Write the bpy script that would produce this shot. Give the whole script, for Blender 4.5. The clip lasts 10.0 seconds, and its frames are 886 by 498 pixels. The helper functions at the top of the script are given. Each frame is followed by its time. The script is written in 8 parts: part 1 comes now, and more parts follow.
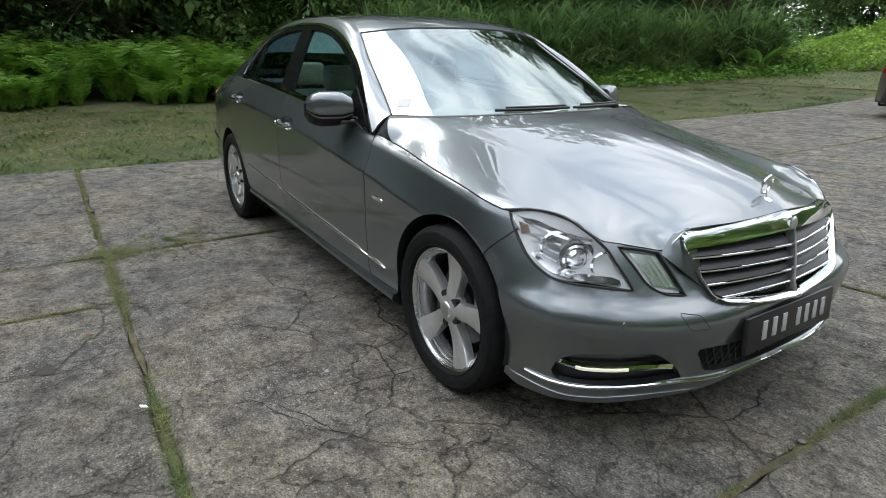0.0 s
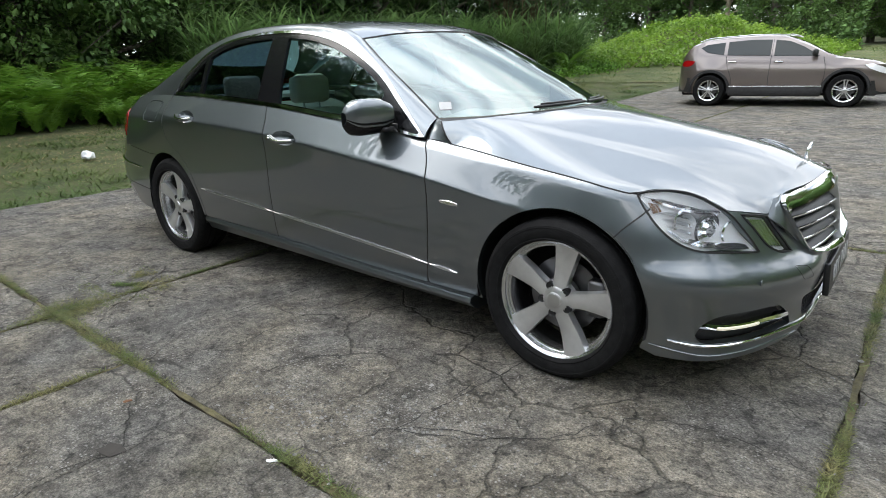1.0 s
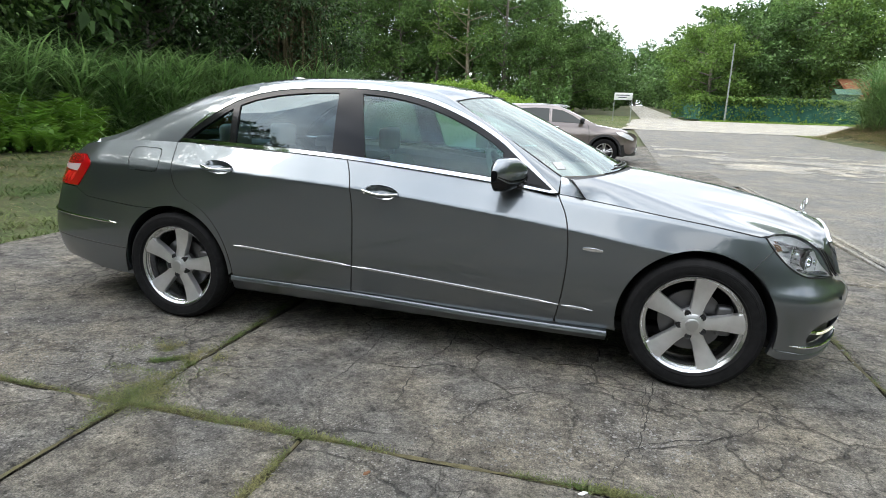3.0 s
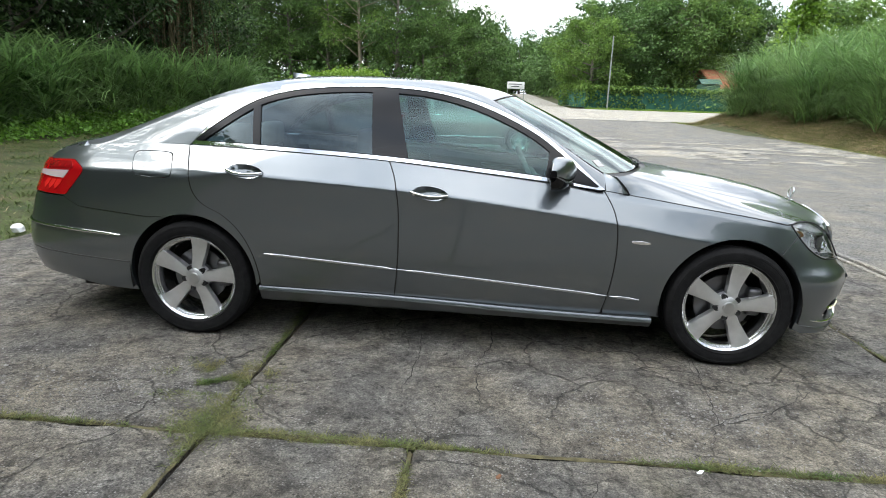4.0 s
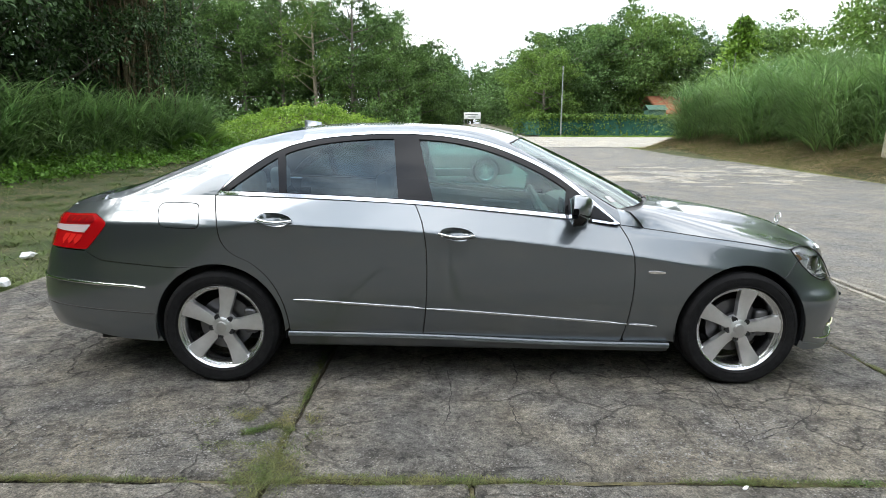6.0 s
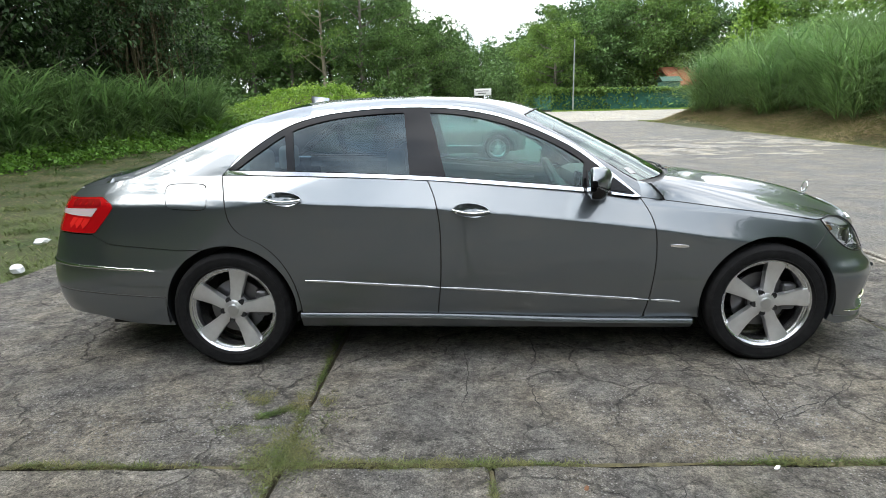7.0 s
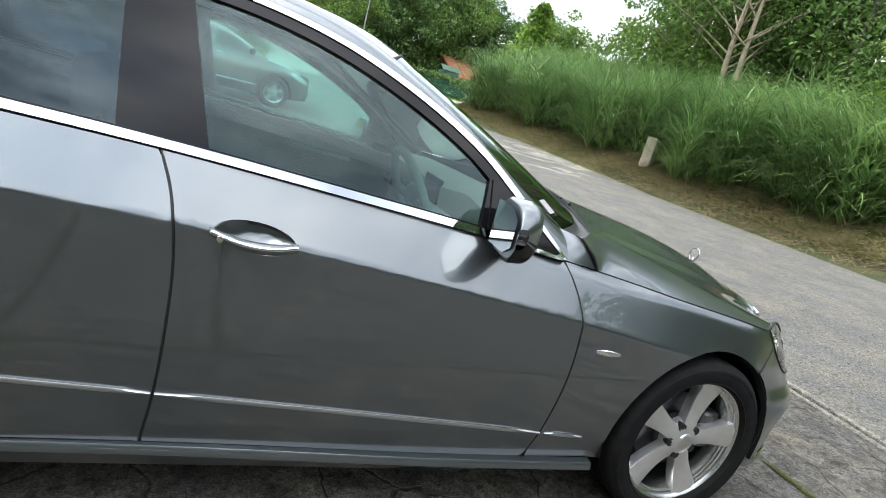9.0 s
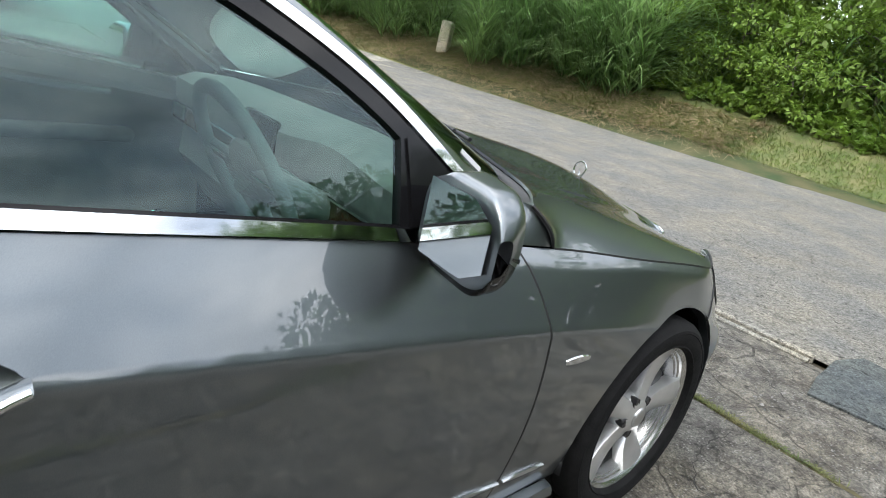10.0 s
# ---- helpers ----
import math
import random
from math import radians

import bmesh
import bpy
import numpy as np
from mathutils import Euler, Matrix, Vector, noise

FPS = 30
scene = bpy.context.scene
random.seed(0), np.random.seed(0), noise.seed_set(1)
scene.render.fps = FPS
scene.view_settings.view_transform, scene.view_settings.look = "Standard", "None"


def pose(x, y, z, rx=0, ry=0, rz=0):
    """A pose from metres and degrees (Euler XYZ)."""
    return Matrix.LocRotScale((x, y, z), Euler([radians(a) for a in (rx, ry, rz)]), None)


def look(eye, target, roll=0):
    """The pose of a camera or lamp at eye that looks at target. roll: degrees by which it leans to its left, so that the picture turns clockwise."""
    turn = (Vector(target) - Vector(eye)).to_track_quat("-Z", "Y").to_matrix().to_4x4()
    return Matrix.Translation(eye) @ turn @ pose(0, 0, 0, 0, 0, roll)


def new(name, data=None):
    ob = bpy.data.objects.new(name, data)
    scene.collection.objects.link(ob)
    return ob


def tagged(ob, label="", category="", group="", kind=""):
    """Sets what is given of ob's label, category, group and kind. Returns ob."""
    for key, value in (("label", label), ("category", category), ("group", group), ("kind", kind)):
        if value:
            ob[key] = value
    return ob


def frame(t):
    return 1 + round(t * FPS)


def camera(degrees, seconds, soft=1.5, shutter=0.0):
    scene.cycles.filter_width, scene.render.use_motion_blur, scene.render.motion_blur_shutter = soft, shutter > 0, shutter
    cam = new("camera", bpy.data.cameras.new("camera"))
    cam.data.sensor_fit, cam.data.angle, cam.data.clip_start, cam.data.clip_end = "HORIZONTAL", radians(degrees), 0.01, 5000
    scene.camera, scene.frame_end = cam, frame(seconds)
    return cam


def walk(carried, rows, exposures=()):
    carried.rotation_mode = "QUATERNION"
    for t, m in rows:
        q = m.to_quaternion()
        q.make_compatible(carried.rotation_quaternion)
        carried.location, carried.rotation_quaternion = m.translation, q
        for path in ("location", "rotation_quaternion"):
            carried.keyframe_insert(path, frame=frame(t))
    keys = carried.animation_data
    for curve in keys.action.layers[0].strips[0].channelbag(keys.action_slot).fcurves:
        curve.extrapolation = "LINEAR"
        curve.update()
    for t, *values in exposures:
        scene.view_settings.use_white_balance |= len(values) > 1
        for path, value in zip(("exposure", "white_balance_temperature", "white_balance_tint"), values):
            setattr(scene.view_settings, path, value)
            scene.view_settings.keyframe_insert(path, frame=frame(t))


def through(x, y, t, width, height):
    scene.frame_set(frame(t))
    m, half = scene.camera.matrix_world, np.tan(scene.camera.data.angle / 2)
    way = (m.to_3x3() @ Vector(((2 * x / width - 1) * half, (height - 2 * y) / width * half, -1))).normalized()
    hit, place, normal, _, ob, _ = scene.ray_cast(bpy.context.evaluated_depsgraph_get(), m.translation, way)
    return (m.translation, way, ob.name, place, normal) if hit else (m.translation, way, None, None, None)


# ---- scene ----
BASE = -0.12  # exposure, in stops
cam = camera(73.8, 10.0, soft=0.8, shutter=0.12)
PATH = [
    (0, (3.129, -2.02, 1.24), (1.548, -0.972, 0.605), 0.9),
    (0.5, (2.84, -2.42, 1.233), (1.446, -1.118, 0.631), 0.4),
    (1, (2.449, -2.773, 1.202), (1.236, -1.302, 0.599), -1.5),
    (1.5, (2.084, -3.081, 1.203), (1.059, -1.44, 0.697), 0.1),
    (2, (1.717, -3.365, 1.237), (0.889, -1.609, 0.758), 1.2),
    (2.2, (1.541, -3.446, 1.251), (0.769, -1.649, 0.833), 1.3),
    (3.3, (0.712, -3.821, 1.259), (0.365, -1.909, 0.788), 2.0),
    (3.5, (0.518, -3.831, 1.273), (0.278, -1.908, 0.777), 1.7),
    (4, (0.159, -3.901, 1.29), (0.018, -1.962, 0.818), 1.9),
    (4.5, (-0.099, -4.004, 1.348), (-0.084, -2.053, 0.907), -1.6),
    (5, (-0.176, -4.018, 1.363), (-0.158, -2.052, 0.994), -1.3),
    (6.5, (-0.201, -4.02, 1.355), (-0.213, -2.057, 0.971), 0.6),
    (7, (-0.205, -3.927, 1.334), (-0.255, -1.978, 0.891), -1.2),
    (7.5, (-0.221, -3.596, 1.307), (-0.166, -1.648, 0.855), 2.1),
    (8, (-0.304, -3.187, 1.307), (-0.115, -1.244, 0.873), 1.9),
    (8.5, (-0.279, -2.731, 1.273), (0.378, -0.881, 0.891), 5.9),
    (9, (-0.262, -2.262, 1.255), (0.51, -0.48, 0.778), 14.8),
    (9.5, (-0.205, -1.842, 1.238), (0.989, -0.352, 0.642), 14.2),
    (10, (-0.108, -1.504, 1.235), (1.213, -0.155, 0.576), 12.4),
]
walk(cam, [(t, look(eye, target, roll)) for t, eye, target, roll in PATH], [(0.0, BASE - 0.28), (1.0, BASE - 0.12), (2.0, BASE), (8.5, BASE), (10.0, BASE + 0.10)])

# ---------- sky, sun ----------
SUN_AT, SUN_UP = radians(192), radians(54)  # compass angle from +x towards +y, and height
world = bpy.data.worlds.new("world")
scene.world = world
world.use_nodes = True
wn, wl = world.node_tree.nodes, world.node_tree.links
wn.clear()
sky = wn.new("ShaderNodeTexSky")
sky.sky_type, sky.sun_disc, sky.sun_elevation, sky.sun_rotation = "NISHITA", False, SUN_UP, radians(90) - SUN_AT
sky.dust_density, sky.air_density = 2.0, 1.0
place = wn.new("ShaderNodeTexCoord")
flat = wn.new("ShaderNodeMapping")
flat.inputs["Scale"].default_value = (1.0, 1.0, 2.6)
cloud = wn.new("ShaderNodeTexNoise")
cloud.inputs["Scale"].default_value, cloud.inputs["Detail"].default_value, cloud.inputs["Roughness"].default_value = 2.2, 9, 0.58
cover = wn.new("ShaderNodeValToRGB")
cover.color_ramp.elements[0].position, cover.color_ramp.elements[1].position = 0.26, 0.50
shade = wn.new("ShaderNodeTexNoise")
shade.inputs["Scale"].default_value, shade.inputs["Detail"].default_value = 3.4, 6
tone = wn.new("ShaderNodeValToRGB")
tone.color_ramp.elements[0].position, tone.color_ramp.elements[1].position = 0.35, 0.72
tone.color_ramp.elements[0].color, tone.color_ramp.elements[1].color = (8.3, 9.6, 11.6, 1), (24.6, 24.8, 25.0, 1)
mix = wn.new("ShaderNodeMix")
mix.data_type = "RGBA"
back = wn.new("ShaderNodeBackground")
back.inputs["Strength"].default_value = 0.10
wout = wn.new("ShaderNodeOutputWorld")
wl.new(place.outputs["Generated"], flat.inputs["Vector"])
wl.new(flat.outputs["Vector"], cloud.inputs["Vector"])
wl.new(flat.outputs["Vector"], shade.inputs["Vector"])
SUN_DIR = (math.cos(SUN_AT) * math.cos(SUN_UP), math.sin(SUN_AT) * math.cos(SUN_UP), math.sin(SUN_UP))
near_sun = wn.new("ShaderNodeVectorMath")
near_sun.operation = "DOT_PRODUCT"
near_sun.inputs[1].default_value = SUN_DIR
wl.new(place.outputs["Generated"], near_sun.inputs[0])
glow = wn.new("ShaderNodeMapRange")
glow.interpolation_type = "SMOOTHERSTEP"
glow.inputs["From Min"].default_value, glow.inputs["From Max"].default_value = 0.35, 1.0
glow.inputs["To Min"].default_value, glow.inputs["To Max"].default_value = 1.0, 1.6
wl.new(near_sun.outputs["Value"], glow.inputs["Value"])
lit = wn.new("ShaderNodeVectorMath")
lit.operation = "SCALE"
wl.new(tone.outputs["Color"], lit.inputs[0])
# an overcast sky is about three times as bright overhead as near the horizon
split = wn.new("ShaderNodeSeparateXYZ")
wl.new(place.outputs["Generated"], split.inputs["Vector"])
high = wn.new("ShaderNodeMapRange")
high.inputs["From Min"].default_value, high.inputs["From Max"].default_value = 0.0, 1.0
high.inputs["To Min"].default_value, high.inputs["To Max"].default_value = 1.35, 1.7
wl.new(split.outputs["Z"], high.inputs["Value"])
both_up = wn.new("ShaderNodeMath")
both_up.operation = "MULTIPLY"
wl.new(high.outputs["Result"], both_up.inputs[0])
wl.new(glow.outputs["Result"], both_up.inputs[1])
wl.new(cloud.outputs["Fac"], cover.inputs["Fac"])
wl.new(both_up.outputs["Value"], lit.inputs["Scale"])
wl.new(shade.outputs["Fac"], tone.inputs["Fac"])
wl.new(cover.outputs["Color"], mix.inputs["Factor"])
wl.new(sky.outputs["Color"], mix.inputs["A"])
wl.new(lit.outputs["Vector"], mix.inputs["B"])
wl.new(mix.outputs["Result"], back.inputs["Color"])
wl.new(back.outputs["Background"], wout.inputs["Surface"])
sun = new("sun", bpy.data.lights.new("sun", "SUN"))
sun.data.energy, sun.data.angle, sun.data.color = 2.35, radians(40), (1.0, 0.95, 0.86)
sun.matrix_world = look((math.cos(SUN_AT) * math.cos(SUN_UP) * 60, math.sin(SUN_AT) * math.cos(SUN_UP) * 60, math.sin(SUN_UP) * 60), (0, 0, 0))
scene.view_settings.exposure = -0.08

# ---------- materials ----------
def base_material(name, colour, rough=0.5, metal=0.0, **more):
    m = bpy.data.materials.new(name)
    m.use_nodes = True
    b = m.node_tree.nodes["Principled BSDF"]
    b.inputs["Base Color"].default_value = (*colour, 1)
    b.inputs["Roughness"].default_value, b.inputs["Metallic"].default_value = rough, metal
    for key, value in more.items():
        b.inputs[key.replace("_", " ")].default_value = value
    return m


def varied(name, low, high, scale=8.0, rough=0.6, bump=0.0, bump_scale=60.0, metal=0.0, detail=6, per_piece=0.0, island=0.0, **more):
    """A surface whose colour wanders between two tones, with fine relief, at real-world size."""
    m = base_material(name, high, rough, metal, **more)
    n, l = m.node_tree.nodes, m.node_tree.links
    b = n["Principled BSDF"]
    at = n.new("ShaderNodeTexCoord")
    tex = n.new("ShaderNodeTexNoise")
    tex.inputs["Scale"].default_value, tex.inputs["Detail"].default_value = scale, detail
    l.new(at.outputs["Object"], tex.inputs["Vector"])
    ramp = n.new("ShaderNodeValToRGB")
    ramp.color_ramp.elements[0].position, ramp.color_ramp.elements[1].position = 0.32, 0.68
    ramp.color_ramp.elements[0].color, ramp.color_ramp.elements[1].color = (*low, 1), (*high, 1)
    l.new(tex.outputs["Fac"], ramp.inputs["Fac"])
    col = ramp.outputs["Color"]
    for amount, source in ((per_piece, "object"), (island, "island")):
        if amount:
            if source == "object":
                pick = n.new("ShaderNodeObjectInfo").outputs["Random"]
            else:
                pick = n.new("ShaderNodeNewGeometry").outputs["Random Per Island"]
            span = n.new("ShaderNodeMapRange")
            span.inputs["To Min"].default_value, span.inputs["To Max"].default_value = 1 - amount, 1 + amount
            l.new(pick, span.inputs["Value"])
            hsv = n.new("ShaderNodeHueSaturation")
            l.new(span.outputs["Result"], hsv.inputs["Value"])
            l.new(col, hsv.inputs["Color"])
            col = hsv.outputs["Color"]
    l.new(col, b.inputs["Base Color"])
    if bump:
        t2 = n.new("ShaderNodeTexNoise")
        t2.inputs["Scale"].default_value, t2.inputs["Detail"].default_value = bump_scale, 8
        l.new(at.outputs["Object"], t2.inputs["Vector"])
        bp = n.new("ShaderNodeBump")
        bp.inputs["Strength"].default_value, bp.inputs["Distance"].default_value = bump, 0.01
        l.new(t2.outputs["Fac"], bp.inputs["Height"])
        l.new(bp.outputs["Normal"], b.inputs["Normal"])
    return m


def leaf_material(name, low, high, island=0.35, rough=0.5, through=0.35, scale=1.5):
    m = varied(name, low, high, scale, rough, island=island)
    n, l = m.node_tree.nodes, m.node_tree.links
    b, o = n["Principled BSDF"], n["Material Output"]
    tr = n.new("ShaderNodeBsdfTranslucent")
    mx = n.new("ShaderNodeMixShader")
    mx.inputs["Fac"].default_value = through
    l.new(b.inputs["Base Color"].links[0].from_socket, tr.inputs["Color"])
    l.new(b.outputs["BSDF"], mx.inputs[1])
    l.new(tr.outputs["BSDF"], mx.inputs[2])
    l.new(mx.outputs["Shader"], o.inputs["Surface"])
    return m


def glass_material(name, tint, rough=0.0, ior=1.85, sheen=(1.0, 1.0, 1.0)):
    """A thin pane: it lets light straight through, tinted, and mirrors by Fresnel."""
    m = bpy.data.materials.new(name)
    m.use_nodes = True
    n, l = m.node_tree.nodes, m.node_tree.links
    n.remove(n["Principled BSDF"])
    clear = n.new("ShaderNodeBsdfTransparent")
    clear.inputs["Color"].default_value = (*tint, 1)
    gloss = n.new("ShaderNodeBsdfGlossy")
    gloss.inputs["Roughness"].default_value = rough
    gloss.inputs["Color"].default_value = (*sheen, 1)
    fres = n.new("ShaderNodeFresnel")
    fres.inputs["IOR"].default_value = ior
    mx = n.new("ShaderNodeMixShader")
    l.new(fres.outputs["Fac"], mx.inputs["Fac"])
    l.new(clear.outputs["BSDF"], mx.inputs[1])
    l.new(gloss.outputs["BSDF"], mx.inputs[2])
    l.new(mx.outputs["Shader"], n["Material Output"].inputs["Surface"])
    return m


def flake_paint(name, colour, rough=0.32, metal=0.75):
    m = base_material(name, colour, rough, metal, Coat_Weight=1.0, Coat_Roughness=0.02, Coat_IOR=1.82)
    n, l = m.node_tree.nodes, m.node_tree.links
    at = n.new("ShaderNodeTexCoord")
    tex = n.new("ShaderNodeTexNoise")
    tex.inputs["Scale"].default_value, tex.inputs["Detail"].default_value = 900.0, 2
    soil = n.new("ShaderNodeTexNoise")
    soil.inputs["Scale"].default_value, soil.inputs["Detail"].default_value = 3.0, 8
    span = n.new("ShaderNodeMapRange")
    span.inputs["To Min"].default_value, span.inputs["To Max"].default_value = 0.8, 1.2
    rng = n.new("ShaderNodeMapRange")
    rng.inputs["From Min"].default_value, rng.inputs["From Max"].default_value = 0.4, 0.7
    rng.inputs["To Min"].default_value, rng.inputs["To Max"].default_value = 0.004, 0.022
    hsv = n.new("ShaderNodeHueSaturation")
    hsv.inputs["Color"].default_value = (*colour, 1)
    l.new(at.outputs["Object"], tex.inputs["Vector"])
    l.new(at.outputs["Object"], soil.inputs["Vector"])
    l.new(tex.outputs["Fac"], span.inputs["Value"])
    l.new(span.outputs["Result"], hsv.inputs["Value"])
    l.new(hsv.outputs["Color"], n["Principled BSDF"].inputs["Base Color"])
    l.new(soil.outputs["Fac"], rng.inputs["Value"])
    l.new(rng.outputs["Result"], n["Principled BSDF"].inputs["Coat Roughness"])
    return m


PAINT = flake_paint("grey_metallic_paint", (0.150, 0.170, 0.184), 0.36, 0.92)
CHROME = base_material("chrome", (0.83, 0.84, 0.85), 0.06, 1.0)
SATIN = base_material("satin_aluminium", (0.62, 0.63, 0.64), 0.30, 1.0)
ALLOY = varied("silver_wheel_alloy", (0.66, 0.665, 0.67), (0.76, 0.765, 0.77), 20, 0.30, metal=0.8, Coat_Weight=0.6)
LIP = base_material("machined_rim_lip", (0.66, 0.67, 0.68), 0.27, 1.0)
RUBBER = varied("tyre_rubber", (0.007, 0.007, 0.0075), (0.013, 0.013, 0.0135), 30, 0.8, bump=0.25, bump_scale=150, Specular_IOR_Level=0.15)
BLACK = varied("black_plastic", (0.012, 0.012, 0.013), (0.02, 0.02, 0.022), 40, 0.42)
TRIM = base_material("gloss_black_trim", (0.008, 0.008, 0.009), 0.10, 0.0, Specular_IOR_Level=0.3)
SEAL = base_material("black_rubber_seal", (0.01, 0.01, 0.011), 0.55)
UNDER = base_material("underbody_black", (0.008, 0.008, 0.009), 0.8)
DISC = base_material("brake_steel", (0.16, 0.16, 0.165), 0.4, 0.9)
FRONT_GLASS = glass_material("clear_car_glass", (0.50, 0.80, 0.75), ior=1.65, sheen=(0.80, 0.98, 1.0))
REAR_GLASS = glass_material("tinted_car_glass", (0.16, 0.25, 0.30), ior=1.68, sheen=(0.78, 0.93, 1.0))
SCREEN_GLASS = glass_material("windscreen_glass", (0.62, 0.78, 0.73), ior=3.1, sheen=(0.90, 1.0, 0.98))
LENS = glass_material("lamp_lens", (0.96, 0.97, 0.98), ior=1.45)
RED_LENS = base_material("red_lamp_lens", (0.34, 0.004, 0.006), 0.15, 0.0)
DEEP_RED = base_material("deep_red_lens", (0.20, 0.004, 0.006), 0.10, 0.0)
BRIGHT_RED = base_material("bright_red_lens", (0.62, 0.020, 0.016), 0.14, 0.0)
CLEAR_LENS = base_material("pale_lamp_lens", (0.50, 0.42, 0.42), 0.18, 0.0, Coat_Weight=0.2)
LED = bpy.data.materials.new("led_strip")
LED.use_nodes = True
LED.node_tree.nodes["Principled BSDF"].inputs["Base Color"].default_value = (0.8, 0.78, 0.65, 1)
LED.node_tree.nodes["Principled BSDF"].inputs["Emission Color"].default_value = (1.0, 0.95, 0.72, 1)
LED.node_tree.nodes["Principled BSDF"].inputs["Emission Strength"].default_value = 0.6
LEATHER = varied("beige_leather", (0.52, 0.47, 0.40), (0.62, 0.57, 0.49), 12, 0.5)
DASH = varied("grey_dashboard", (0.30, 0.31, 0.31), (0.40, 0.41, 0.41), 30, 0.6)
PALE_TRIM = varied("pale_door_trim", (0.36, 0.36, 0.33), (0.46, 0.45, 0.41), 14, 0.6)
WOOD = varied("dark_wood_trim", (0.05, 0.025, 0.012), (0.12, 0.06, 0.03), 18, 0.2, Coat_Weight=0.8)
PLATE = base_material("plate_black", (0.012, 0.012, 0.013), 0.3)
PALE = base_material("plate_white", (0.42, 0.42, 0.42), 0.4)

def spline(points, step=0.02, closed=False):
    """A smooth curve through the points (any dimension), resampled at even steps."""
    p = np.array(points, float)
    if closed:
        p = np.vstack([p[-1], p, p[0], p[1]])
    else:
        p = np.vstack([2 * p[0] - p[1], p, 2 * p[-1] - p[-2]])
    out = []
    for i in range(1, len(p) - 2):
        a, b, c, d = p[i - 1], p[i], p[i + 1], p[i + 2]
        n = max(6, int(np.linalg.norm(c - b) / step * 2))
        s = np.linspace(0, 1, n, endpoint=False)[:, None]
        ab, bc, cd = (max(np.linalg.norm(v), 1e-6) ** 0.5 for v in (b - a, c - b, d - c))
        m1 = (c - b) + bc * ((b - a) / ab - (c - a) / (ab + bc))
        m2 = (c - b) + bc * ((d - c) / cd - (d - b) / (bc + cd))
        out.append((2 * s**3 - 3 * s**2 + 1) * b + (s**3 - 2 * s**2 + s) * m1 + (-2 * s**3 + 3 * s**2) * c + (s**3 - s**2) * m2)
    out = np.vstack(out + [p[-2:-1] if not closed else p[1:2]])
    run = np.concatenate([[0], np.cumsum(np.linalg.norm(np.diff(out, axis=0), axis=1))])
    n = max(2, int(round(run[-1] / step)) + 1)
    at = np.linspace(0, run[-1], n)
    res = np.stack([np.interp(at, run, out[:, k]) for k in range(out.shape[1])], 1)
    return res[:-1] if closed else res


def curve1(points):
    """A smooth function through (a, b) pairs."""
    c = spline(sorted(points), 0.004)
    return lambda a: np.interp(a, c[:, 0], c[:, 1])


# ---------- mesh tools ----------
from mathutils import geometry


def mesh_of(name, verts, faces, material, normals=None, smooth=True):
    me = bpy.data.meshes.new(name)
    me.from_pydata([tuple(map(float, v)) for v in verts], [], [tuple(map(int, f)) for f in faces])
    for m in (material if isinstance(material, (list, tuple)) else [material]):
        me.materials.append(m)
    if smooth:
        me.polygons.foreach_set("use_smooth", [True] * len(me.polygons))
    me.update()
    if normals is not None:
        me.normals_split_custom_set_from_vertices([tuple(map(float, v)) for v in normals])
    return me


def part(name, data, material, parent, label=""):
    """Links a bmesh or a mesh as one mesh object under a thing or part."""
    if isinstance(data, bmesh.types.BMesh):
        me = bpy.data.meshes.new(name)
        data.to_mesh(me)
        data.free()
        me.materials.append(material)
        data = me
    ob = new(name, data)
    if parent is not None:
        ob.parent = parent
    if label:
        tagged(ob, label)
    return ob


def thing(name, label, category, where=None, group="", kind=""):
    ob = new(name)
    ob.empty_display_size = 0.2
    if where is not None:
        ob.matrix_world = where
    return tagged(ob, label, category, group, kind)


def smooth_bm(bm, angle=None):
    for f in bm.faces:
        f.smooth = True
    if angle:
        for e in bm.edges:
            if len(e.link_faces) == 2 and e.calc_face_angle(0) > angle:
                e.smooth = False
    return bm


def box(size, centre=(0, 0, 0), bevel=0.0, turn=None, segments=2):
    bm = bmesh.new()
    m = Matrix.Translation(centre) @ (turn.to_4x4() if turn else Matrix()) @ Matrix.Diagonal((*size, 1))
    bmesh.ops.create_cube(bm, size=1, matrix=m)
    if bevel:
        bmesh.ops.bevel(bm, geom=bm.edges[:], offset=bevel, segments=segments, profile=0.5, affect="EDGES")
        smooth_bm(bm, radians(50))
    return bm


def lathe(profile, n=48, axis="y", centre=(0, 0, 0)):
    """Turns (radius, along) pairs about an axis; an open skin."""
    bm = bmesh.new()
    rings = []
    for i in range(n):
        a = 2 * math.pi * i / n
        ring = []
        for r, h in profile:
            p = (r * math.cos(a), h, r * math.sin(a)) if axis == "y" else (r * math.cos(a), r * math.sin(a), h) if axis == "z" else (h, r * math.cos(a), r * math.sin(a))
            ring.append(bm.verts.new(Vector(p) + Vector(centre)))
        rings.append(ring)
    for i in range(n):
        a, b = rings[i], rings[(i + 1) % n]
        for k in range(len(profile) - 1):
            bm.faces.new((a[k], a[k + 1], b[k + 1], b[k]))
    bmesh.ops.remove_doubles(bm, verts=bm.verts[:], dist=1e-6)
    bmesh.ops.recalc_face_normals(bm, faces=bm.faces[:])
    return smooth_bm(bm, radians(32))


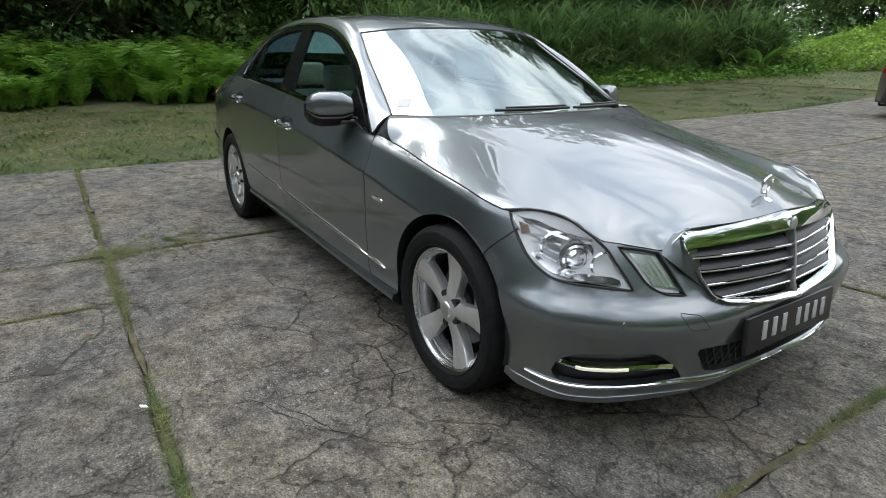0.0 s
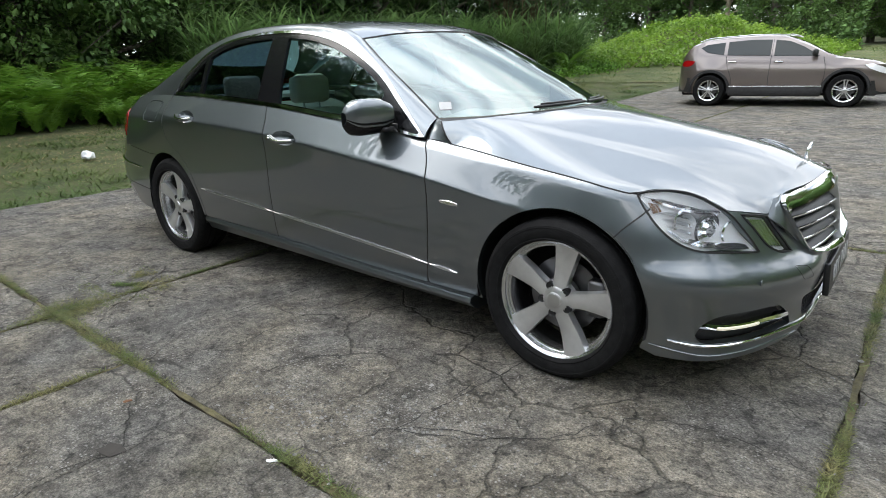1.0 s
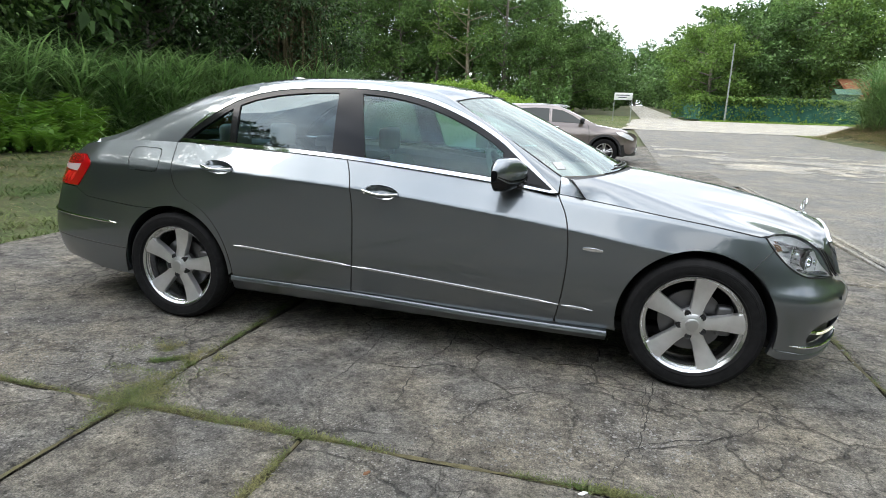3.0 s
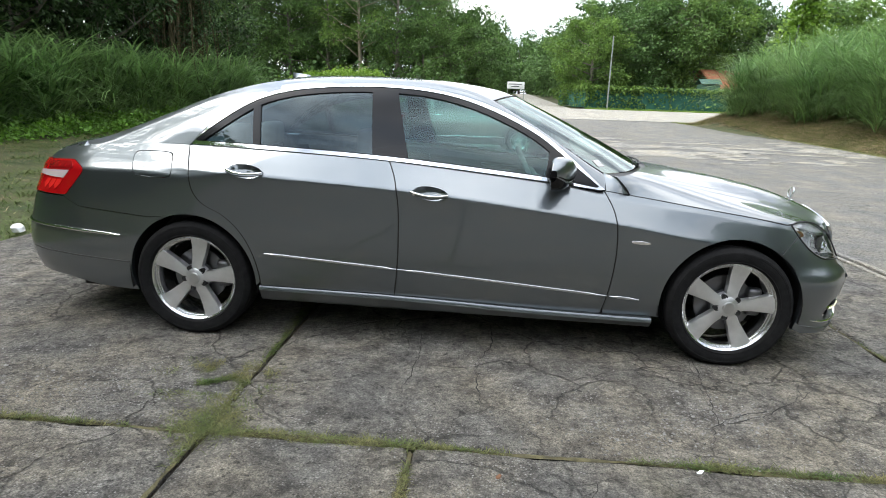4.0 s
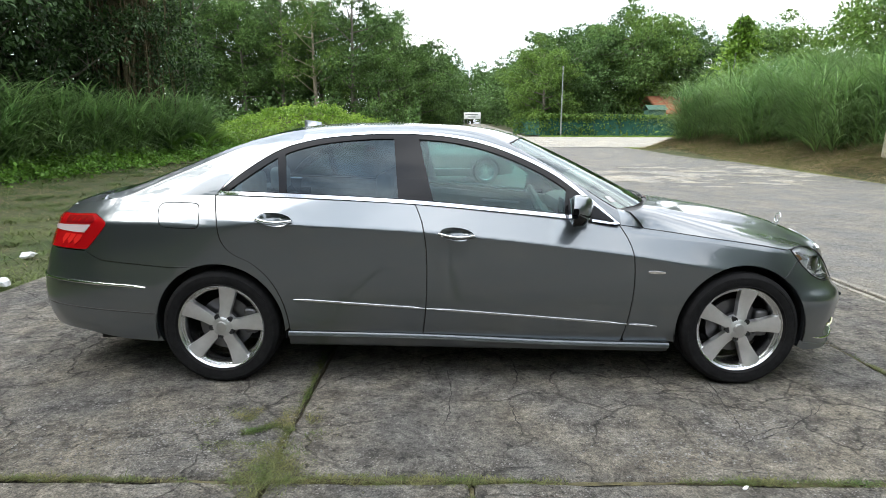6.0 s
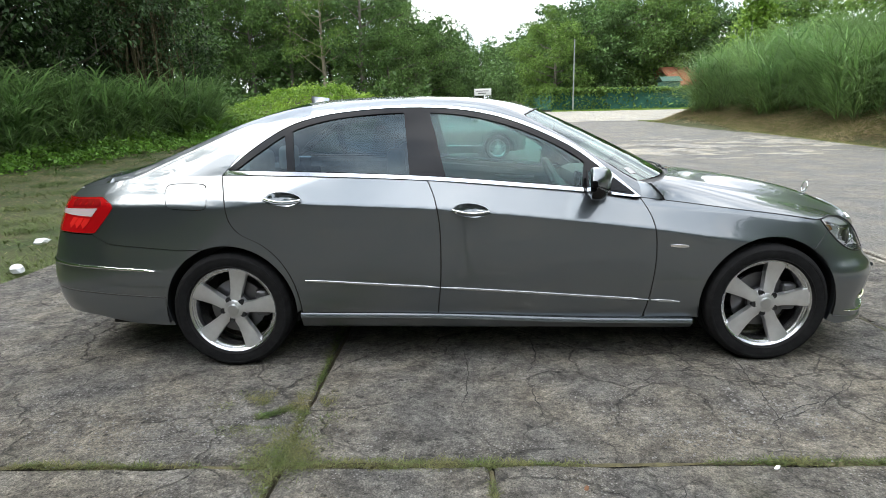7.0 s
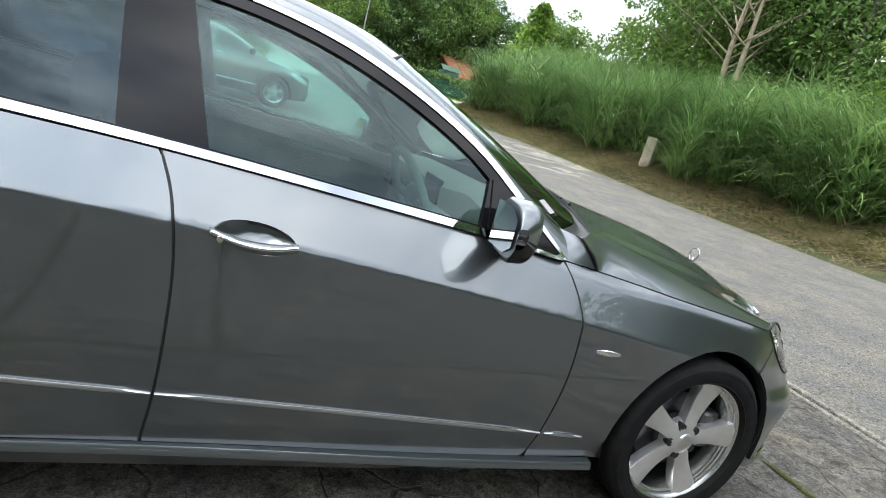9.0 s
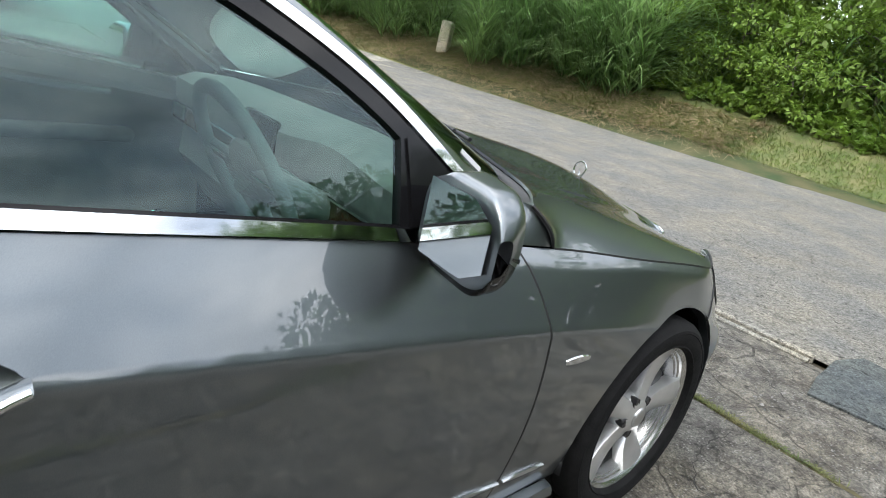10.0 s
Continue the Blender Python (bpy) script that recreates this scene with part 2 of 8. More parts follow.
def tube(points, radius, n=8, closed=False, flat=1.0):
    """A round bar along points; radius may be a list."""
    pts = [Vector(p) for p in points]
    rad = radius if isinstance(radius, (list, tuple)) else [radius] * len(pts)
    bm, rings = bmesh.new(), []
    up = None
    for i, p in enumerate(pts):
        if closed:
            d = pts[(i + 1) % len(pts)] - pts[i - 1]
        else:
            d = pts[min(i + 1, len(pts) - 1)] - pts[max(i - 1, 0)]
        d.normalize()
        if up is None:
            up = d.orthogonal().normalized()
        up = (up - d * up.dot(d)).normalized()
        side = d.cross(up)
        rings.append([bm.verts.new(p + (up * math.cos(2 * math.pi * k / n) + side * flat * math.sin(2 * math.pi * k / n)) * rad[i]) for k in range(n)])
    for i in range(len(rings) - (0 if closed else 1)):
        a, b = rings[i], rings[(i + 1) % len(rings)]
        for k in range(n):
            bm.faces.new((a[k], a[(k + 1) % n], b[(k + 1) % n], b[k]))
    if not closed:
        bm.faces.new(rings[0][::-1])
        bm.faces.new(rings[-1])
    bmesh.ops.recalc_face_normals(bm, faces=bm.faces[:])
    return smooth_bm(bm, radians(60))


def join_bm(*parts):
    out = bmesh.new()
    for b in parts:
        me = bpy.data.meshes.new("tmp")
        b.to_mesh(me)
        b.free()
        out.from_mesh(me)
        bpy.data.meshes.remove(me)
    return out


def loft(rings, closed_ring=False, caps=False):
    bm = bmesh.new()
    rows = [[bm.verts.new(tuple(map(float, p))) for p in r] for r in rings]
    n = len(rows[0])
    for a, b in zip(rows[:-1], rows[1:]):
        for k in range(n if closed_ring else n - 1):
            bm.faces.new((a[k], a[(k + 1) % n], b[(k + 1) % n], b[k]))
    if caps:
        bm.faces.new(rows[0][::-1])
        bm.faces.new(rows[-1])
    bmesh.ops.recalc_face_normals(bm, faces=bm.faces[:])
    return smooth_bm(bm, radians(40))


def inside(p, loop):
    x, y = p[0], p[1]
    a, b = loop, np.roll(loop, -1, axis=0)
    over = (a[:, 1] > y) != (b[:, 1] > y)
    a, b = a[over], b[over]
    return bool(np.count_nonzero(x < (b[:, 0] - a[:, 0]) * (y - a[:, 1]) / (b[:, 1] - a[:, 1]) + a[:, 0]) % 2)


def even(loop, step):
    """A closed outline resampled so that no edge is longer than step; the corners stay."""
    out = []
    loop = np.array(loop, float)
    for a, b in zip(loop, np.roll(loop, -1, axis=0)):
        n = max(1, int(np.ceil(np.linalg.norm(b - a) / step)))
        out += [a + (b - a) * k / n for k in range(n)]
    return np.array(out)


def skin(name, loop, F, material, holes=(), step=0.035, rim=0.012, off=0.0, flip=False, lines=()):
    """A sheet panel on the surface F(a, b, off), cut to an outline in (a, b), with a folded rim."""
    loops = [even(loop, step)] + [even(h, step) for h in holes]
    pts, edges = [], []
    for lp in loops:
        k = len(pts)
        pts += [Vector(p) for p in lp]
        edges += [(k + i, k + (i + 1) % len(lp)) for i in range(len(lp))]
    low, high = loops[0].min(0), loops[0].max(0)
    border = np.vstack(loops)
    for ln in lines:
        for p in ln:
            if low[0] < p[0] < high[0] and low[1] < p[1] < high[1] and np.min(np.sum((border - p) ** 2, 1)) > 0.006 ** 2 and inside(p, loops[0]) and not any(inside(p, h) for h in loops[1:]):
                pts.append(Vector(p))
    border = np.array([tuple(p) for p in pts])
    for i, a in enumerate(np.arange(low[0] + step / 2, high[0], step)):
        for b in np.arange(low[1] + step / 2 + (step / 2 if i % 2 else 0), high[1], step):
            if np.min(np.sum((border - (a, b)) ** 2, 1)) > (0.45 * step) ** 2 and inside((a, b), loops[0]) and not any(inside((a, b), h) for h in loops[1:]):
                pts.append(Vector((a, b)))
    v2, _, faces, *_ = geometry.delaunay_2d_cdt(pts, edges, [], 0, 1e-7)
    keep = []
    for f in faces:
        c = sum((v2[i] for i in f), Vector((0, 0))) / len(f)
        if inside(c, loops[0]) and not any(inside(c, h) for h in loops[1:]):
            keep.append(tuple(f))
    verts, norms, h = [], [], 0.006
    for p in v2:
        a, b = p
        x = F(a, b, off)
        n = np.cross(F(a + h, b, off) - F(a - h, b, off), F(a, b + h, off) - F(a, b - h, off))
        n /= np.linalg.norm(n) + 1e-12
        verts.append(x)
        norms.append(n)
    # outward is away from the car's middle line
    mid = np.mean(verts, axis=0)
    if np.dot(np.mean(norms, axis=0), mid - np.array((mid[0] * 0.75, 0, 0.5))) < 0:
        norms = [-n for n in norms]
    fs = []
    for f in keep:
        n = np.cross(verts[f[1]] - verts[f[0]], verts[f[2]] - verts[f[0]])
        fs.append(f if np.dot(n, norms[f[0]]) > 0 else f[::-1])
    if rim:
        count = {}
        for f in fs:
            for i in range(len(f)):
                e = (f[i], f[(i + 1) % len(f)])
                count[tuple(sorted(e))] = (count.get(tuple(sorted(e)), (0,))[0] + 1, e)
        for k, (a, b) in [v for v in count.values() if v[0] == 1]:
            m = len(verts)
            side = np.cross(verts[b] - verts[a], norms[a])
            side /= np.linalg.norm(side) + 1e-12
            verts += [verts[a], verts[b], verts[b] - norms[b] * rim, verts[a] - norms[a] * rim]
            norms += [side] * 4
            fs.append((m, m + 3, m + 2, m + 1))
    if flip:
        verts = [v * (1, -1, 1) for v in verts]
        norms = [n * (1, -1, 1) for n in norms]
        fs = [f[::-1] for f in fs]
    return mesh_of(name, verts, fs, material, norms)


def sheet(name, P, ns, nv, material, up=(0, 0, 1), rim=0.0, mirror=False, ease=3):
    """A surface P(s, v) over the unit square, with evened normals."""
    grid = np.array([[P(i / ns, j / nv) for j in range(nv + 1)] for i in range(ns + 1)])
    nn = np.cross(np.gradient(grid, axis=0), np.gradient(grid, axis=1))
    nn /= np.linalg.norm(nn, axis=2)[..., None] + 1e-12
    nn *= np.where(nn @ np.array(up, float) < 0, -1.0, 1.0)[..., None]
    for _ in range(ease):
        pad = np.pad(nn, ((1, 1), (1, 1), (0, 0)), mode="edge")
        nn = (pad[:-2, 1:-1] + pad[2:, 1:-1] + pad[1:-1, :-2] + pad[1:-1, 2:] + 2 * nn) / 6
        nn /= np.linalg.norm(nn, axis=2)[..., None] + 1e-12
    verts, norms = list(grid.reshape(-1, 3)), list(nn.reshape(-1, 3))
    fs = []
    for i in range(ns):
        for j in range(nv):
            q = (i * (nv + 1) + j, (i + 1) * (nv + 1) + j, (i + 1) * (nv + 1) + j + 1, i * (nv + 1) + j + 1)
            n = np.cross(verts[q[1]] - verts[q[0]], verts[q[3]] - verts[q[0]]) + np.cross(verts[q[2]] - verts[q[1]], verts[q[3]] - verts[q[2]])
            fs.append(q if np.dot(n, norms[q[0]]) > 0 else q[::-1])
    if rim:
        ring = [(i, 0) for i in range(ns)] + [(ns, j) for j in range(nv)] + [(i, nv) for i in range(ns, 0, -1)] + [(0, j) for j in range(nv, 0, -1)]
        ids = [i * (nv + 1) + j for i, j in ring]
        for a, b in zip(ids, ids[1:] + ids[:1]):
            m = len(verts)
            side = np.cross(verts[b] - verts[a], norms[a])
            side /= np.linalg.norm(side) + 1e-12
            verts += [verts[a], verts[b], verts[b] - norms[b] * rim, verts[a] - norms[a] * rim]
            norms += [side] * 4
            fs.append((m, m + 3, m + 2, m + 1))
    if mirror:
        verts = [v * (1, -1, 1) for v in verts]
        norms = [n * (1, -1, 1) for n in norms]
        fs = [f[::-1] for f in fs]
    return mesh_of(name, verts, fs, material, norms)


def along(curve):
    """A curve's points as a function of the share 0..1 of its length."""
    c = np.array(curve, float)
    run = np.concatenate([[0], np.cumsum(np.linalg.norm(np.diff(c, axis=0), axis=1))])
    run /= run[-1]
    return lambda s: np.array([np.interp(s, run, c[:, k]) for k in range(c.shape[1])])


def coons(c0, c1, d0, d1, bulge=0.0, out=(0, 0, 1)):
    """A patch between the curves c0 (v=0) and c1 (v=1), run by s, and d0 (s=0) and d1 (s=1), run by v."""
    o = np.array(out, float)

    def P(s, v):
        a = (1 - v) * c0(s) + v * c1(s) + (1 - s) * d0(v) + s * d1(v)
        b = (1 - s) * ((1 - v) * c0(0) + v * c1(0)) + s * ((1 - v) * c0(1) + v * c1(1))
        return a - b + o * bulge * 16 * s * (1 - s) * v * (1 - v)
    return P


def crowned(side, mid, d0, d1, power=2.2, extra=None, reach=(1, 1)):
    """A symmetric panel over y: its edge curve, its middle curve, and its two end curves (from edge to middle)."""
    def P(s, v):
        # v: -1 right edge, 0 middle, 1 left edge
        w = 1 - abs(v)
        f = 1 - (1 - w) ** power
        e, m = side(s), mid(s)
        base = np.array((e[0] * (1 - f) + m[0] * f, e[1] * (1 - w), e[2] * (1 - f) + m[2] * f))
        for wt, d in (((1 - s) ** reach[0], d0), (s ** reach[1], d1)):
            a, b = d(0), d(1)
            line = np.array((a[0] * (1 - f) + b[0] * f, a[1] * (1 - w), a[2] * (1 - f) + b[2] * f))
            base = base + wt * (d(w) - line)
        if extra:
            base = base + np.array((0, 0, extra(s, base[1])))
        if v > 0:
            base[1] = -base[1]
        return base
    return lambda s, v: P(s, 2 * v - 1)

def evened(P, ns, nv, rounds, extra=None, fair=False):
    """The surface P on a grid, with its bends spread evenly between its fixed edges."""
    g = np.array([[P(i / ns, j / nv) for j in range(nv + 1)] for i in range(ns + 1)])
    for _ in range(rounds):
        L = np.zeros_like(g)
        L[1:-1, 1:-1] = g[:-2, 1:-1] + g[2:, 1:-1] + g[1:-1, :-2] + g[1:-1, 2:] - 4 * g[1:-1, 1:-1]
        g[1:-1, 1:-1] -= 0.028 * (L[:-2, 1:-1] + L[2:, 1:-1] + L[1:-1, :-2] + L[1:-1, 2:] - 4 * L[1:-1, 1:-1])
    if fair:
        # one low-order dome through the edges and the middle line; what is left at the edges dies away inwards
        def terms(x, y):
            a, b = (x - 1.5) / 0.6, (y / 0.8) ** 2
            return np.stack([a ** 0, a, a ** 2, a ** 3, b, a * b, a * a * b, b * b, a * b * b, b ** 3], -1)
        edge = np.concatenate([g[0], g[-1], g[:, 0], g[:, -1], g[:, nv // 2], g[:, nv // 2]])
        dome = terms(g[..., 0], g[..., 1]) @ np.linalg.lstsq(terms(edge[:, 0], edge[:, 1]), edge[:, 2], rcond=None)[0]
        r = g[..., 2] - dome
        r[1:-1, 1:-1] = 0
        for _ in range(2500):
            r[1:-1, 1:-1] = (r[:-2, 1:-1] + r[2:, 1:-1] + r[1:-1, :-2] + r[1:-1, 2:]) / 4.06
        g[..., 2] = dome + r
    if extra:
        for i in range(ns + 1):
            for j in range(nv + 1):
                g[i, j, 2] += extra(i / ns, g[i, j, 1])

    def Q(s, v):
        return g[int(round(s * ns)), int(round(v * nv))]
    return Q


# ---------- ground ----------
def rise(x, y):
    """Height of the land: level round the car, climbing slowly behind it."""
    t = y - 4.0
    if t <= 0:
        return 0.0
    return 0.010 * t if t < 8 else 0.080 + 0.037 * (min(y, 120) - 12)


def concrete(name, low, high, fleck=0.5, crack=1.0, moss=0.25, stain=0.5):
    """Old exposed-aggregate concrete: broad stains, mottling, pale and dark stones, hair cracks, a little moss."""
    m = base_material(name, high, 0.88)
    n, l = m.node_tree.nodes, m.node_tree.links
    b = n["Principled BSDF"]
    at = n.new("ShaderNodeNewGeometry").outputs["Position"]

    def tex(scale, detail=6, rough=0.6, kind="ShaderNodeTexNoise"):
        t = n.new(kind)
        t.inputs["Scale"].default_value = scale
        if kind == "ShaderNodeTexNoise":
            t.inputs["Detail"].default_value, t.inputs["Roughness"].default_value = detail, rough
        l.new(at, t.inputs["Vector"])
        return t

    def ramp(source, a, b_, c0, c1):
        r = n.new("ShaderNodeValToRGB")
        r.color_ramp.elements[0].position, r.color_ramp.elements[1].position = a, b_
        r.color_ramp.elements[0].color, r.color_ramp.elements[1].color = (*c0, 1), (*c1, 1)
        l.new(source, r.inputs["Fac"])
        return r.outputs["Color"]

    def blend(kind, fac, a, c):
        x = n.new("ShaderNodeMix")
        x.data_type, x.blend_type = "RGBA", kind
        for sock, v in (("Factor", fac), ("A", a), ("B", c)):
            if isinstance(v, (int, float)):
                x.inputs[sock].default_value = v
            elif isinstance(v, tuple):
                x.inputs[sock].default_value = (*v, 1)
            else:
                l.new(v, x.inputs[sock])
        return x.outputs["Result"]

    colour = ramp(tex(7.0, 12, 0.72).outputs["Fac"], 0.36, 0.66, low, high)
    colour = blend("MULTIPLY", stain, colour, ramp(tex(0.75, 6, 0.6).outputs["Fac"], 0.36, 0.66, (0.50, 0.50, 0.49), (1.15, 1.14, 1.10)))
    colour = blend("MULTIPLY", 0.9, colour, ramp(tex(36.0, 6, 0.75).outputs["Fac"], 0.36, 0.64, (0.42, 0.42, 0.41), (1.52, 1.51, 1.48)))
    colour = blend("MULTIPLY", 0.5, colour, ramp(tex(130.0, 3, 0.6).outputs["Fac"], 0.38, 0.64, (0.26, 0.26, 0.25), (1.85, 1.83, 1.79)))
    colour = blend("MULTIPLY", 1.0, colour, ramp(tex(1.5, 5, 0.6).outputs["Fac"], 0.38, 0.64, (0.90, 0.92, 0.96), (1.12, 1.07, 0.97)))
    colour = blend("MULTIPLY", stain, colour, ramp(tex(3.1, 7, 0.7).outputs["Fac"], 0.56, 0.72, (1.0, 1.0, 1.0), (0.50, 0.49, 0.48)))
    stones = tex(95.0, kind="ShaderNodeTexVoronoi")
    pick = ramp(stones.outputs["Color"], 0.50, 0.85, (0, 0, 0), (1, 1, 1))
    spot = ramp(stones.outputs["Distance"], 0.25, 0.45, (1, 1, 1), (0, 0, 0))
    where = ramp(tex(1.9, 4).outputs["Fac"], 0.45, 0.62, (0.15, 0.15, 0.15), (1, 1, 1))
    mask = blend("MULTIPLY", 1.0, blend("MULTIPLY", 1.0, pick, spot), where)
    colour = blend("MIX", blend("MULTIPLY", 1.0, mask, (fleck, fleck, fleck)), colour, (0.42, 0.41, 0.39))
    pits = ramp(tex(55.0, 3, 0.5).outputs["Fac"], 0.31, 0.37, (0.25, 0.25, 0.24), (1, 1, 1))
    colour = blend("MULTIPLY", 0.85, colour, pits)
    colour = blend("MULTIPLY", 0.9, colour, ramp(tex(15.0, 4, 0.6).outputs["Fac"], 0.33, 0.38, (0.24, 0.24, 0.23), (1, 1, 1)))
    # hair cracks
    warp = tex(2.4, 4)
    moved = n.new("ShaderNodeMixRGB")
    moved.blend_type, moved.inputs["Fac"].default_value = "ADD", 0.32
    l.new(at, moved.inputs["Color1"])
    l.new(warp.outputs["Color"], moved.inputs["Color2"])
    vor = n.new("ShaderNodeTexVoronoi")
    vor.feature = "DISTANCE_TO_EDGE"
    vor.inputs["Scale"].default_value = 1.35
    l.new(moved.outputs["Color"], vor.inputs["Vector"])
    line = ramp(vor.outputs["Distance"], 0.0035, 0.011, (0, 0, 0), (1, 1, 1))
    some = ramp(tex(0.9, 3).outputs["Fac"], 0.40, 0.50, (1, 1, 1), (0, 0, 0))
    line = blend("LIGHTEN", 1.0, line, some)
    colour = blend("MIX", crack * 0.75, colour, blend("MULTIPLY", 1.0, colour, ramp(line, 0.0, 1.0, (0.25, 0.25, 0.24), (1, 1, 1))))
    vor2 = n.new("ShaderNodeTexVoronoi")
    vor2.feature = "DISTANCE_TO_EDGE"
    vor2.inputs["Scale"].default_value = 3.6
    l.new(moved.outputs["Color"], vor2.inputs["Vector"])
    fine = blend("LIGHTEN", 1.0, ramp(vor2.outputs["Distance"], 0.006, 0.020, (0, 0, 0), (1, 1, 1)), ramp(tex(1.25, 4).outputs["Fac"], 0.49, 0.56, (1, 1, 1), (0, 0, 0)))
    colour = blend("MIX", crack * 0.7, colour, blend("MULTIPLY", 1.0, colour, ramp(fine, 0.0, 1.0, (0.30, 0.30, 0.29), (1, 1, 1))))
    green = ramp(tex(1.3, 8, 0.7).outputs["Fac"], 0.58, 0.74, (0, 0, 0), (1, 1, 1))
    colour = blend("MIX", blend("MULTIPLY", 1.0, green, (moss, moss, moss)), colour, (0.085, 0.095, 0.045))
    l.new(colour, b.inputs["Base Color"])
    add = n.new("ShaderNodeMath")
    add.operation = "MULTIPLY_ADD"
    l.new(tex(70.0, 8, 0.7).outputs["Fac"], add.inputs[0])
    add.inputs[1].default_value = 0.7
    l.new(tex(12.0, 8, 0.7).outputs["Fac"], add.inputs[2])
    cut = n.new("ShaderNodeMath")
    cut.operation = "MULTIPLY"
    l.new(add.outputs["Value"], cut.inputs[0])
    l.new(line, cut.inputs[1])
    bump = n.new("ShaderNodeBump")
    bump.inputs["Strength"].default_value, bump.inputs["Distance"].default_value = 1.0, 0.022
    l.new(cut.outputs["Value"], bump.inputs["Height"])
    l.new(bump.outputs["Normal"], b.inputs["Normal"])
    return m


CONCRETE = concrete("weathered_concrete", (0.056, 0.052, 0.0465), (0.252, 0.239, 0.216), fleck=0.7)
ASPHALT = concrete("worn_asphalt", (0.158, 0.155, 0.146), (0.226, 0.221, 0.208), fleck=0.35, crack=0.25, moss=0.0, stain=0.28)
FAR_ROAD = concrete("pale_concrete", (0.31, 0.30, 0.27), (0.44, 0.42, 0.38), fleck=0.2, crack=0.3, moss=0.0, stain=0.3)
SOIL = varied("dark_soil", (0.05, 0.04, 0.028), (0.11, 0.09, 0.06), 9, 0.95, bump=0.8, bump_scale=60)
GROUND = varied("grassy_soil", (0.030, 0.052, 0.014), (0.098, 0.088, 0.038), 1.4, 0.95, bump=0.25, bump_scale=12, detail=10)
PATCH = concrete("grey_patch", (0.070, 0.083, 0.090), (0.105, 0.120, 0.128), fleck=0.1, crack=0.1, moss=0.0, stain=0.3)


def verge_x(y):
    """Where the road's far edge meets the grass bank."""
    return float(np.interp(y, (-60, -8, 1, 7, 13, 20, 28, 31), (18, 14, 13.0, 12.2, 12.2, 11.8, 10.8, 10.2)))


def bank(x, y):
    """The land, with the bank beside the road and the low mound behind the grass."""
    z = rise(x, y)
    if y < 33:
        d = x - verge_x(y)
        if d > 0:
            z += 0.95 * (1 - math.exp(-(d / 1.7) ** 1.6)) + 0.26 * max(0, min(d - 2, 12))
            z += 0.0 if y < 29 else -0.25 * (y - 29) * min(1, d)
            z = max(z, rise(x, y))
    if x < -12.5 and y < 30:
        z += 0.10 * min(-12.5 - x, 20)
    z += 2.1 * math.exp(-((x + 9.5) / 5.5) ** 2 - ((y - 36) / 6.0) ** 2)
    return z


ys = np.concatenate([[-400, -150, -60], np.arange(-30, 66, 2.0), [75, 90, 120, 200, 500]])
xs = np.concatenate([[-500, -150, -60], np.arange(-36, 40, 1.5), [50, 70, 150, 500]])
verts = [(x, y, bank(x, y) - 0.06) for x in xs for y in ys]
faces = [(i * len(ys) + j, (i + 1) * len(ys) + j, (i + 1) * len(ys) + j + 1, i * len(ys) + j + 1) for i in range(len(xs) - 1) for j in range(len(ys) - 1)]
ground = tagged(new("ground", mesh_of("ground", verts, faces, GROUND)), "patchy grass and bare soil reaching to the horizon", "ground", kind="structure")


VERGE = varied("straw_strewn_verge", (0.085, 0.122, 0.038), (0.220, 0.208, 0.095), 2.2, 0.95, bump=0.4, bump_scale=60, detail=10)
vy = np.arange(-30, 32.1, 0.5)
vv = [(verge_x(y) - 0.1 + d, y, bank(verge_x(y) - 0.1 + d, y) - 0.012) for y in vy for d in (0.0, 0.4, 0.9, 1.4, 2.0, 2.6, 3.2)]
vf = [(i * 7 + k, i * 7 + k + 1, (i + 1) * 7 + k + 1, (i + 1) * 7 + k) for i in range(len(vy) - 1) for k in range(6)]
tagged(new("verge", mesh_of("verge", vv, vf, VERGE)), "straw-strewn grass verge beside the road", "verge", kind="structure")
MOWN = varied("mown_grass_ground", (0.050, 0.075, 0.018), (0.130, 0.125, 0.048), 0.8, 0.95, bump=0.5, bump_scale=20, detail=10)
my = np.arange(19.3, 56, 1.5)
mv0 = [(x0 + (1.7 + 0.09 * (y - 31) - x0) * k / 8 if y > 31 else x0 + (2.2 - 0.04 * (y - 19) - x0) * k / 8, y, 0.0) for y in my for x0 in (-16.0,) for k in range(9)]
mv0 = [(x, y, bank(x, y) - 0.03) for x, y, z in mv0]
tagged(new("far_lawn", mesh_of("far_lawn", mv0, [(i * 9 + k, i * 9 + k + 1, (i + 1) * 9 + k + 1, (i + 1) * 9 + k) for i in range(len(my) - 1) for k in range(8)], MOWN)), "yellow-green mown grass beyond the slabs", "lawn", kind="structure")


def strip_mesh(name, rows, material):
    """A sheet from rows of (x0, x1, y) laid on the land."""
    n = 9
    v = [(x0 + (x1 - x0) * k / (n - 1), y, rise(0, y) + lift) for x0, x1, y, lift in rows for k in range(n)]
    f = [(i * n + k, i * n + k + 1, (i + 1) * n + k + 1, (i + 1) * n + k) for i in range(len(rows) - 1) for k in range(n - 1)]
    return mesh_of(name, v, f, material)


def wob(y, a, k=1.0):
    return a * noise.noise(Vector((y * 0.35 * k, 3.1, 7.7))) + 0.4 * a * noise.noise(Vector((y * 1.7 * k, 9.1, 1.7)))


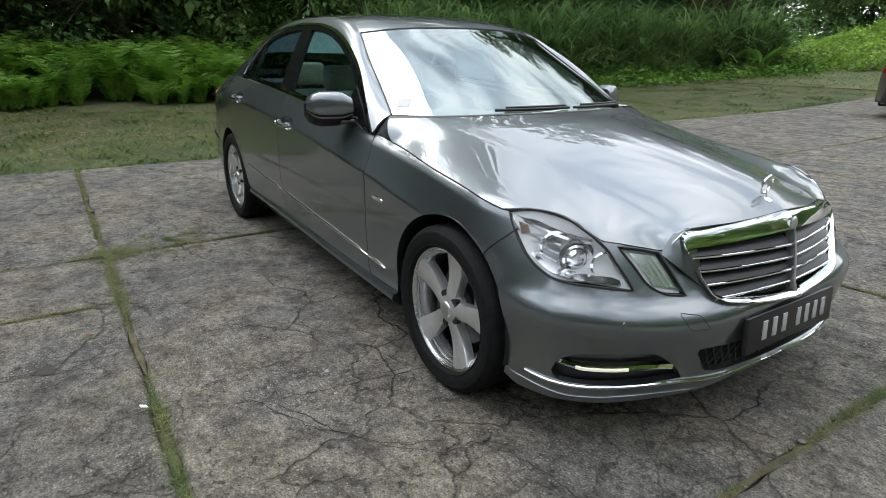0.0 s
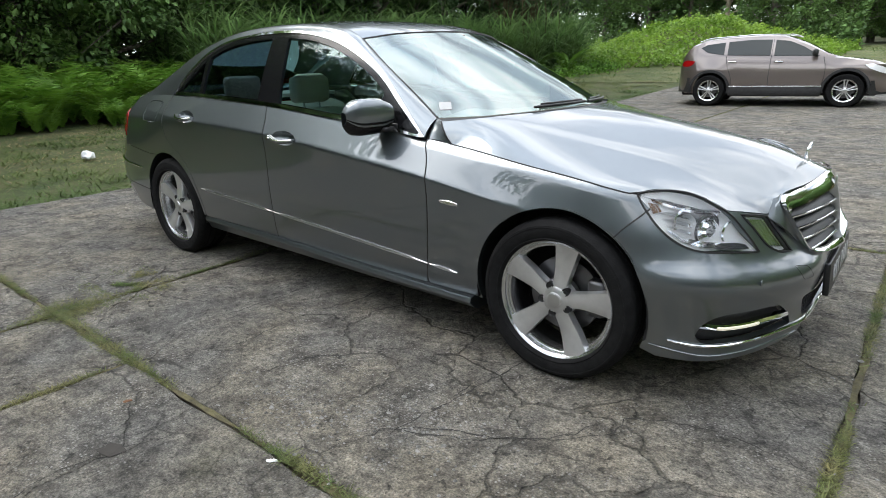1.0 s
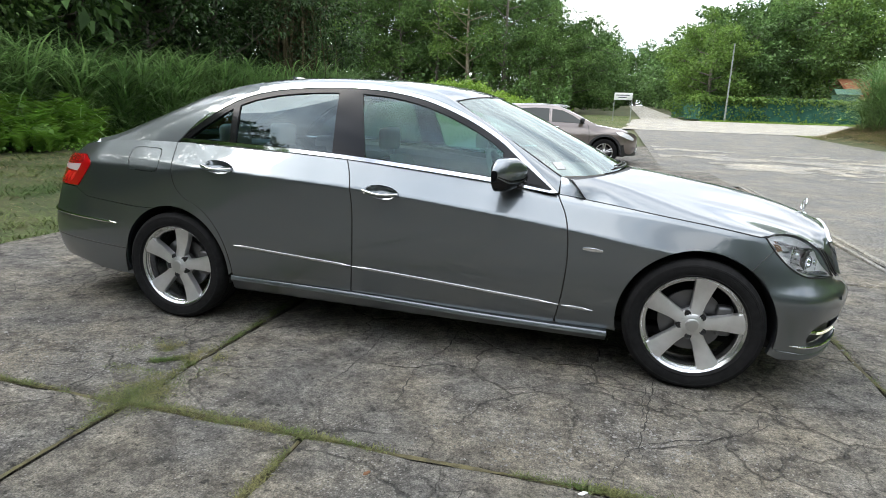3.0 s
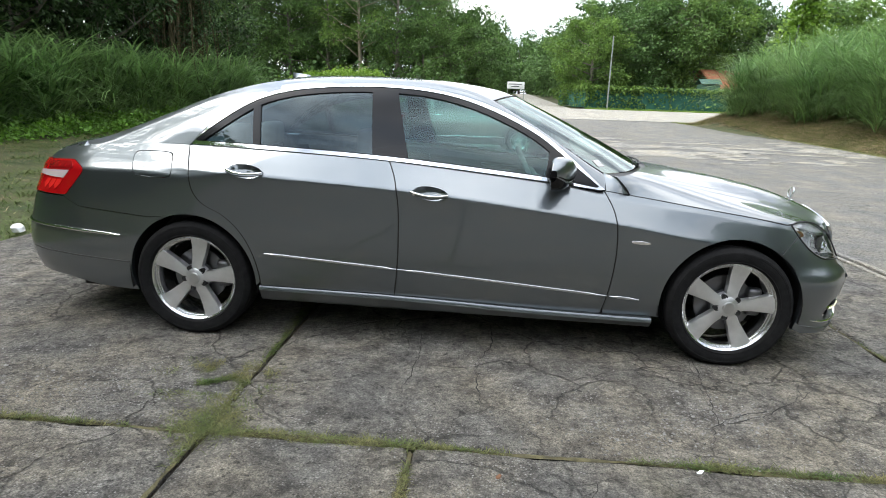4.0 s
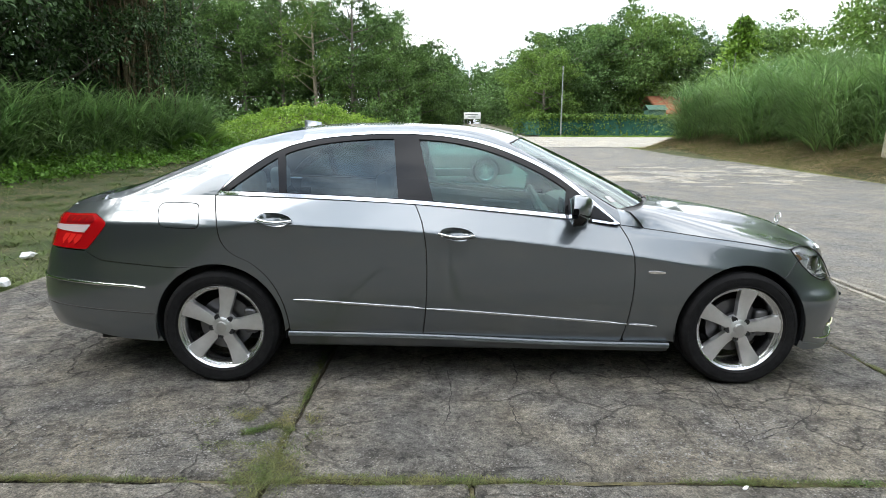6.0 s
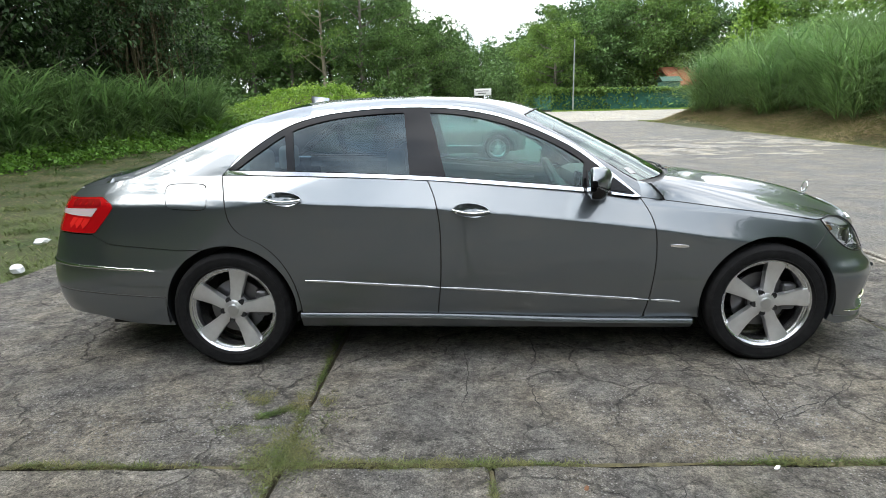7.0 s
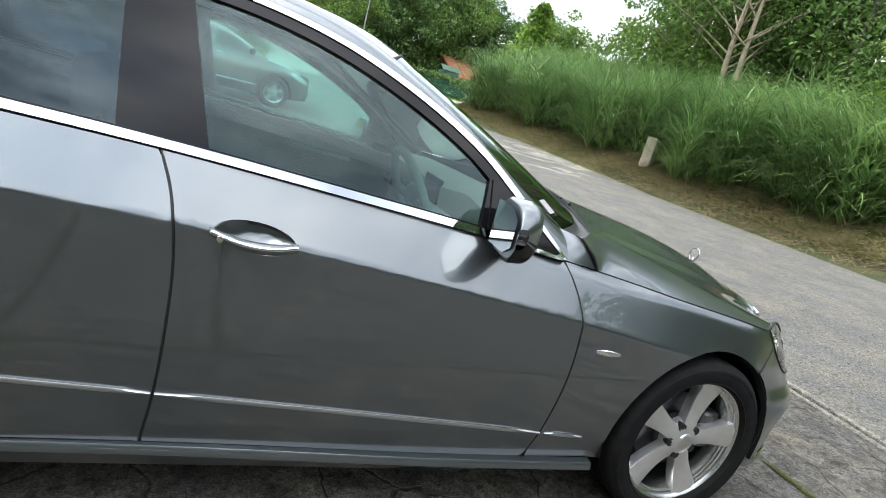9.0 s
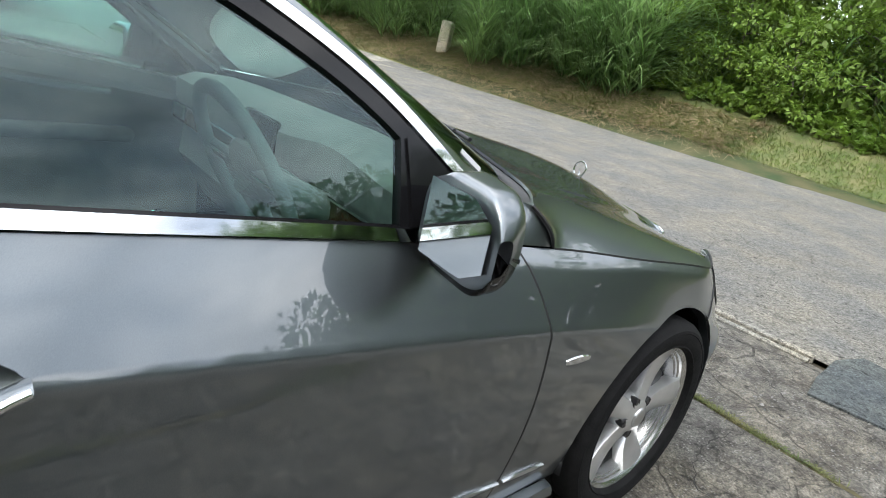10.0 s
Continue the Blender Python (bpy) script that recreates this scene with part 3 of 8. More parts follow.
road = tagged(new("road", strip_mesh("road", [(3.60 if y < 9.0 else max(2.38, 3.60 - (y - 9.0) * 0.5), verge_x(y) + 0.15 + wob(y, 0.45, 1.6), y, -0.004) for y in np.arange(-60, 33.5, 0.5)], ASPHALT)), "worn grey asphalt road", "road", kind="structure")
tagged(new("far_road", strip_mesh("far_road", [(1.6 + 0.09 * (y - 31) + wob(y, 0.4), 60, y, 0.012) for y in np.arange(31, 47.1, 1.0)] + [(3.5 + 0.014 * (y - 48), 6.7 + 0.01 * (y - 48), y, 0.012) for y in np.arange(47.5, 150, 6)], FAR_ROAD)), "pale concrete road running off between trees", "road", kind="structure")
tagged(new("yard_bed", strip_mesh("yard_bed", [(-4.15 + wob(y, 0.12), 3.62, y, -0.035) for y in np.arange(-24, 20.1, 0.5)], SOIL)), "dark soil under the slabs", "soil", kind="structure")

# pale worn strip across the road
WORN = concrete("pale_worn_strip", (0.25, 0.24, 0.22), (0.46, 0.44, 0.40), fleck=0.4, crack=0.8, moss=0.0, stain=0.5)
wv, wf, key = [], [], {}
for i in range(90):
    for j in range(90):
        x, y = 2.6 + 0.11 * i, 10.6 + 0.11 * j
        across = (y - 11.2 - 0.30 * (x - 5.5)) if x > 5.5 else (y - 11.2 - 1.35 * (5.5 - x))
        keep = noise.noise(Vector((x * 0.5, y * 1.1, 5))) + 0.6 * noise.noise(Vector((x * 1.7, y * 3.1, 2)))
        if 0 < across < 6.5 and x < verge_x(y) - 0.2 and keep > -0.06 + 0.30 * abs(across - 3.2) / 3.2:
            q = []
            for a, b in ((0, 0), (1, 0), (1, 1), (0, 1)):
                if (i + a, j + b) not in key:
                    px, py = x + 0.11 * a, y + 0.11 * b
                    key[i + a, j + b] = len(wv)
                    wv.append((px + 0.05 * noise.noise(Vector((px * 6, py * 6, 1))), py + 0.05 * noise.noise(Vector((px * 6, py * 6, 3))), rise(0, py) + 0.004))
                q.append(key[i + a, j + b])
            wf.append(tuple(q))
tagged(new("worn_strip", mesh_of("worn_strip", wv, wf, WORN)), "pale worn patches across the asphalt", "patch", kind="structure")

# slabs: each a piece of its own, with uneven edges
yard = thing("pavement", "cracked old concrete slabs with weeds in the joints", "pavement", kind="structure")


def slab_mesh(x0, x1, y0, y1, seed):
    rng = random.Random(seed)
    gap = 0.014
    x0, x1, y0, y1 = x0 + gap, x1 - gap, y0 + gap, y1 - gap
    step = 0.09
    loop = []
    for (ax, ay), (bx, by) in (((x0, y0), (x1, y0)), ((x1, y0), (x1, y1)), ((x1, y1), (x0, y1)), ((x0, y1), (x0, y0))):
        n = max(2, int(math.hypot(bx - ax, by - ay) / step))
        for k in range(n):
            t = k / n
            x, y = ax + (bx - ax) * t, ay + (by - ay) * t
            j = 0.018 * noise.noise(Vector((x * 3.1, y * 3.1, seed))) + 0.010 * noise.noise(Vector((x * 11, y * 11, seed))) + rng.uniform(-0.003, 0.003)
            loop.append((x + (j if ax == bx else 0), y + (j if ay == by else 0)))
    c = ((x0 + x1) / 2, (y0 + y1) / 2)
    tip = rng.uniform(-0.003, 0.003)
    height = lambda x, y: rise(x, y) + tip * (x - c[0])
    inn = [(x + (0.012 if x < c[0] - (x1 - x0) / 2 + 0.06 else -0.012 if x > c[0] + (x1 - x0) / 2 - 0.06 else 0), y + (0.012 if y < c[1] - (y1 - y0) / 2 + 0.06 else -0.012 if y > c[1] + (y1 - y0) / 2 - 0.06 else 0)) for x, y in loop]
    n = len(loop)
    v = [(x, y, height(x, y)) for x, y in inn] + [(x, y, height(x, y) - 0.010) for x, y in loop] + [(x, y, height(x, y) - 0.055) for x, y in loop]
    f = [tuple(range(n))] + [(k + n, (k + 1) % n + n, (k + 1) % n, k) for k in range(n)] + [(k + 2 * n, (k + 1) % n + 2 * n, (k + 1) % n + n, k + n) for k in range(n)]
    return mesh_of("slab", v, f, CONCRETE, smooth=False)


SLABS = []
for y0, y1 in ((-1.86, 1.65), (1.65, 5.16), (5.16, 8.67), (8.67, 12.0)):
    SLABS += [(-4.15, -0.92, y0, y1), (-0.92, 2.40, y0, y1), (2.40, 3.50, y0, y1)]
SLABS += [(-4.15, -0.92, 12.0, 15.6), (-0.92, 2.40, 12.0, 15.6), (-4.15, -0.92, 15.6, 19.2), (-0.92, 2.38, 15.6, 19.2)]
SLABS += [(-4.15, -0.92, -5.4, -1.86), (-0.92, -0.09, -5.4, -1.86), (-0.09, 3.50, -5.4, -1.86), (-4.15, -0.92, -9, -5.4), (-0.92, 3.5, -9, -5.4), (-4.15, 3.5, -14, -9), (-4.15, 3.5, -20, -14)]
for i, s in enumerate(SLABS):
    part("slab", slab_mesh(*s, i), CONCRETE, yard)

# the drain channel's two concrete lips, and the grey patch beside it
KERB = concrete("pale_channel_edge", (0.24, 0.235, 0.215), (0.36, 0.35, 0.32), crack=0.2, moss=0.1, stain=0.4)
chan = thing("drain_channel", "narrow concrete drain channel between yard and road", "drain", kind="structure")
for dx, w in ((0.0, 0.05), (0.115, 0.05)):
    rings = []
    for y in np.arange(-0.82, 9.2, 0.15):
        x = 3.50 + 0.012 * y + dx + 0.008 * noise.noise(Vector((y * 2, dx * 9, 0)))
        z = rise(0, y) + 0.012 + 0.006 * noise.noise(Vector((y * 3, dx * 5, 4)))
        rings.append([(x - w / 2, y, z - 0.06), (x - w / 2, y, z - 0.006), (x - w / 2 + 0.008, y, z), (x + w / 2 - 0.008, y, z), (x + w / 2, y, z - 0.006), (x + w / 2, y, z - 0.06)])
    part("channel_lip", loft(rings, caps=True), KERB, chan)
lp = [(3.04, -0.96), (3.30, -0.92), (3.70, -0.90), (3.95, -0.98), (3.92, -1.25), (3.98, -1.9), (3.5, -2.3), (3.12, -2.0), (3.10, -1.30)]
tagged(new("repair_patch", mesh_of("repair_patch", [(x, y, 0.012) for x, y in even(lp, 0.1)] + [(x * 1.0, y, -0.03) for x, y in even(lp, 0.1)], [tuple(range(len(even(lp, 0.1))))[::-1]] + [(k, (k + 1) % len(even(lp, 0.1)), (k + 1) % len(even(lp, 0.1)) + len(even(lp, 0.1)), k + len(even(lp, 0.1))) for k in range(len(even(lp, 0.1)))], PATCH, smooth=False)), "smooth blue-grey repair patch in the concrete", "patch", kind="structure")

# the wide cracks, as broken dark clefts with raised lips
CLEFT = base_material("crack_dark", (0.035, 0.033, 0.030), 0.95)
CRACKS = [[(1.10, -1.74), (1.18, -1.55), (1.31, -1.45), (1.51, -1.36), (1.67, -1.23), (1.74, -1.08)], [(1.22, -1.33), (1.23, -1.13), (1.28, -0.88)], [(0.23, -0.5), (0.22, -0.8), (0.15, -1.1), (0.18, -1.52)],
          [(1.30, -0.85), (1.25, -1.2), (1.21, -1.47), (1.2, -1.62)], [(1.2, -1.55), (1.41, -1.44), (1.61, -1.29), (1.78, -1.13), (1.82, -0.99), (2.1, -0.9), (2.36, -0.95)], [(-2.5, -1.5), (-2.19, -1.39), (-2.16, -1.03), (-2.13, -0.6)],
          [(-1.6, -1.75), (-1.38, -1.56), (-1.26, -1.39), (-1.05, -1.22)], [(-0.18, -0.7), (-0.16, -1.04), (-0.2, -1.5)], [(0.55, -1.24), (0.83, -1.08), (1.25, -0.93)], [(-1.9, -1.7), (-1.5, -1.68), (-1.2, -1.7)],
          [(2.45, -0.8), (2.8, -1.0), (3.0, -1.5), (3.3, -1.8)], [(2.8, -1.0), (3.1, -0.7), (3.4, -0.75)], [(0.6, -2.0), (0.5, -2.4), (0.75, -2.9)], [(-1.5, -2.0), (-1.9, -2.5), (-1.8, -3.0)], [(2.5, 0.3), (2.9, 0.6), (3.4, 0.5)], [(-3.2, -0.4), (-2.7, -0.9), (-2.3, -1.0)], [(1.5, 2.2), (1.0, 3.0), (1.2, 4.0)]]
cv, cf = [], []
for i, c in enumerate(CRACKS):
    pts = spline(c, 0.03)
    for k, p in enumerate(pts):
        d = pts[min(k + 1, len(pts) - 1)] - pts[max(k - 1, 0)]
        d = np.array((-d[1], d[0])) / (np.linalg.norm(d) + 1e-9)
        j = 0.022 * noise.noise(Vector((k * 0.55, i * 3.3, 0))) + 0.010 * noise.noise(Vector((k * 1.9, i * 5.1, 2)))
        w = 0.0024 * (0.5 + abs(noise.noise(Vector((k * 0.33, i, 5)))) * 2.2) * min(1, 0.3 + 0.15 * min(k, len(pts) - 1 - k))
        m = p + d * j
        z = rise(*m) + 0.0025
        cv += [(*(m - d * w), z), (*(m + d * w), z)]
        if k:
            q = len(cv)
            cf.append((q - 4, q - 3, q - 1, q - 2))
tagged(new("crack", mesh_of("crack", cv, cf, CLEFT, smooth=False)), "jagged dark cracks across the concrete slabs", "crack", kind="stuff")
# ---------- the saloon's body surface ----------
HALF = spline([(2.222, 0.06), (2.222, 0.0), (2.218, -0.16), (2.200, -0.36), (2.157, -0.52), (2.078, -0.675), (1.965, -0.800), (1.84, -0.860), (1.68, -0.890), (1.437, -0.905), (0.9, -0.913), (0.0, -0.918),
               (-0.9, -0.92), (-1.437, -0.915), (-1.85, -0.888), (-2.20, -0.842), (-2.44, -0.755), (-2.567, -0.61), (-2.615, -0.35), (-2.62, 0.0), (-2.62, 0.06)], 0.005)
HALF = HALF[(HALF[:, 1] <= 0.002)]
RUN = np.concatenate([[0], np.cumsum(np.linalg.norm(np.diff(HALF, axis=0), axis=1))])
LONG = RUN[-1]
TAN = np.gradient(HALF, axis=0)
for _ in range(12):
    TAN[1:-1] = (TAN[:-2] + TAN[1:-1] + TAN[2:]) / 3
TAN /= np.linalg.norm(TAN, axis=1)[:, None]
OUT = np.stack([-TAN[:, 1], TAN[:, 0]], 1)
OUT[0], OUT[-1] = (1, 0), (-1, 0)


def at_x(x):
    """Way round the right-hand side, from the nose, to the place x."""
    return float(np.interp(-x, -HALF[:, 0], RUN))


crease = curve1([(-2.6, 0.96), (-2.2, 0.955), (-1.62, 0.938), (-1.16, 0.908), (-0.18, 0.85), (0.8, 0.738), (1.3, 0.66), (1.7, 0.62), (2.3, 0.60)])
tilt = curve1([(-2.6, 0.0), (-2.1, 0.05), (-1.75, 0.12), (-1.45, 0.40), (-1.1, 0.60), (-0.5, 0.62), (0.6, 0.60), (1.0, 0.55), (1.35, 0.30), (1.8, 0.10), (2.3, 0.0)])
shoulder = curve1([(-2.6, 0.90), (-2.3, 0.900), (-2.0, 0.895), (-1.7, 0.895), (-1.4, 0.885), (-1.2, 0.92), (-1.0, 1.0), (0, 1.2), (0.6, 0.9), (0.9, 0.845), (1.3, 0.80), (1.72, 0.735), (2.0, 0.70), (2.3, 0.70)])
round_in = curve1([(-2.6, 0.60), (-2.0, 0.54), (-1.6, 0.48), (-1.3, 0.34), (-0.8, 0.2), (0, 0.0), (0.6, 0.4), (1.0, 0.7), (1.4, 0.6), (1.7, 0.35), (2.0, 0.3), (2.3, 0.3)])
SECTIONS = [
    (0.00, [(0.12, 0.11), (0.18, 0.045), (0.25, 0.012), (0.34, 0.0), (0.41, -0.008), (0.45, -0.006), (0.50, 0.018), (0.58, 0.050), (0.66, 0.085), (0.74, 0.13), (0.85, 0.22)]),
    (0.45, [(0.12, 0.07), (0.18, 0.020), (0.25, 0.006), (0.33, -0.006), (0.40, -0.022), (0.46, -0.030), (0.49, -0.018), (0.53, 0.028), (0.58, 0.060), (0.66, 0.105), (0.74, 0.16), (0.85, 0.26)]),
    (0.85, [(0.12, 0.04), (0.18, 0.008), (0.25, 0.002), (0.33, -0.006), (0.40, -0.018), (0.46, -0.026), (0.50, -0.016), (0.54, 0.012), (0.58, 0.030), (0.66, 0.062), (0.74, 0.105), (0.85, 0.18)]),
    (1.30, [(0.12, 0.04), (0.18, 0.020), (0.25, 0.008), (0.36, 0.0), (0.50, -0.002), (0.60, 0.002), (0.70, 0.008), (0.80, 0.018), (0.9, 0.04)]),
    (1.75, [(0.12, 0.10), (0.20, 0.06), (0.30, 0.028), (0.42, 0.010), (0.55, 0.0), (0.75, 0.0), (0.9, 0.0)]),
    (3.20, [(0.12, 0.12), (0.20, 0.07), (0.30, 0.034), (0.42, 0.012), (0.55, 0.0), (0.75, 0.0), (0.9, 0.0), (1.1, 0.0)]),
    (4.05, [(0.12, 0.10), (0.20, 0.06), (0.30, 0.028), (0.42, 0.010), (0.55, 0.0), (0.75, 0.0), (0.9, 0.0), (1.1, 0.01)]),
    (4.85, [(0.12, 0.12), (0.20, 0.05), (0.30, 0.02), (0.42, 0.004), (0.52, 0.0), (0.62, 0.006), (0.8, 0.016), (0.95, 0.04), (1.1, 0.10)]),
    (5.35, [(0.12, 0.22), (0.20, 0.10), (0.30, 0.03), (0.42, 0.0), (0.54, 0.0), (0.62, 0.018), (0.70, 0.038), (0.8, 0.075), (0.95, 0.14), (1.1, 0.23)]),
    (LONG, [(0.12, 0.25), (0.20, 0.12), (0.30, 0.03), (0.42, 0.0), (0.54, 0.0), (0.62, 0.025), (0.70, 0.050), (0.8, 0.09), (0.95, 0.155), (1.1, 0.24)]),
]
ZS = np.arange(0.10, 1.131, 0.01)
US = np.arange(0, LONG + 0.02, 0.02)


def _soft(v, r):
    return 0.5 * (v + np.sqrt(v * v + r * r)) - 0.5 * r * np.exp(-np.abs(v) / r)


def _table():
    keys = [k for k, _ in SECTIONS]
    cols = []
    for _, s in SECTIONS:
        c = spline(s, 0.004)
        col = np.interp(ZS, c[:, 0], c[:, 1])
        cols.append(col)
    cols = np.array(cols)
    tab = np.zeros((len(US), len(ZS)))
    for i, u in enumerate(US):
        k = min(max(int(np.searchsorted(keys, u)) - 1, 0), len(keys) - 2)
        f = min(max((u - keys[k]) / (keys[k + 1] - keys[k]), 0), 1)
        f = f * f * (3 - 2 * f)
        x = np.interp(u, RUN, HALF[:, 0])
        tab[i] = cols[k] * (1 - f) + cols[k + 1] * f + tilt(x) * _soft(ZS - crease(x), 0.014) + round_in(x) * _soft(ZS - shoulder(x), 0.05) * (0.0 if u < 0.9 else min((u - 0.9) / 0.4, 1))
    return tab


TAB = _table()


def inset(u, z):
    a, b = min(max(u / 0.02, 0), len(US) - 1.001), min(max((z - 0.10) / 0.01, 0), len(ZS) - 1.001)
    i, j = int(a), int(b)
    a, b = a - i, b - j
    return (TAB[i, j] * (1 - a) + TAB[i + 1, j] * a) * (1 - b) + (TAB[i, j + 1] * (1 - a) + TAB[i + 1, j + 1] * a) * b


def shell(u, z, off=0.0):
    """A point of the body's skin: u metres round from the nose's middle (plus: the right-hand side), z up."""
    u = (u + LONG) % (2 * LONG) - LONG
    s, v = (1.0, u) if u >= 0 else (-1.0, -u)
    d = inset(v, z) - off
    x, y = np.interp(v, RUN, HALF[:, 0]), np.interp(v, RUN, HALF[:, 1])
    nx, ny = np.interp(v, RUN, OUT[:, 0]), np.interp(v, RUN, OUT[:, 1])
    return np.array((x - nx * d, s * (y - ny * d), z))


# greenhouse side: (x, z) on the right-hand windows' surface
belt_z = curve1([(-2.4, 1.02), (-1.9, 1.04), (-1.466, 1.042), (-0.9, 1.027), (-0.355, 1.0), (0.15, 0.957), (0.44, 0.929), (0.75, 0.89), (1.0, 0.86)])
belt_y = curve1([(-2.4, -0.62), (-1.9, -0.70), (-1.466, -0.765), (-0.9, -0.815), (-0.355, -0.832), (0.2, -0.835), (0.75, -0.828), (1.0, -0.81)])


def pane(x, z, off=0.0):
    t = z - belt_z(x)
    return np.array((x, belt_y(x) + 0.42 * t + 0.28 * t * abs(t) - off, z + 0.4 * off))
# ---------- the grey saloon ----------
car = thing("saloon_car", "grey metallic four-door saloon car parked on cracked concrete", "car")
AX, RAD = 1.437, 0.322
arch_top = spline([(0.758, 0.895), (0.601, 1.03), (0.45, 1.148), (0.264, 1.247), (0.044, 1.328), (-0.178, 1.372), (-0.433, 1.388), (-0.687, 1.381), (-0.941, 1.353), (-1.128, 1.298), (-1.339, 1.17), (-1.462, 1.041)], 0.03)
belt = np.array([(x, belt_z(x)) for x in np.linspace(-1.462, 0.758, 75)])
SEAM_R = spline([(-1.466, 1.040), (-1.448, 0.99), (-1.423, 0.924), (-1.400, 0.81), (-1.352, 0.747), (-1.237, 0.685), (-1.149, 0.60), (-1.088, 0.488), (-1.058, 0.36), (-1.055, 0.30)], 0.02)
SEAM_B = spline([(-0.359, 1.004), (-0.322, 0.913), (-0.299, 0.781), (-0.295, 0.563), (-0.301, 0.433), (-0.317, 0.284)], 0.02)
SEAM_F = spline([(0.760, 0.889), (0.805, 0.802), (0.822, 0.731), (0.831, 0.576), (0.813, 0.379), (0.788, 0.255)], 0.02)
sill_z = curve1([(-1.2, 0.303), (-0.29, 0.284), (0.468, 0.252), (1.2, 0.236)])
hood_z = curve1([(0.70, 0.899), (0.903, 0.873), (1.225, 0.829), (1.553, 0.784), (1.70, 0.758), (1.8, 0.742)])
quarter_z = curve1([(-1.40, 1.040), (-1.70, 1.038), (-2.0, 1.022), (-2.3, 0.988), (-2.5, 0.965), (-2.7, 0.955)])
GAP = 0.0034


def wheel_arc(cx, r, a0, a1, n=26):
    return [(cx + r * math.cos(radians(a)), 0.325 + r * math.sin(radians(a))) for a in np.linspace(a0, a1, n)]


def side_u(points):
    return np.array([(at_x(x), z) for x, z in points])


def shifted(seam, dx):
    return [(x + dx, z) for x, z in seam]


def both(name, loop, F, material, holes=(), label="", parent=None, **more):
    """The same panel on both sides of the car."""
    got = []
    for flip in (False, True):
        got.append(part(name, skin(name, loop, F, material, holes, flip=flip, **more), material, parent or car, label))
    return got


def span(f, a, b, n=24):
    return [(x, float(f(x))) for x in np.linspace(a, b, n)]


def handle_pocket(x, z):
    return side_u([(x + 0.094 * math.cos(a), z - 0.008 * math.cos(a) + 0.035 * math.sin(a)) for a in np.linspace(0, 2 * math.pi, 28, endpoint=False)])


belt_low = lambda x: belt_z(x) - 0.003
# doors
door_f_loop = span(belt_low, SEAM_B[0][0] + GAP, SEAM_F[0][0] - GAP) + shifted(SEAM_F[1:], -GAP) + span(lambda x: sill_z(x) + 0.004, 0.78, -0.31) + shifted(SEAM_B[::-1][1:-1], GAP)
door_r_loop = span(belt_low, SEAM_R[0][0] + GAP, SEAM_B[0][0] - GAP) + shifted(SEAM_B[1:], -GAP) + span(lambda x: sill_z(x) + 0.004, -0.33, -1.05) + shifted(SEAM_R[::-1][1:-1], GAP)
CREASE = [np.array([(at_x(x), crease(x) + d) for x in np.arange(-2.3, 1.5, 0.03)]) for d in (-0.03, -0.015, -0.005, 0.005, 0.015, 0.03)] + [np.array([(at_x(x), shoulder(x) + d) for x in np.arange(-2.3, 1.7, 0.03)]) for d in (-0.03, -0.012, 0.0, 0.012, 0.03)]
HANDLES = [(-0.134, 0.849), (-1.108, 0.923)]
front_doors = both("front_door", side_u(door_f_loop), shell, PAINT, [handle_pocket(*HANDLES[0])], lines=CREASE, rim=0.02)
rear_doors = both("rear_door", side_u(door_r_loop), shell, PAINT, [handle_pocket(*HANDLES[1])], lines=CREASE, rim=0.02)
# front wings
wing_loop = span(lambda x: hood_z(x) - 0.003, 0.765, 1.715) + [(1.768, 0.708), (1.70, 0.65), (1.661, 0.6085)] + wheel_arc(AX, 0.357, 52, 180 + 14) + [(1.05, float(sill_z(1.05)) + 0.004), (0.80, float(sill_z(0.8)) + 0.004)] + shifted(SEAM_F[::-1][1:-1], GAP)
both("front_wing", side_u(wing_loop), shell, PAINT, lines=CREASE, rim=0.03)
def cornered(*runs):
    """A closed outline of smooth runs that meet in sharp corners."""
    return np.vstack([spline(r, 0.012)[:-1] for r in runs])


# rear quarters, with the filler flap cut out
def flap_loop(g):
    c = [(-1.745, 0.998 - g), (-1.58, 0.999 - g), (-1.55 - g, 0.992 - g), (-1.537 - g, 0.972), (-1.520 - g, 0.897), (-1.528 - g, 0.881 + g), (-1.548, 0.875 + g), (-1.69, 0.878 + g), (-1.728 + g, 0.884 + g), (-1.742 + g, 0.902), (-1.767 + g, 0.972), (-1.763 + g, 0.991 - g)]
    return side_u(spline(c, 0.012, closed=True))


TAIL = cornered([(5.24, 0.926), (5.145, 0.930), (5.03, 0.937), (4.999, 0.937)], [(4.999, 0.937), (4.95, 0.918), (4.915, 0.900), (4.908, 0.886), (4.924, 0.862)], [(4.924, 0.862), (4.98, 0.803), (5.038, 0.747)],
                [(5.038, 0.747), (5.10, 0.743), (5.30, 0.742), (LONG - 0.50, 0.742), (LONG - 0.36, 0.75)], [(LONG - 0.36, 0.75), (LONG - 0.36, 0.905)], [(LONG - 0.36, 0.905), (LONG - 0.50, 0.918), (5.24, 0.926)])
BUMP_R = [(-1.688, 0.659), (-1.80, 0.667), (-1.95, 0.678), (-2.09, 0.69), (-2.15, 0.715), (-2.20, 0.738)]
quarter = list(side_u(shifted(SEAM_R[:-1], -GAP))) + list(side_u([(-1.077, 0.303)] + wheel_arc(-AX, 0.357, -4, 110))) + list(side_u(BUMP_R))
quarter += [(at_x(-2.22), 0.739), (at_x(-2.35), 0.739), (LONG - 0.48, 0.739), (LONG - 0.48, 0.962)] + [(at_x(x), float(quarter_z(x))) for x in np.linspace(-2.5, -1.48, 24)]
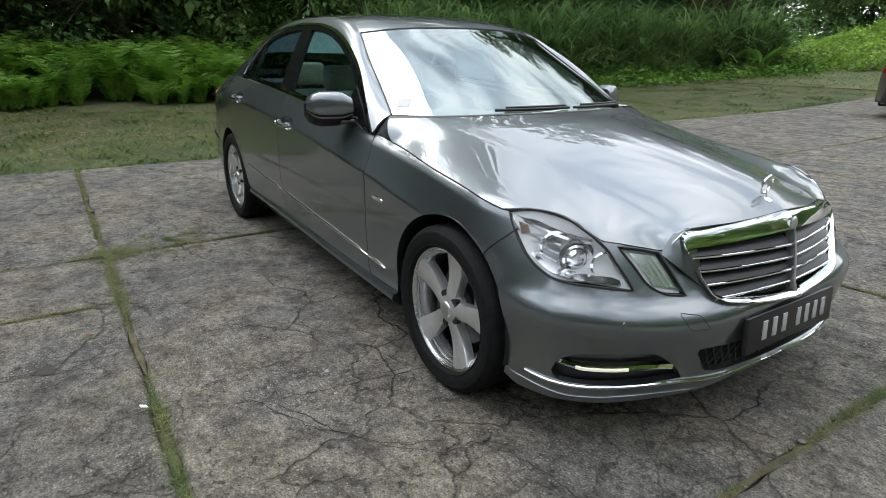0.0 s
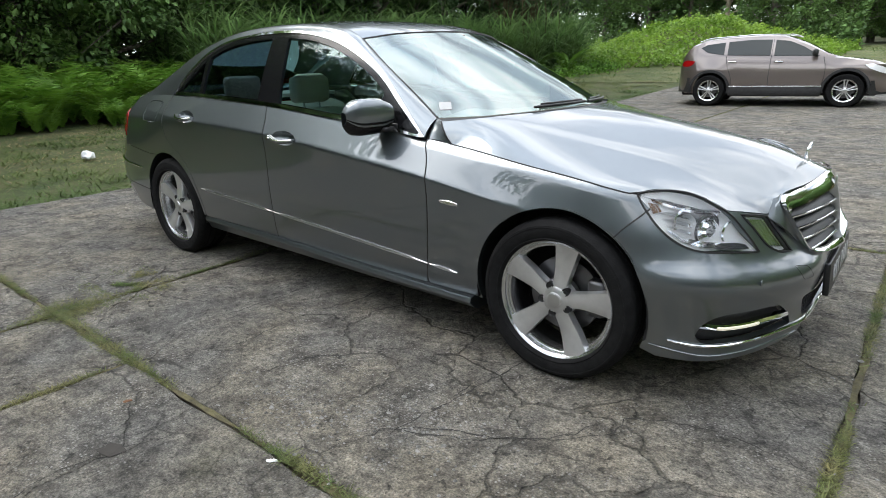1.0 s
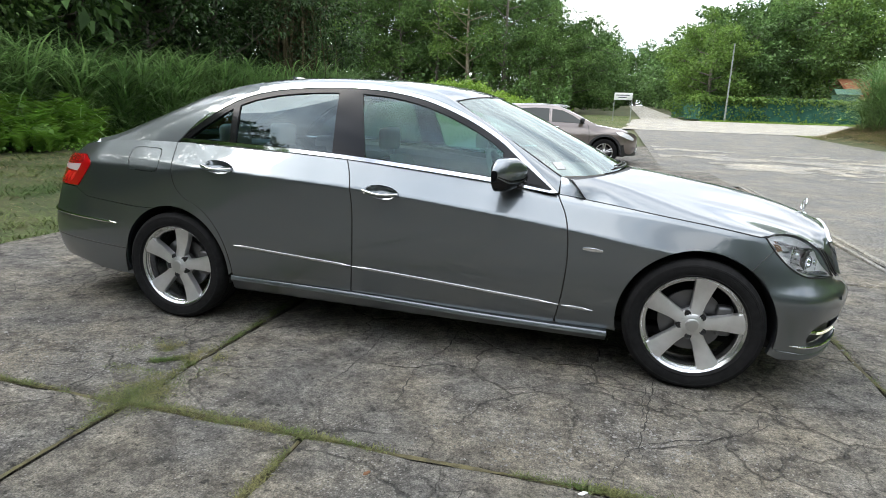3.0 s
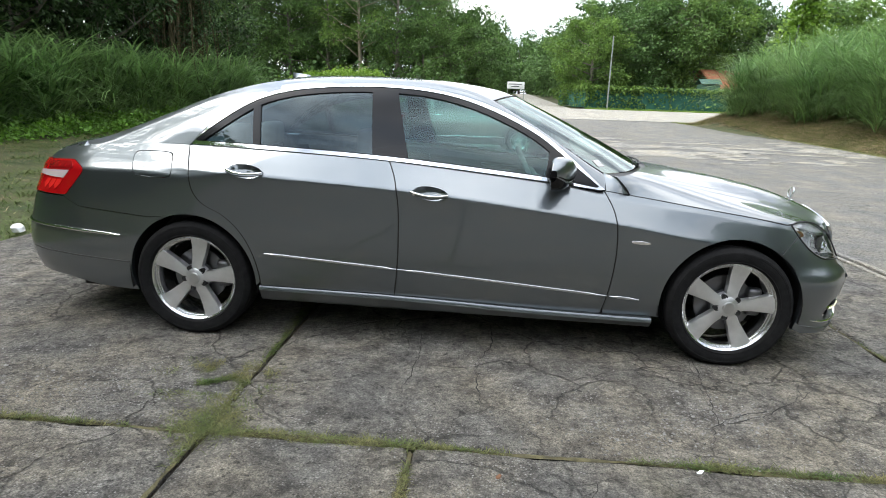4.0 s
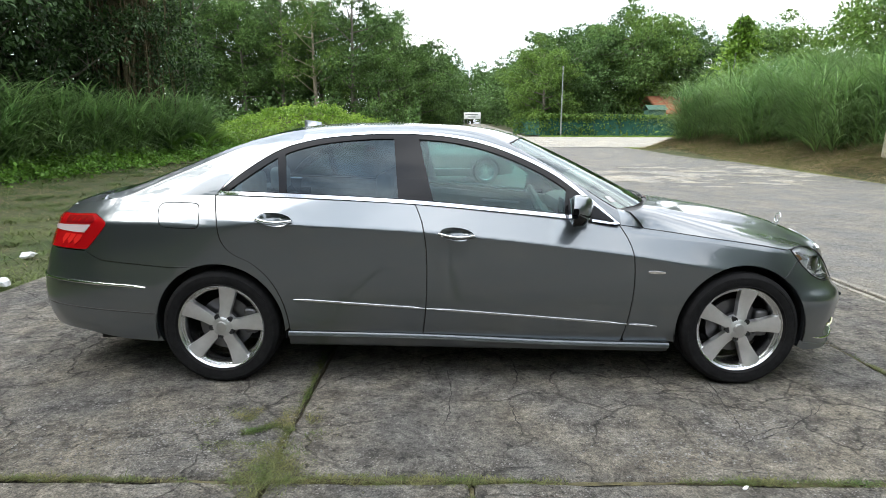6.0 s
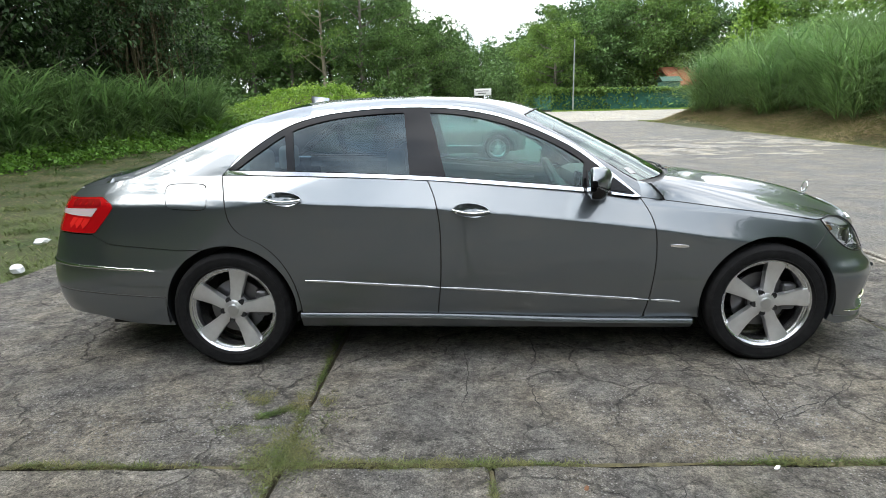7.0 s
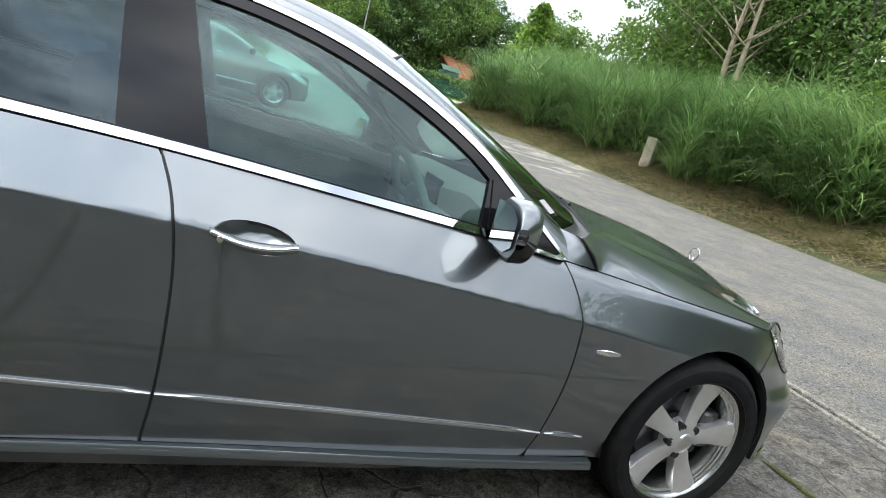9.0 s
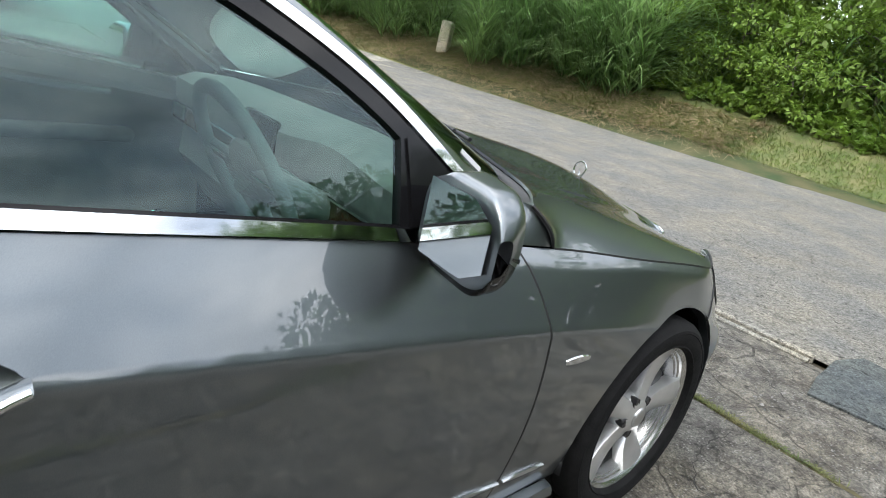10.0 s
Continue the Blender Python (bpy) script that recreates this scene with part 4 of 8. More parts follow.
both("rear_quarter", np.array(quarter), shell, PAINT, [TAIL, flap_loop(-0.003)], lines=CREASE, rim=0.03)
both("filler_flap", flap_loop(0.001), shell, PAINT, lines=CREASE, rim=0.012)
# bumpers
HEAD = cornered([(1.136, 0.754), (1.105, 0.764), (1.046, 0.768), (0.969, 0.762), (0.873, 0.740), (0.799, 0.710), (0.774, 0.695)], [(0.774, 0.695), (0.749, 0.676), (0.720, 0.641), (0.682, 0.594), (0.662, 0.562)],
                [(0.662, 0.562), (0.738, 0.568), (0.809, 0.574), (0.882, 0.578), (0.942, 0.589), (0.997, 0.614), (1.050, 0.653), (1.100, 0.706), (1.136, 0.754)])
HEAD2 = cornered([(0.711, 0.683), (0.630, 0.673), (0.556, 0.659)], [(0.556, 0.659), (0.514, 0.599), (0.478, 0.537)], [(0.478, 0.537), (0.547, 0.545), (0.585, 0.560), (0.613, 0.578), (0.660, 0.632), (0.711, 0.683)])
nose_z = curve1([(0.0, 0.722), (0.25, 0.718), (0.38, 0.712), (0.43, 0.700), (0.475, 0.668), (0.52, 0.664), (0.60, 0.676), (0.711, 0.694), (0.774, 0.703), (0.80, 0.718), (0.873, 0.746), (0.969, 0.766), (1.046, 0.772), (1.105, 0.768), (1.136, 0.758), (1.2, 0.745)])
GRILLE = spline([(0.0, 0.752), (0.10, 0.746), (0.247, 0.734), (0.40, 0.724), (0.445, 0.722), (0.474, 0.712), (0.484, 0.697), (0.468, 0.657), (0.436, 0.608), (0.406, 0.558), (0.388, 0.534), (0.359, 0.518), (0.309, 0.508), (0.18, 0.490), (0.0, 0.474)], 0.012)
bumper = [(u, float(nose_z(u)) - 0.003) for u in np.linspace(0, 1.10, 50)] + list(side_u([(1.765, 0.712), (1.697, 0.65), (1.658, 0.606)] + wheel_arc(AX, 0.357, 51, -18)[1:])) + \
    [(1.02, 0.192), (0.9, 0.186), (0.75, 0.186), (0.5, 0.20), (0.25, 0.205), (0.0, 0.205)]
bumper = bumper + [(-u, z) for u, z in bumper[::-1]]
FOG = cornered([(0.898, 0.288), (0.882, 0.324), (0.857, 0.347), (0.825, 0.361), (0.709, 0.372), (0.588, 0.370), (0.560, 0.355)], [(0.560, 0.355), (0.506, 0.312), (0.474, 0.268)], [(0.474, 0.268), (0.564, 0.262), (0.711, 0.255), (0.798, 0.254), (0.878, 0.261), (0.898, 0.288)])
MOUTH = spline([(0.0, 0.372), (0.279, 0.364), (0.40, 0.370), (0.440, 0.366), (0.412, 0.318), (0.388, 0.282), (0.30, 0.264), (0.15, 0.254), (0.0, 0.250)], 0.015)
EYE = spline([(0.521, 0.499), (0.49, 0.495), (0.457, 0.489), (0.440, 0.468), (0.424, 0.447), (0.455, 0.448), (0.489, 0.451), (0.508, 0.475)], 0.008, closed=True)
swap = lambda lp: np.array([(-u, z) for u, z in lp])
whole = lambda half: np.array(list(half) + [(-u, z) for u, z in half[::-1]][1:-1])
part("front_bumper", skin("front_bumper", np.array([p for i, p in enumerate(bumper) if i == 0 or np.hypot(*(np.array(p) - bumper[i - 1])) > 1e-5]), shell, PAINT, [HEAD, swap(HEAD), HEAD2, swap(HEAD2), whole([(u * 0.97, min(0.48 + (z - 0.474) * 0.97, float(nose_z(u * 0.97)) - 0.012)) for u, z in GRILLE]), FOG, swap(FOG), whole(MOUTH)], rim=0.025, lines=[np.array([(u, z) for u in np.arange(-1.05, 1.06, 0.022)]) for z in (0.385, 0.405, 0.425, 0.442, 0.458, 0.472, 0.486, 0.500, 0.515, 0.532, 0.55)]), PAINT, car)
rear_half = [(LONG - 0.0, 0.738), (LONG - 0.30, 0.738)] + [(LONG - 0.50, 0.733), (at_x(-2.35), 0.733), (at_x(-2.22), 0.733)] + list(side_u([(x, z - 0.004) for x, z in BUMP_R[::-1]])) + \
    list(side_u(wheel_arc(-AX, 0.357, 111, 196))) + list(side_u([(-1.84, 0.225), (-2.0, 0.235), (-2.25, 0.27)])) + [(LONG - 0.5, 0.30), (LONG - 0.2, 0.30), (LONG, 0.30)]
rear_loop = rear_half + [(2 * LONG - u, z) for u, z in rear_half[::-1]][1:-1]
part("rear_bumper", skin("rear_bumper", np.array(rear_loop), shell, PAINT, rim=0.025), PAINT, car)


def ribbon(name, pts, F, width, thick, material, parent, label="", off=0.0):
    """A raised strip along a line on the skin; width in the second coordinate."""
    for flip in (1, -1):
        rings = []
        for i, (a, b) in enumerate(pts):
            w = width * min(1, 0.35 + min(i, len(pts) - 1 - i) * 0.33)
            ring = [F(a, b - w / 2, off - 0.004), F(a, b - w / 2, off + thick * 0.6), F(a, b - w * 0.2, off + thick), F(a, b + w * 0.2, off + thick), F(a, b + w / 2, off + thick * 0.6), F(a, b + w / 2, off - 0.004)]
            rings.append([p * (1, flip, 1) for p in ring])
        part(name, loft(rings, caps=True), material, parent, label)


strip_z = lambda x: float(np.interp(x, (-1.013, -0.3, 0.14, 0.974), (0.488, 0.438, 0.405, 0.337)))
for a, b in ((-1.02, -0.305), (-0.297, 0.808), (0.822, 0.974)):
    ribbon("rubbing_strip", side_u([(x, strip_z(x)) for x in np.linspace(a, b, 24 if b - a > 0.3 else 8)]), shell, 0.013, 0.007, SATIN, car, "bright trim strip")
ribbon("rear_trim_strip", [(at_x(x), 0.545 + (-1.84 - x) * 0.045) for x in np.linspace(-1.835, -2.40, 18)] + [(u, 0.572) for u in np.linspace(at_x(-2.42), LONG - 0.02, 12)], shell, 0.014, 0.008, CHROME, car, "bright trim strip")
ribbon("lip_trim", list(spline([(0.986, 0.265), (0.924, 0.252), (0.85, 0.246), (0.78, 0.245), (0.638, 0.252), (0.502, 0.256), (0.40, 0.247), (0.25, 0.234), (0.01, 0.228)], 0.03)), shell, 0.013, 0.009, CHROME, car, "bright lower bumper strip")
ribbon("lip_edge", list(spline([(1.045, 0.238), (0.922, 0.217), (0.847, 0.207), (0.741, 0.209), (0.594, 0.217), (0.40, 0.214)], 0.03)), shell, 0.007, 0.005, PAINT, car)

# sills
for flip in (1, -1):
    rings = []
    for x in np.linspace(-1.062, 1.048, 40):
        z = float(sill_z(x))
        drop = 0.205 - 0.016 * (x + 1) - z
        rings.append([np.array((x, flip * y, z + dz)) for y, dz in ((-0.870, 0.004), (-0.893, 0.000), (-0.899, -0.010), (-0.900, -0.024), (-0.884, -0.038), (-0.868, drop * 0.8), (-0.845, drop), (-0.70, drop))])
    part("sill", loft(rings, caps=True), PAINT, car)

belt_in = lambda x: belt_z(x) + 0.019 - 0.010 * min(max((x - 0.45) / 0.27, 0), 1)
# side windows: chrome surround, black frame, panes
both("window_chrome", np.vstack([arch_top, belt[1:-1]]), pane, CHROME,
     [np.vstack([spline([(0.728, 0.9045), (0.575, 1.024), (0.43, 1.135), (0.25, 1.230), (0.034, 1.311), (-0.18, 1.354), (-0.433, 1.370), (-0.687, 1.363), (-0.935, 1.335), (-1.118, 1.281), (-1.322, 1.155), (-1.435, 1.062)], 0.03) + np.array((0, 0.005)),
                 np.array([(x, belt_in(x)) for x in np.linspace(-1.425, 0.716, 60)])])], rim=0.008, off=0.007, label="bright chrome window surround")
rim_top = spline([(0.728, 0.9045), (0.575, 1.024), (0.43, 1.135), (0.25, 1.230), (0.034, 1.311), (-0.18, 1.354), (-0.433, 1.370), (-0.687, 1.363), (-0.935, 1.335), (-1.118, 1.281), (-1.322, 1.155), (-1.435, 1.062)], 0.03) + np.array((0, 0.005))
glass_top = curve1([(0.62, 0.94), (0.552, 1.005), (0.415, 1.115), (0.24, 1.208), (0.03, 1.287), (-0.18, 1.332), (-0.433, 1.348), (-0.687, 1.341), (-0.925, 1.311), (-1.10, 1.257), (-1.29, 1.138), (-1.385, 1.07)])
low = lambda x: belt_z(x) + 0.024
front_pane = [(x, float(low(x))) for x in np.linspace(-0.262, 0.452, 20)] + [(0.470, float(glass_top(0.470)))] + [(x, float(glass_top(x))) for x in np.linspace(0.44, -0.344, 26)]
rear_pane = [(x, float(low(x))) for x in np.linspace(-1.066, -0.452, 18)] + [(x, float(glass_top(x))) for x in np.linspace(-0.484, -1.088, 20)]
quarter_pane = [(x, float(low(x))) for x in np.linspace(-1.395, -1.105, 10)] + [(x, float(glass_top(x))) for x in np.linspace(-1.128, -1.375, 14)]
both("window_frame", np.vstack([rim_top, np.array([(x, belt_in(x)) for x in np.linspace(-1.425, 0.716, 60)])]), pane, TRIM, [np.array(front_pane), np.array(rear_pane), np.array(quarter_pane)], rim=0.02, off=0.003, label="gloss black window pillars and frame")
panes = both("front_side_window", np.array(front_pane), pane, FRONT_GLASS, rim=0, off=-0.004, label="clear side glass")
panes += both("rear_side_window", np.array(rear_pane), pane, REAR_GLASS, rim=0, off=-0.004, label="dark tinted side glass")
panes += both("quarter_window", np.array(quarter_pane), pane, REAR_GLASS, rim=0, off=-0.004, label="dark tinted quarter glass")

# pillars, roof, screens, bonnet, boot
SCREEN_EDGE = spline([(0.760, -0.738, 0.970), (0.69, -0.718, 1.010), (0.601, -0.698, 1.065), (0.459, -0.668, 1.148), (0.329, -0.637, 1.225), (0.255, -0.616, 1.270), (0.169, -0.594, 1.324)], 0.02)
ROOF_EDGE = spline([(0.169, -0.594, 1.324), (0.08, -0.578, 1.364), (-0.03, -0.566, 1.394), (-0.25, -0.553, 1.420), (-0.6, -0.55, 1.427), (-0.85, -0.555, 1.417), (-1.0, -0.562, 1.400)], 0.02)
REAR_EDGE = spline([(-1.0, -0.562, 1.400), (-1.14, -0.572, 1.376), (-1.37, -0.592, 1.312), (-1.70, -0.622, 1.180), (-2.0, -0.655, 1.062), (-2.12, -0.672, 1.030)], 0.02)
arch3 = np.array([pane(x, z, 0.004) for x, z in arch_top])
k1 = int(np.argmin(np.abs(arch_top[:, 0] + 1.0)))


def band(c0, c1, out, amount):
    a, b = along(c0), along(c1)
    return lambda s, v: a(s) * (1 - v) + b(s) * v + np.array(out) * amount * 4 * v * (1 - v)


for flip in (False, True):
    part("roof_frame", sheet("roof_frame", band(arch3[: k1 + 1], np.vstack([SCREEN_EDGE, ROOF_EDGE[1:]]), (0.2, -0.45, 0.75), 0.014), 80, 8, PAINT, (0.2, -0.7, 0.6), rim=0.02, mirror=flip), PAINT, car)
    low_q = np.array([shell(at_x(x), float(quarter_z(x))) for x in np.linspace(-1.47, -2.12, 24)])
    d1 = np.linspace(arch3[k1], REAR_EDGE[0], 12)
    part("rear_pillar", sheet("rear_pillar", coons(along(arch3[k1:]), along(REAR_EDGE), along(d1), along(np.vstack([low_q[:-1], REAR_EDGE[-1:]])), 0.004, (-0.1, -0.75, 0.65)), 36, 24, PAINT, (-0.2, -0.7, 0.6), rim=0.02, mirror=flip), PAINT, car)

ROOF_MID = spline([(0.31, 0, 1.361), (0.2, 0, 1.396), (0.0, 0, 1.428), (-0.3, 0, 1.447), (-0.7, 0, 1.450), (-1.0, 0, 1.436), (-1.12, 0, 1.422)], 0.02)
HEADER = spline([(0.169, -0.594, 1.324), (0.235, -0.42, 1.347), (0.29, -0.2, 1.358), (0.31, 0, 1.361)], 0.02)
hdr_r = lambda: along(spline([(-1.0, -0.562, 1.400), (-1.05, -0.42, 1.413), (-1.10, -0.2, 1.421), (-1.12, 0, 1.422)], 0.02))
part("roof", sheet("roof", crowned(along(ROOF_EDGE), along(ROOF_MID), along(HEADER), hdr_r(), 2.0), 40, 60, PAINT, rim=0.02), PAINT, car)
SCREEN_MID = spline([(1.10, 0, 0.985), (0.95, 0, 1.062), (0.78, 0, 1.146), (0.52, 0, 1.270), (0.318, 0, 1.358)], 0.02)
SCREEN_BASE = spline([(0.760, -0.738, 0.970), (0.91, -0.58, 0.972), (1.03, -0.33, 0.980), (1.10, 0, 0.985)], 0.02)
screen = sheet("windscreen", evened(crowned(along(SCREEN_EDGE), along(SCREEN_MID), along(SCREEN_BASE), along(HEADER + (0.008, 0, -0.003)), 1.9), 40, 60, 1500), 40, 60, SCREEN_GLASS, (0.6, 0, 0.8), ease=6)
panes.append(part("windscreen", screen, SCREEN_GLASS, car, "windscreen mirroring a cloudy sky"))
part("screen_seal", tube(list(SCREEN_EDGE[:-1]) + list(HEADER) + list(HEADER[::-1][1:] * (1, -1, 1)) + list(SCREEN_EDGE[::-1][1:] * (1, -1, 1)), 0.005, 5), SEAL, car)
REAR_MID = spline([(-1.13, 0, 1.420), (-1.4, 0, 1.336), (-1.75, 0, 1.20), (-2.10, 0, 1.062)], 0.02)
panes.append(part("rear_window", sheet("rear_window", crowned(along(REAR_EDGE), along(REAR_MID), hdr_r(), along(spline([(-2.12, -0.672, 1.030), (-2.13, -0.4, 1.052), (-2.10, 0, 1.062)], 0.02)), 2.0), 30, 40, REAR_GLASS, (-0.5, 0, 0.8)), REAR_GLASS, car))
BOOT_EDGE = np.array([shell(at_x(x), float(quarter_z(x))) for x in np.linspace(-2.12, -2.42, 12)])
BOOT_REAR = np.array([shell(u, 0.966 + 0.012 * i / 11) for i, u in enumerate(np.linspace(at_x(-2.42), LONG, 12))])
BOOT_EDGE[0] = (-2.12, -0.672, 1.030)
part("boot_lid", sheet("boot_lid", crowned(along(BOOT_EDGE), along(spline([(-2.10, 0, 1.060), (-2.3, 0, 1.035), BOOT_REAR[-1]], 0.02)), along(spline([(-2.12, -0.672, 1.030), (-2.13, -0.4, 1.050), (-2.10, 0, 1.060)], 0.02)), along(BOOT_REAR), 2.2), 14, 40, PAINT, rim=0.02), PAINT, car)
part("boot_panel", skin("boot_panel", np.array([(LONG - 0.475, 0.742), (LONG + 0.475, 0.742), (LONG + 0.475, 0.962), (LONG, 0.976), (LONG - 0.475, 0.962)]), shell, PAINT, [], rim=0.02, step=0.05), PAINT, car)

BON_SIDE = np.array([(0.822, -0.784, 0.960), (0.840, -0.800, 0.942), (0.862, -0.812, 0.918), (0.880, -0.814, 0.894)] + [shell(at_x(x), float(hood_z(x)) - 0.001, 0.0005) for x in np.linspace(0.895, 1.69, 40)] + [shell(u, float(nose_z(u))) for u in np.linspace(1.12, 1.0, 8)])
def nosed(u, z, off=0.0):
    """The grille's surface, which leans out of the skin towards its top and its middle."""
    return shell(u, z, off + 0.030 * max(0.0, 1 - abs(u) / 0.46) + 0.046 * min(max((z - 0.52) / 0.18, 0), 1))


BON_FRONT = spline([shell(u, float(nose_z(u))) for u in np.linspace(1.0, 0.60, 22)] + [shell(0.53, 0.668, 0.004), nosed(0.488, 0.706, -0.004), nosed(0.45, 0.724, -0.002), nosed(0.25, 0.737, -0.002), nosed(0.12, 0.746, -0.002), nosed(0.0, 0.754, -0.002)], 0.01)
BON_MID = spline([(1.13, 0, 0.980), (1.40, 0, 0.944), (1.62, 0, 0.902), (1.85, 0, 0.846), (2.00, 0, 0.802), BON_FRONT[-1]], 0.02)
CORNER = np.array((0.822, -0.784, 0.960))
COWL = spline([CORNER, (0.90, -0.70, 0.966), (1.01, -0.46, 0.972), (1.10, -0.22, 0.978), (1.13, 0, 0.980)], 0.02)


def ridges(s, y):
    """The raised middle of the bonnet, between two soft creases that draw together towards the grille."""
    line = 0.56 - 0.20 * s
    t = min(max((line + 0.05 - abs(y)) / 0.075, 0), 1)
    return 0.006 * t * t * (3 - 2 * t) * min(1, 6 * s + 0.1) * min(1, (1 - s) * 5)


part("bonnet", sheet("bonnet", evened(crowned(along(BON_SIDE), along(BON_MID), along(COWL), along(BON_FRONT), 2.2, None, (3, 4)), 70, 100, 1500, ridges, True), 70, 100, PAINT, rim=0.007, ease=3), PAINT, car)
for sg in (1, -1):
    for nm, line in (("front_shut_line", SEAM_F), ("middle_shut_line", SEAM_B), ("rear_shut_line", SEAM_R)):
        part(nm, tube([shell(at_x(x), z, -0.0032) * (1, sg, 1) for x, z in line], 0.0036, 5), SEAL, car)
    part("bonnet_shut_line", tube([(q + np.array((0, -0.0005, -0.002))) * (1, sg, 1) for q in BON_SIDE[4:-4]], 0.0034, 5), SEAL, car)
for p in panes:
    p.visible_shadow = False
# inner structure that closes the shut lines, arches and underside
part("floor_pan", box((4.2, 1.30, 0.05), (-0.15, 0, 0.195), 0.01), UNDER, car)
part("engine_bay", join_bm(box((1.0, 1.24, 0.42), (1.45, 0, 0.44), 0.02), box((0.12, 1.0, 0.30), (2.02, 0, 0.38), 0.02)), UNDER, car)
part("bulkhead", box((0.04, 1.50, 0.60), (0.93, 0, 0.56), 0.01), UNDER, car)
part("boot_floor", box((0.55, 1.24, 0.62), (-2.17, 0, 0.56), 0.03), UNDER, car)
for sx in (1, -1):
    for sy in (1, -1):
        rings = []
        for a in np.linspace(-12, 192, 26):
            c, s = math.cos(radians(a)), math.sin(radians(a))
            rings.append([np.array((sx * AX + r * c, sy * y, 0.325 + r * s)) for r, y in ((0.362, -0.888), (0.366, -0.86), (0.375, -0.66), (0.375, -0.60), (0.20, -0.60))])
        part("wheel_liner", loft(rings), BLACK, car)

# cowl below the windscreen, wipers, wing corners
cowl_front, cowl_back = along(COWL[COWL[:, 0] > 0] * (1, 0.995, 1) - np.array((0, 0, 0.009))), along(SCREEN_BASE - np.array((-0.004, 0, 0.004)))


def cowl(s, v):
    w = abs(2 * v - 1)
    p = cowl_back(1 - w) * (1 - s) + cowl_front(1 - w) * s - np.array((0, 0, 0.010 * math.sin(math.pi * s)))
    return p * (1, 1 if v < 0.5 else -1, 1)


part("cowl", sheet("cowl", cowl, 8, 40, BLACK), BLACK, car, "black plastic cowl below the windscreen")
for flip in (1, -1):
    low_c = along([shell(at_x(x), float(hood_z(x))) for x in np.linspace(0.768, 0.898, 8)])
    high_c = along([SCREEN_EDGE[0], CORNER])
    corner = lambda s, v: (low_c(s) * (1 - v) + high_c(s) * v + np.array((0.1, -0.5, 0.6)) * 0.010 * 4 * v * (1 - v))
    part("wing_corner", sheet("wing_corner", corner, 12, 8, PAINT, (0, -0.7, 0.7), rim=0.015, mirror=flip < 0), PAINT, car)
    part("bonnet_rear_seam", tube([p * (1, flip, 1) + np.array((-0.004, 0, 0.0)) for p in list(BON_SIDE[4::-1])], 0.004, 5), SEAL, car)
for y0, y1 in ((-0.36, 0.03), (0.06, 0.52)):
    pts = [Vector((1.088 - 0.50 * y * y, y, 1.000 - 0.03 * y * y)) for y in np.linspace(y0, y1, 7)]
    part("wiper", join_bm(tube(pts, 0.0065, 6), tube([p + Vector((-0.024, 0, 0.008)) for p in pts[1:]], 0.005, 6)), BLACK, car, "black wiper")


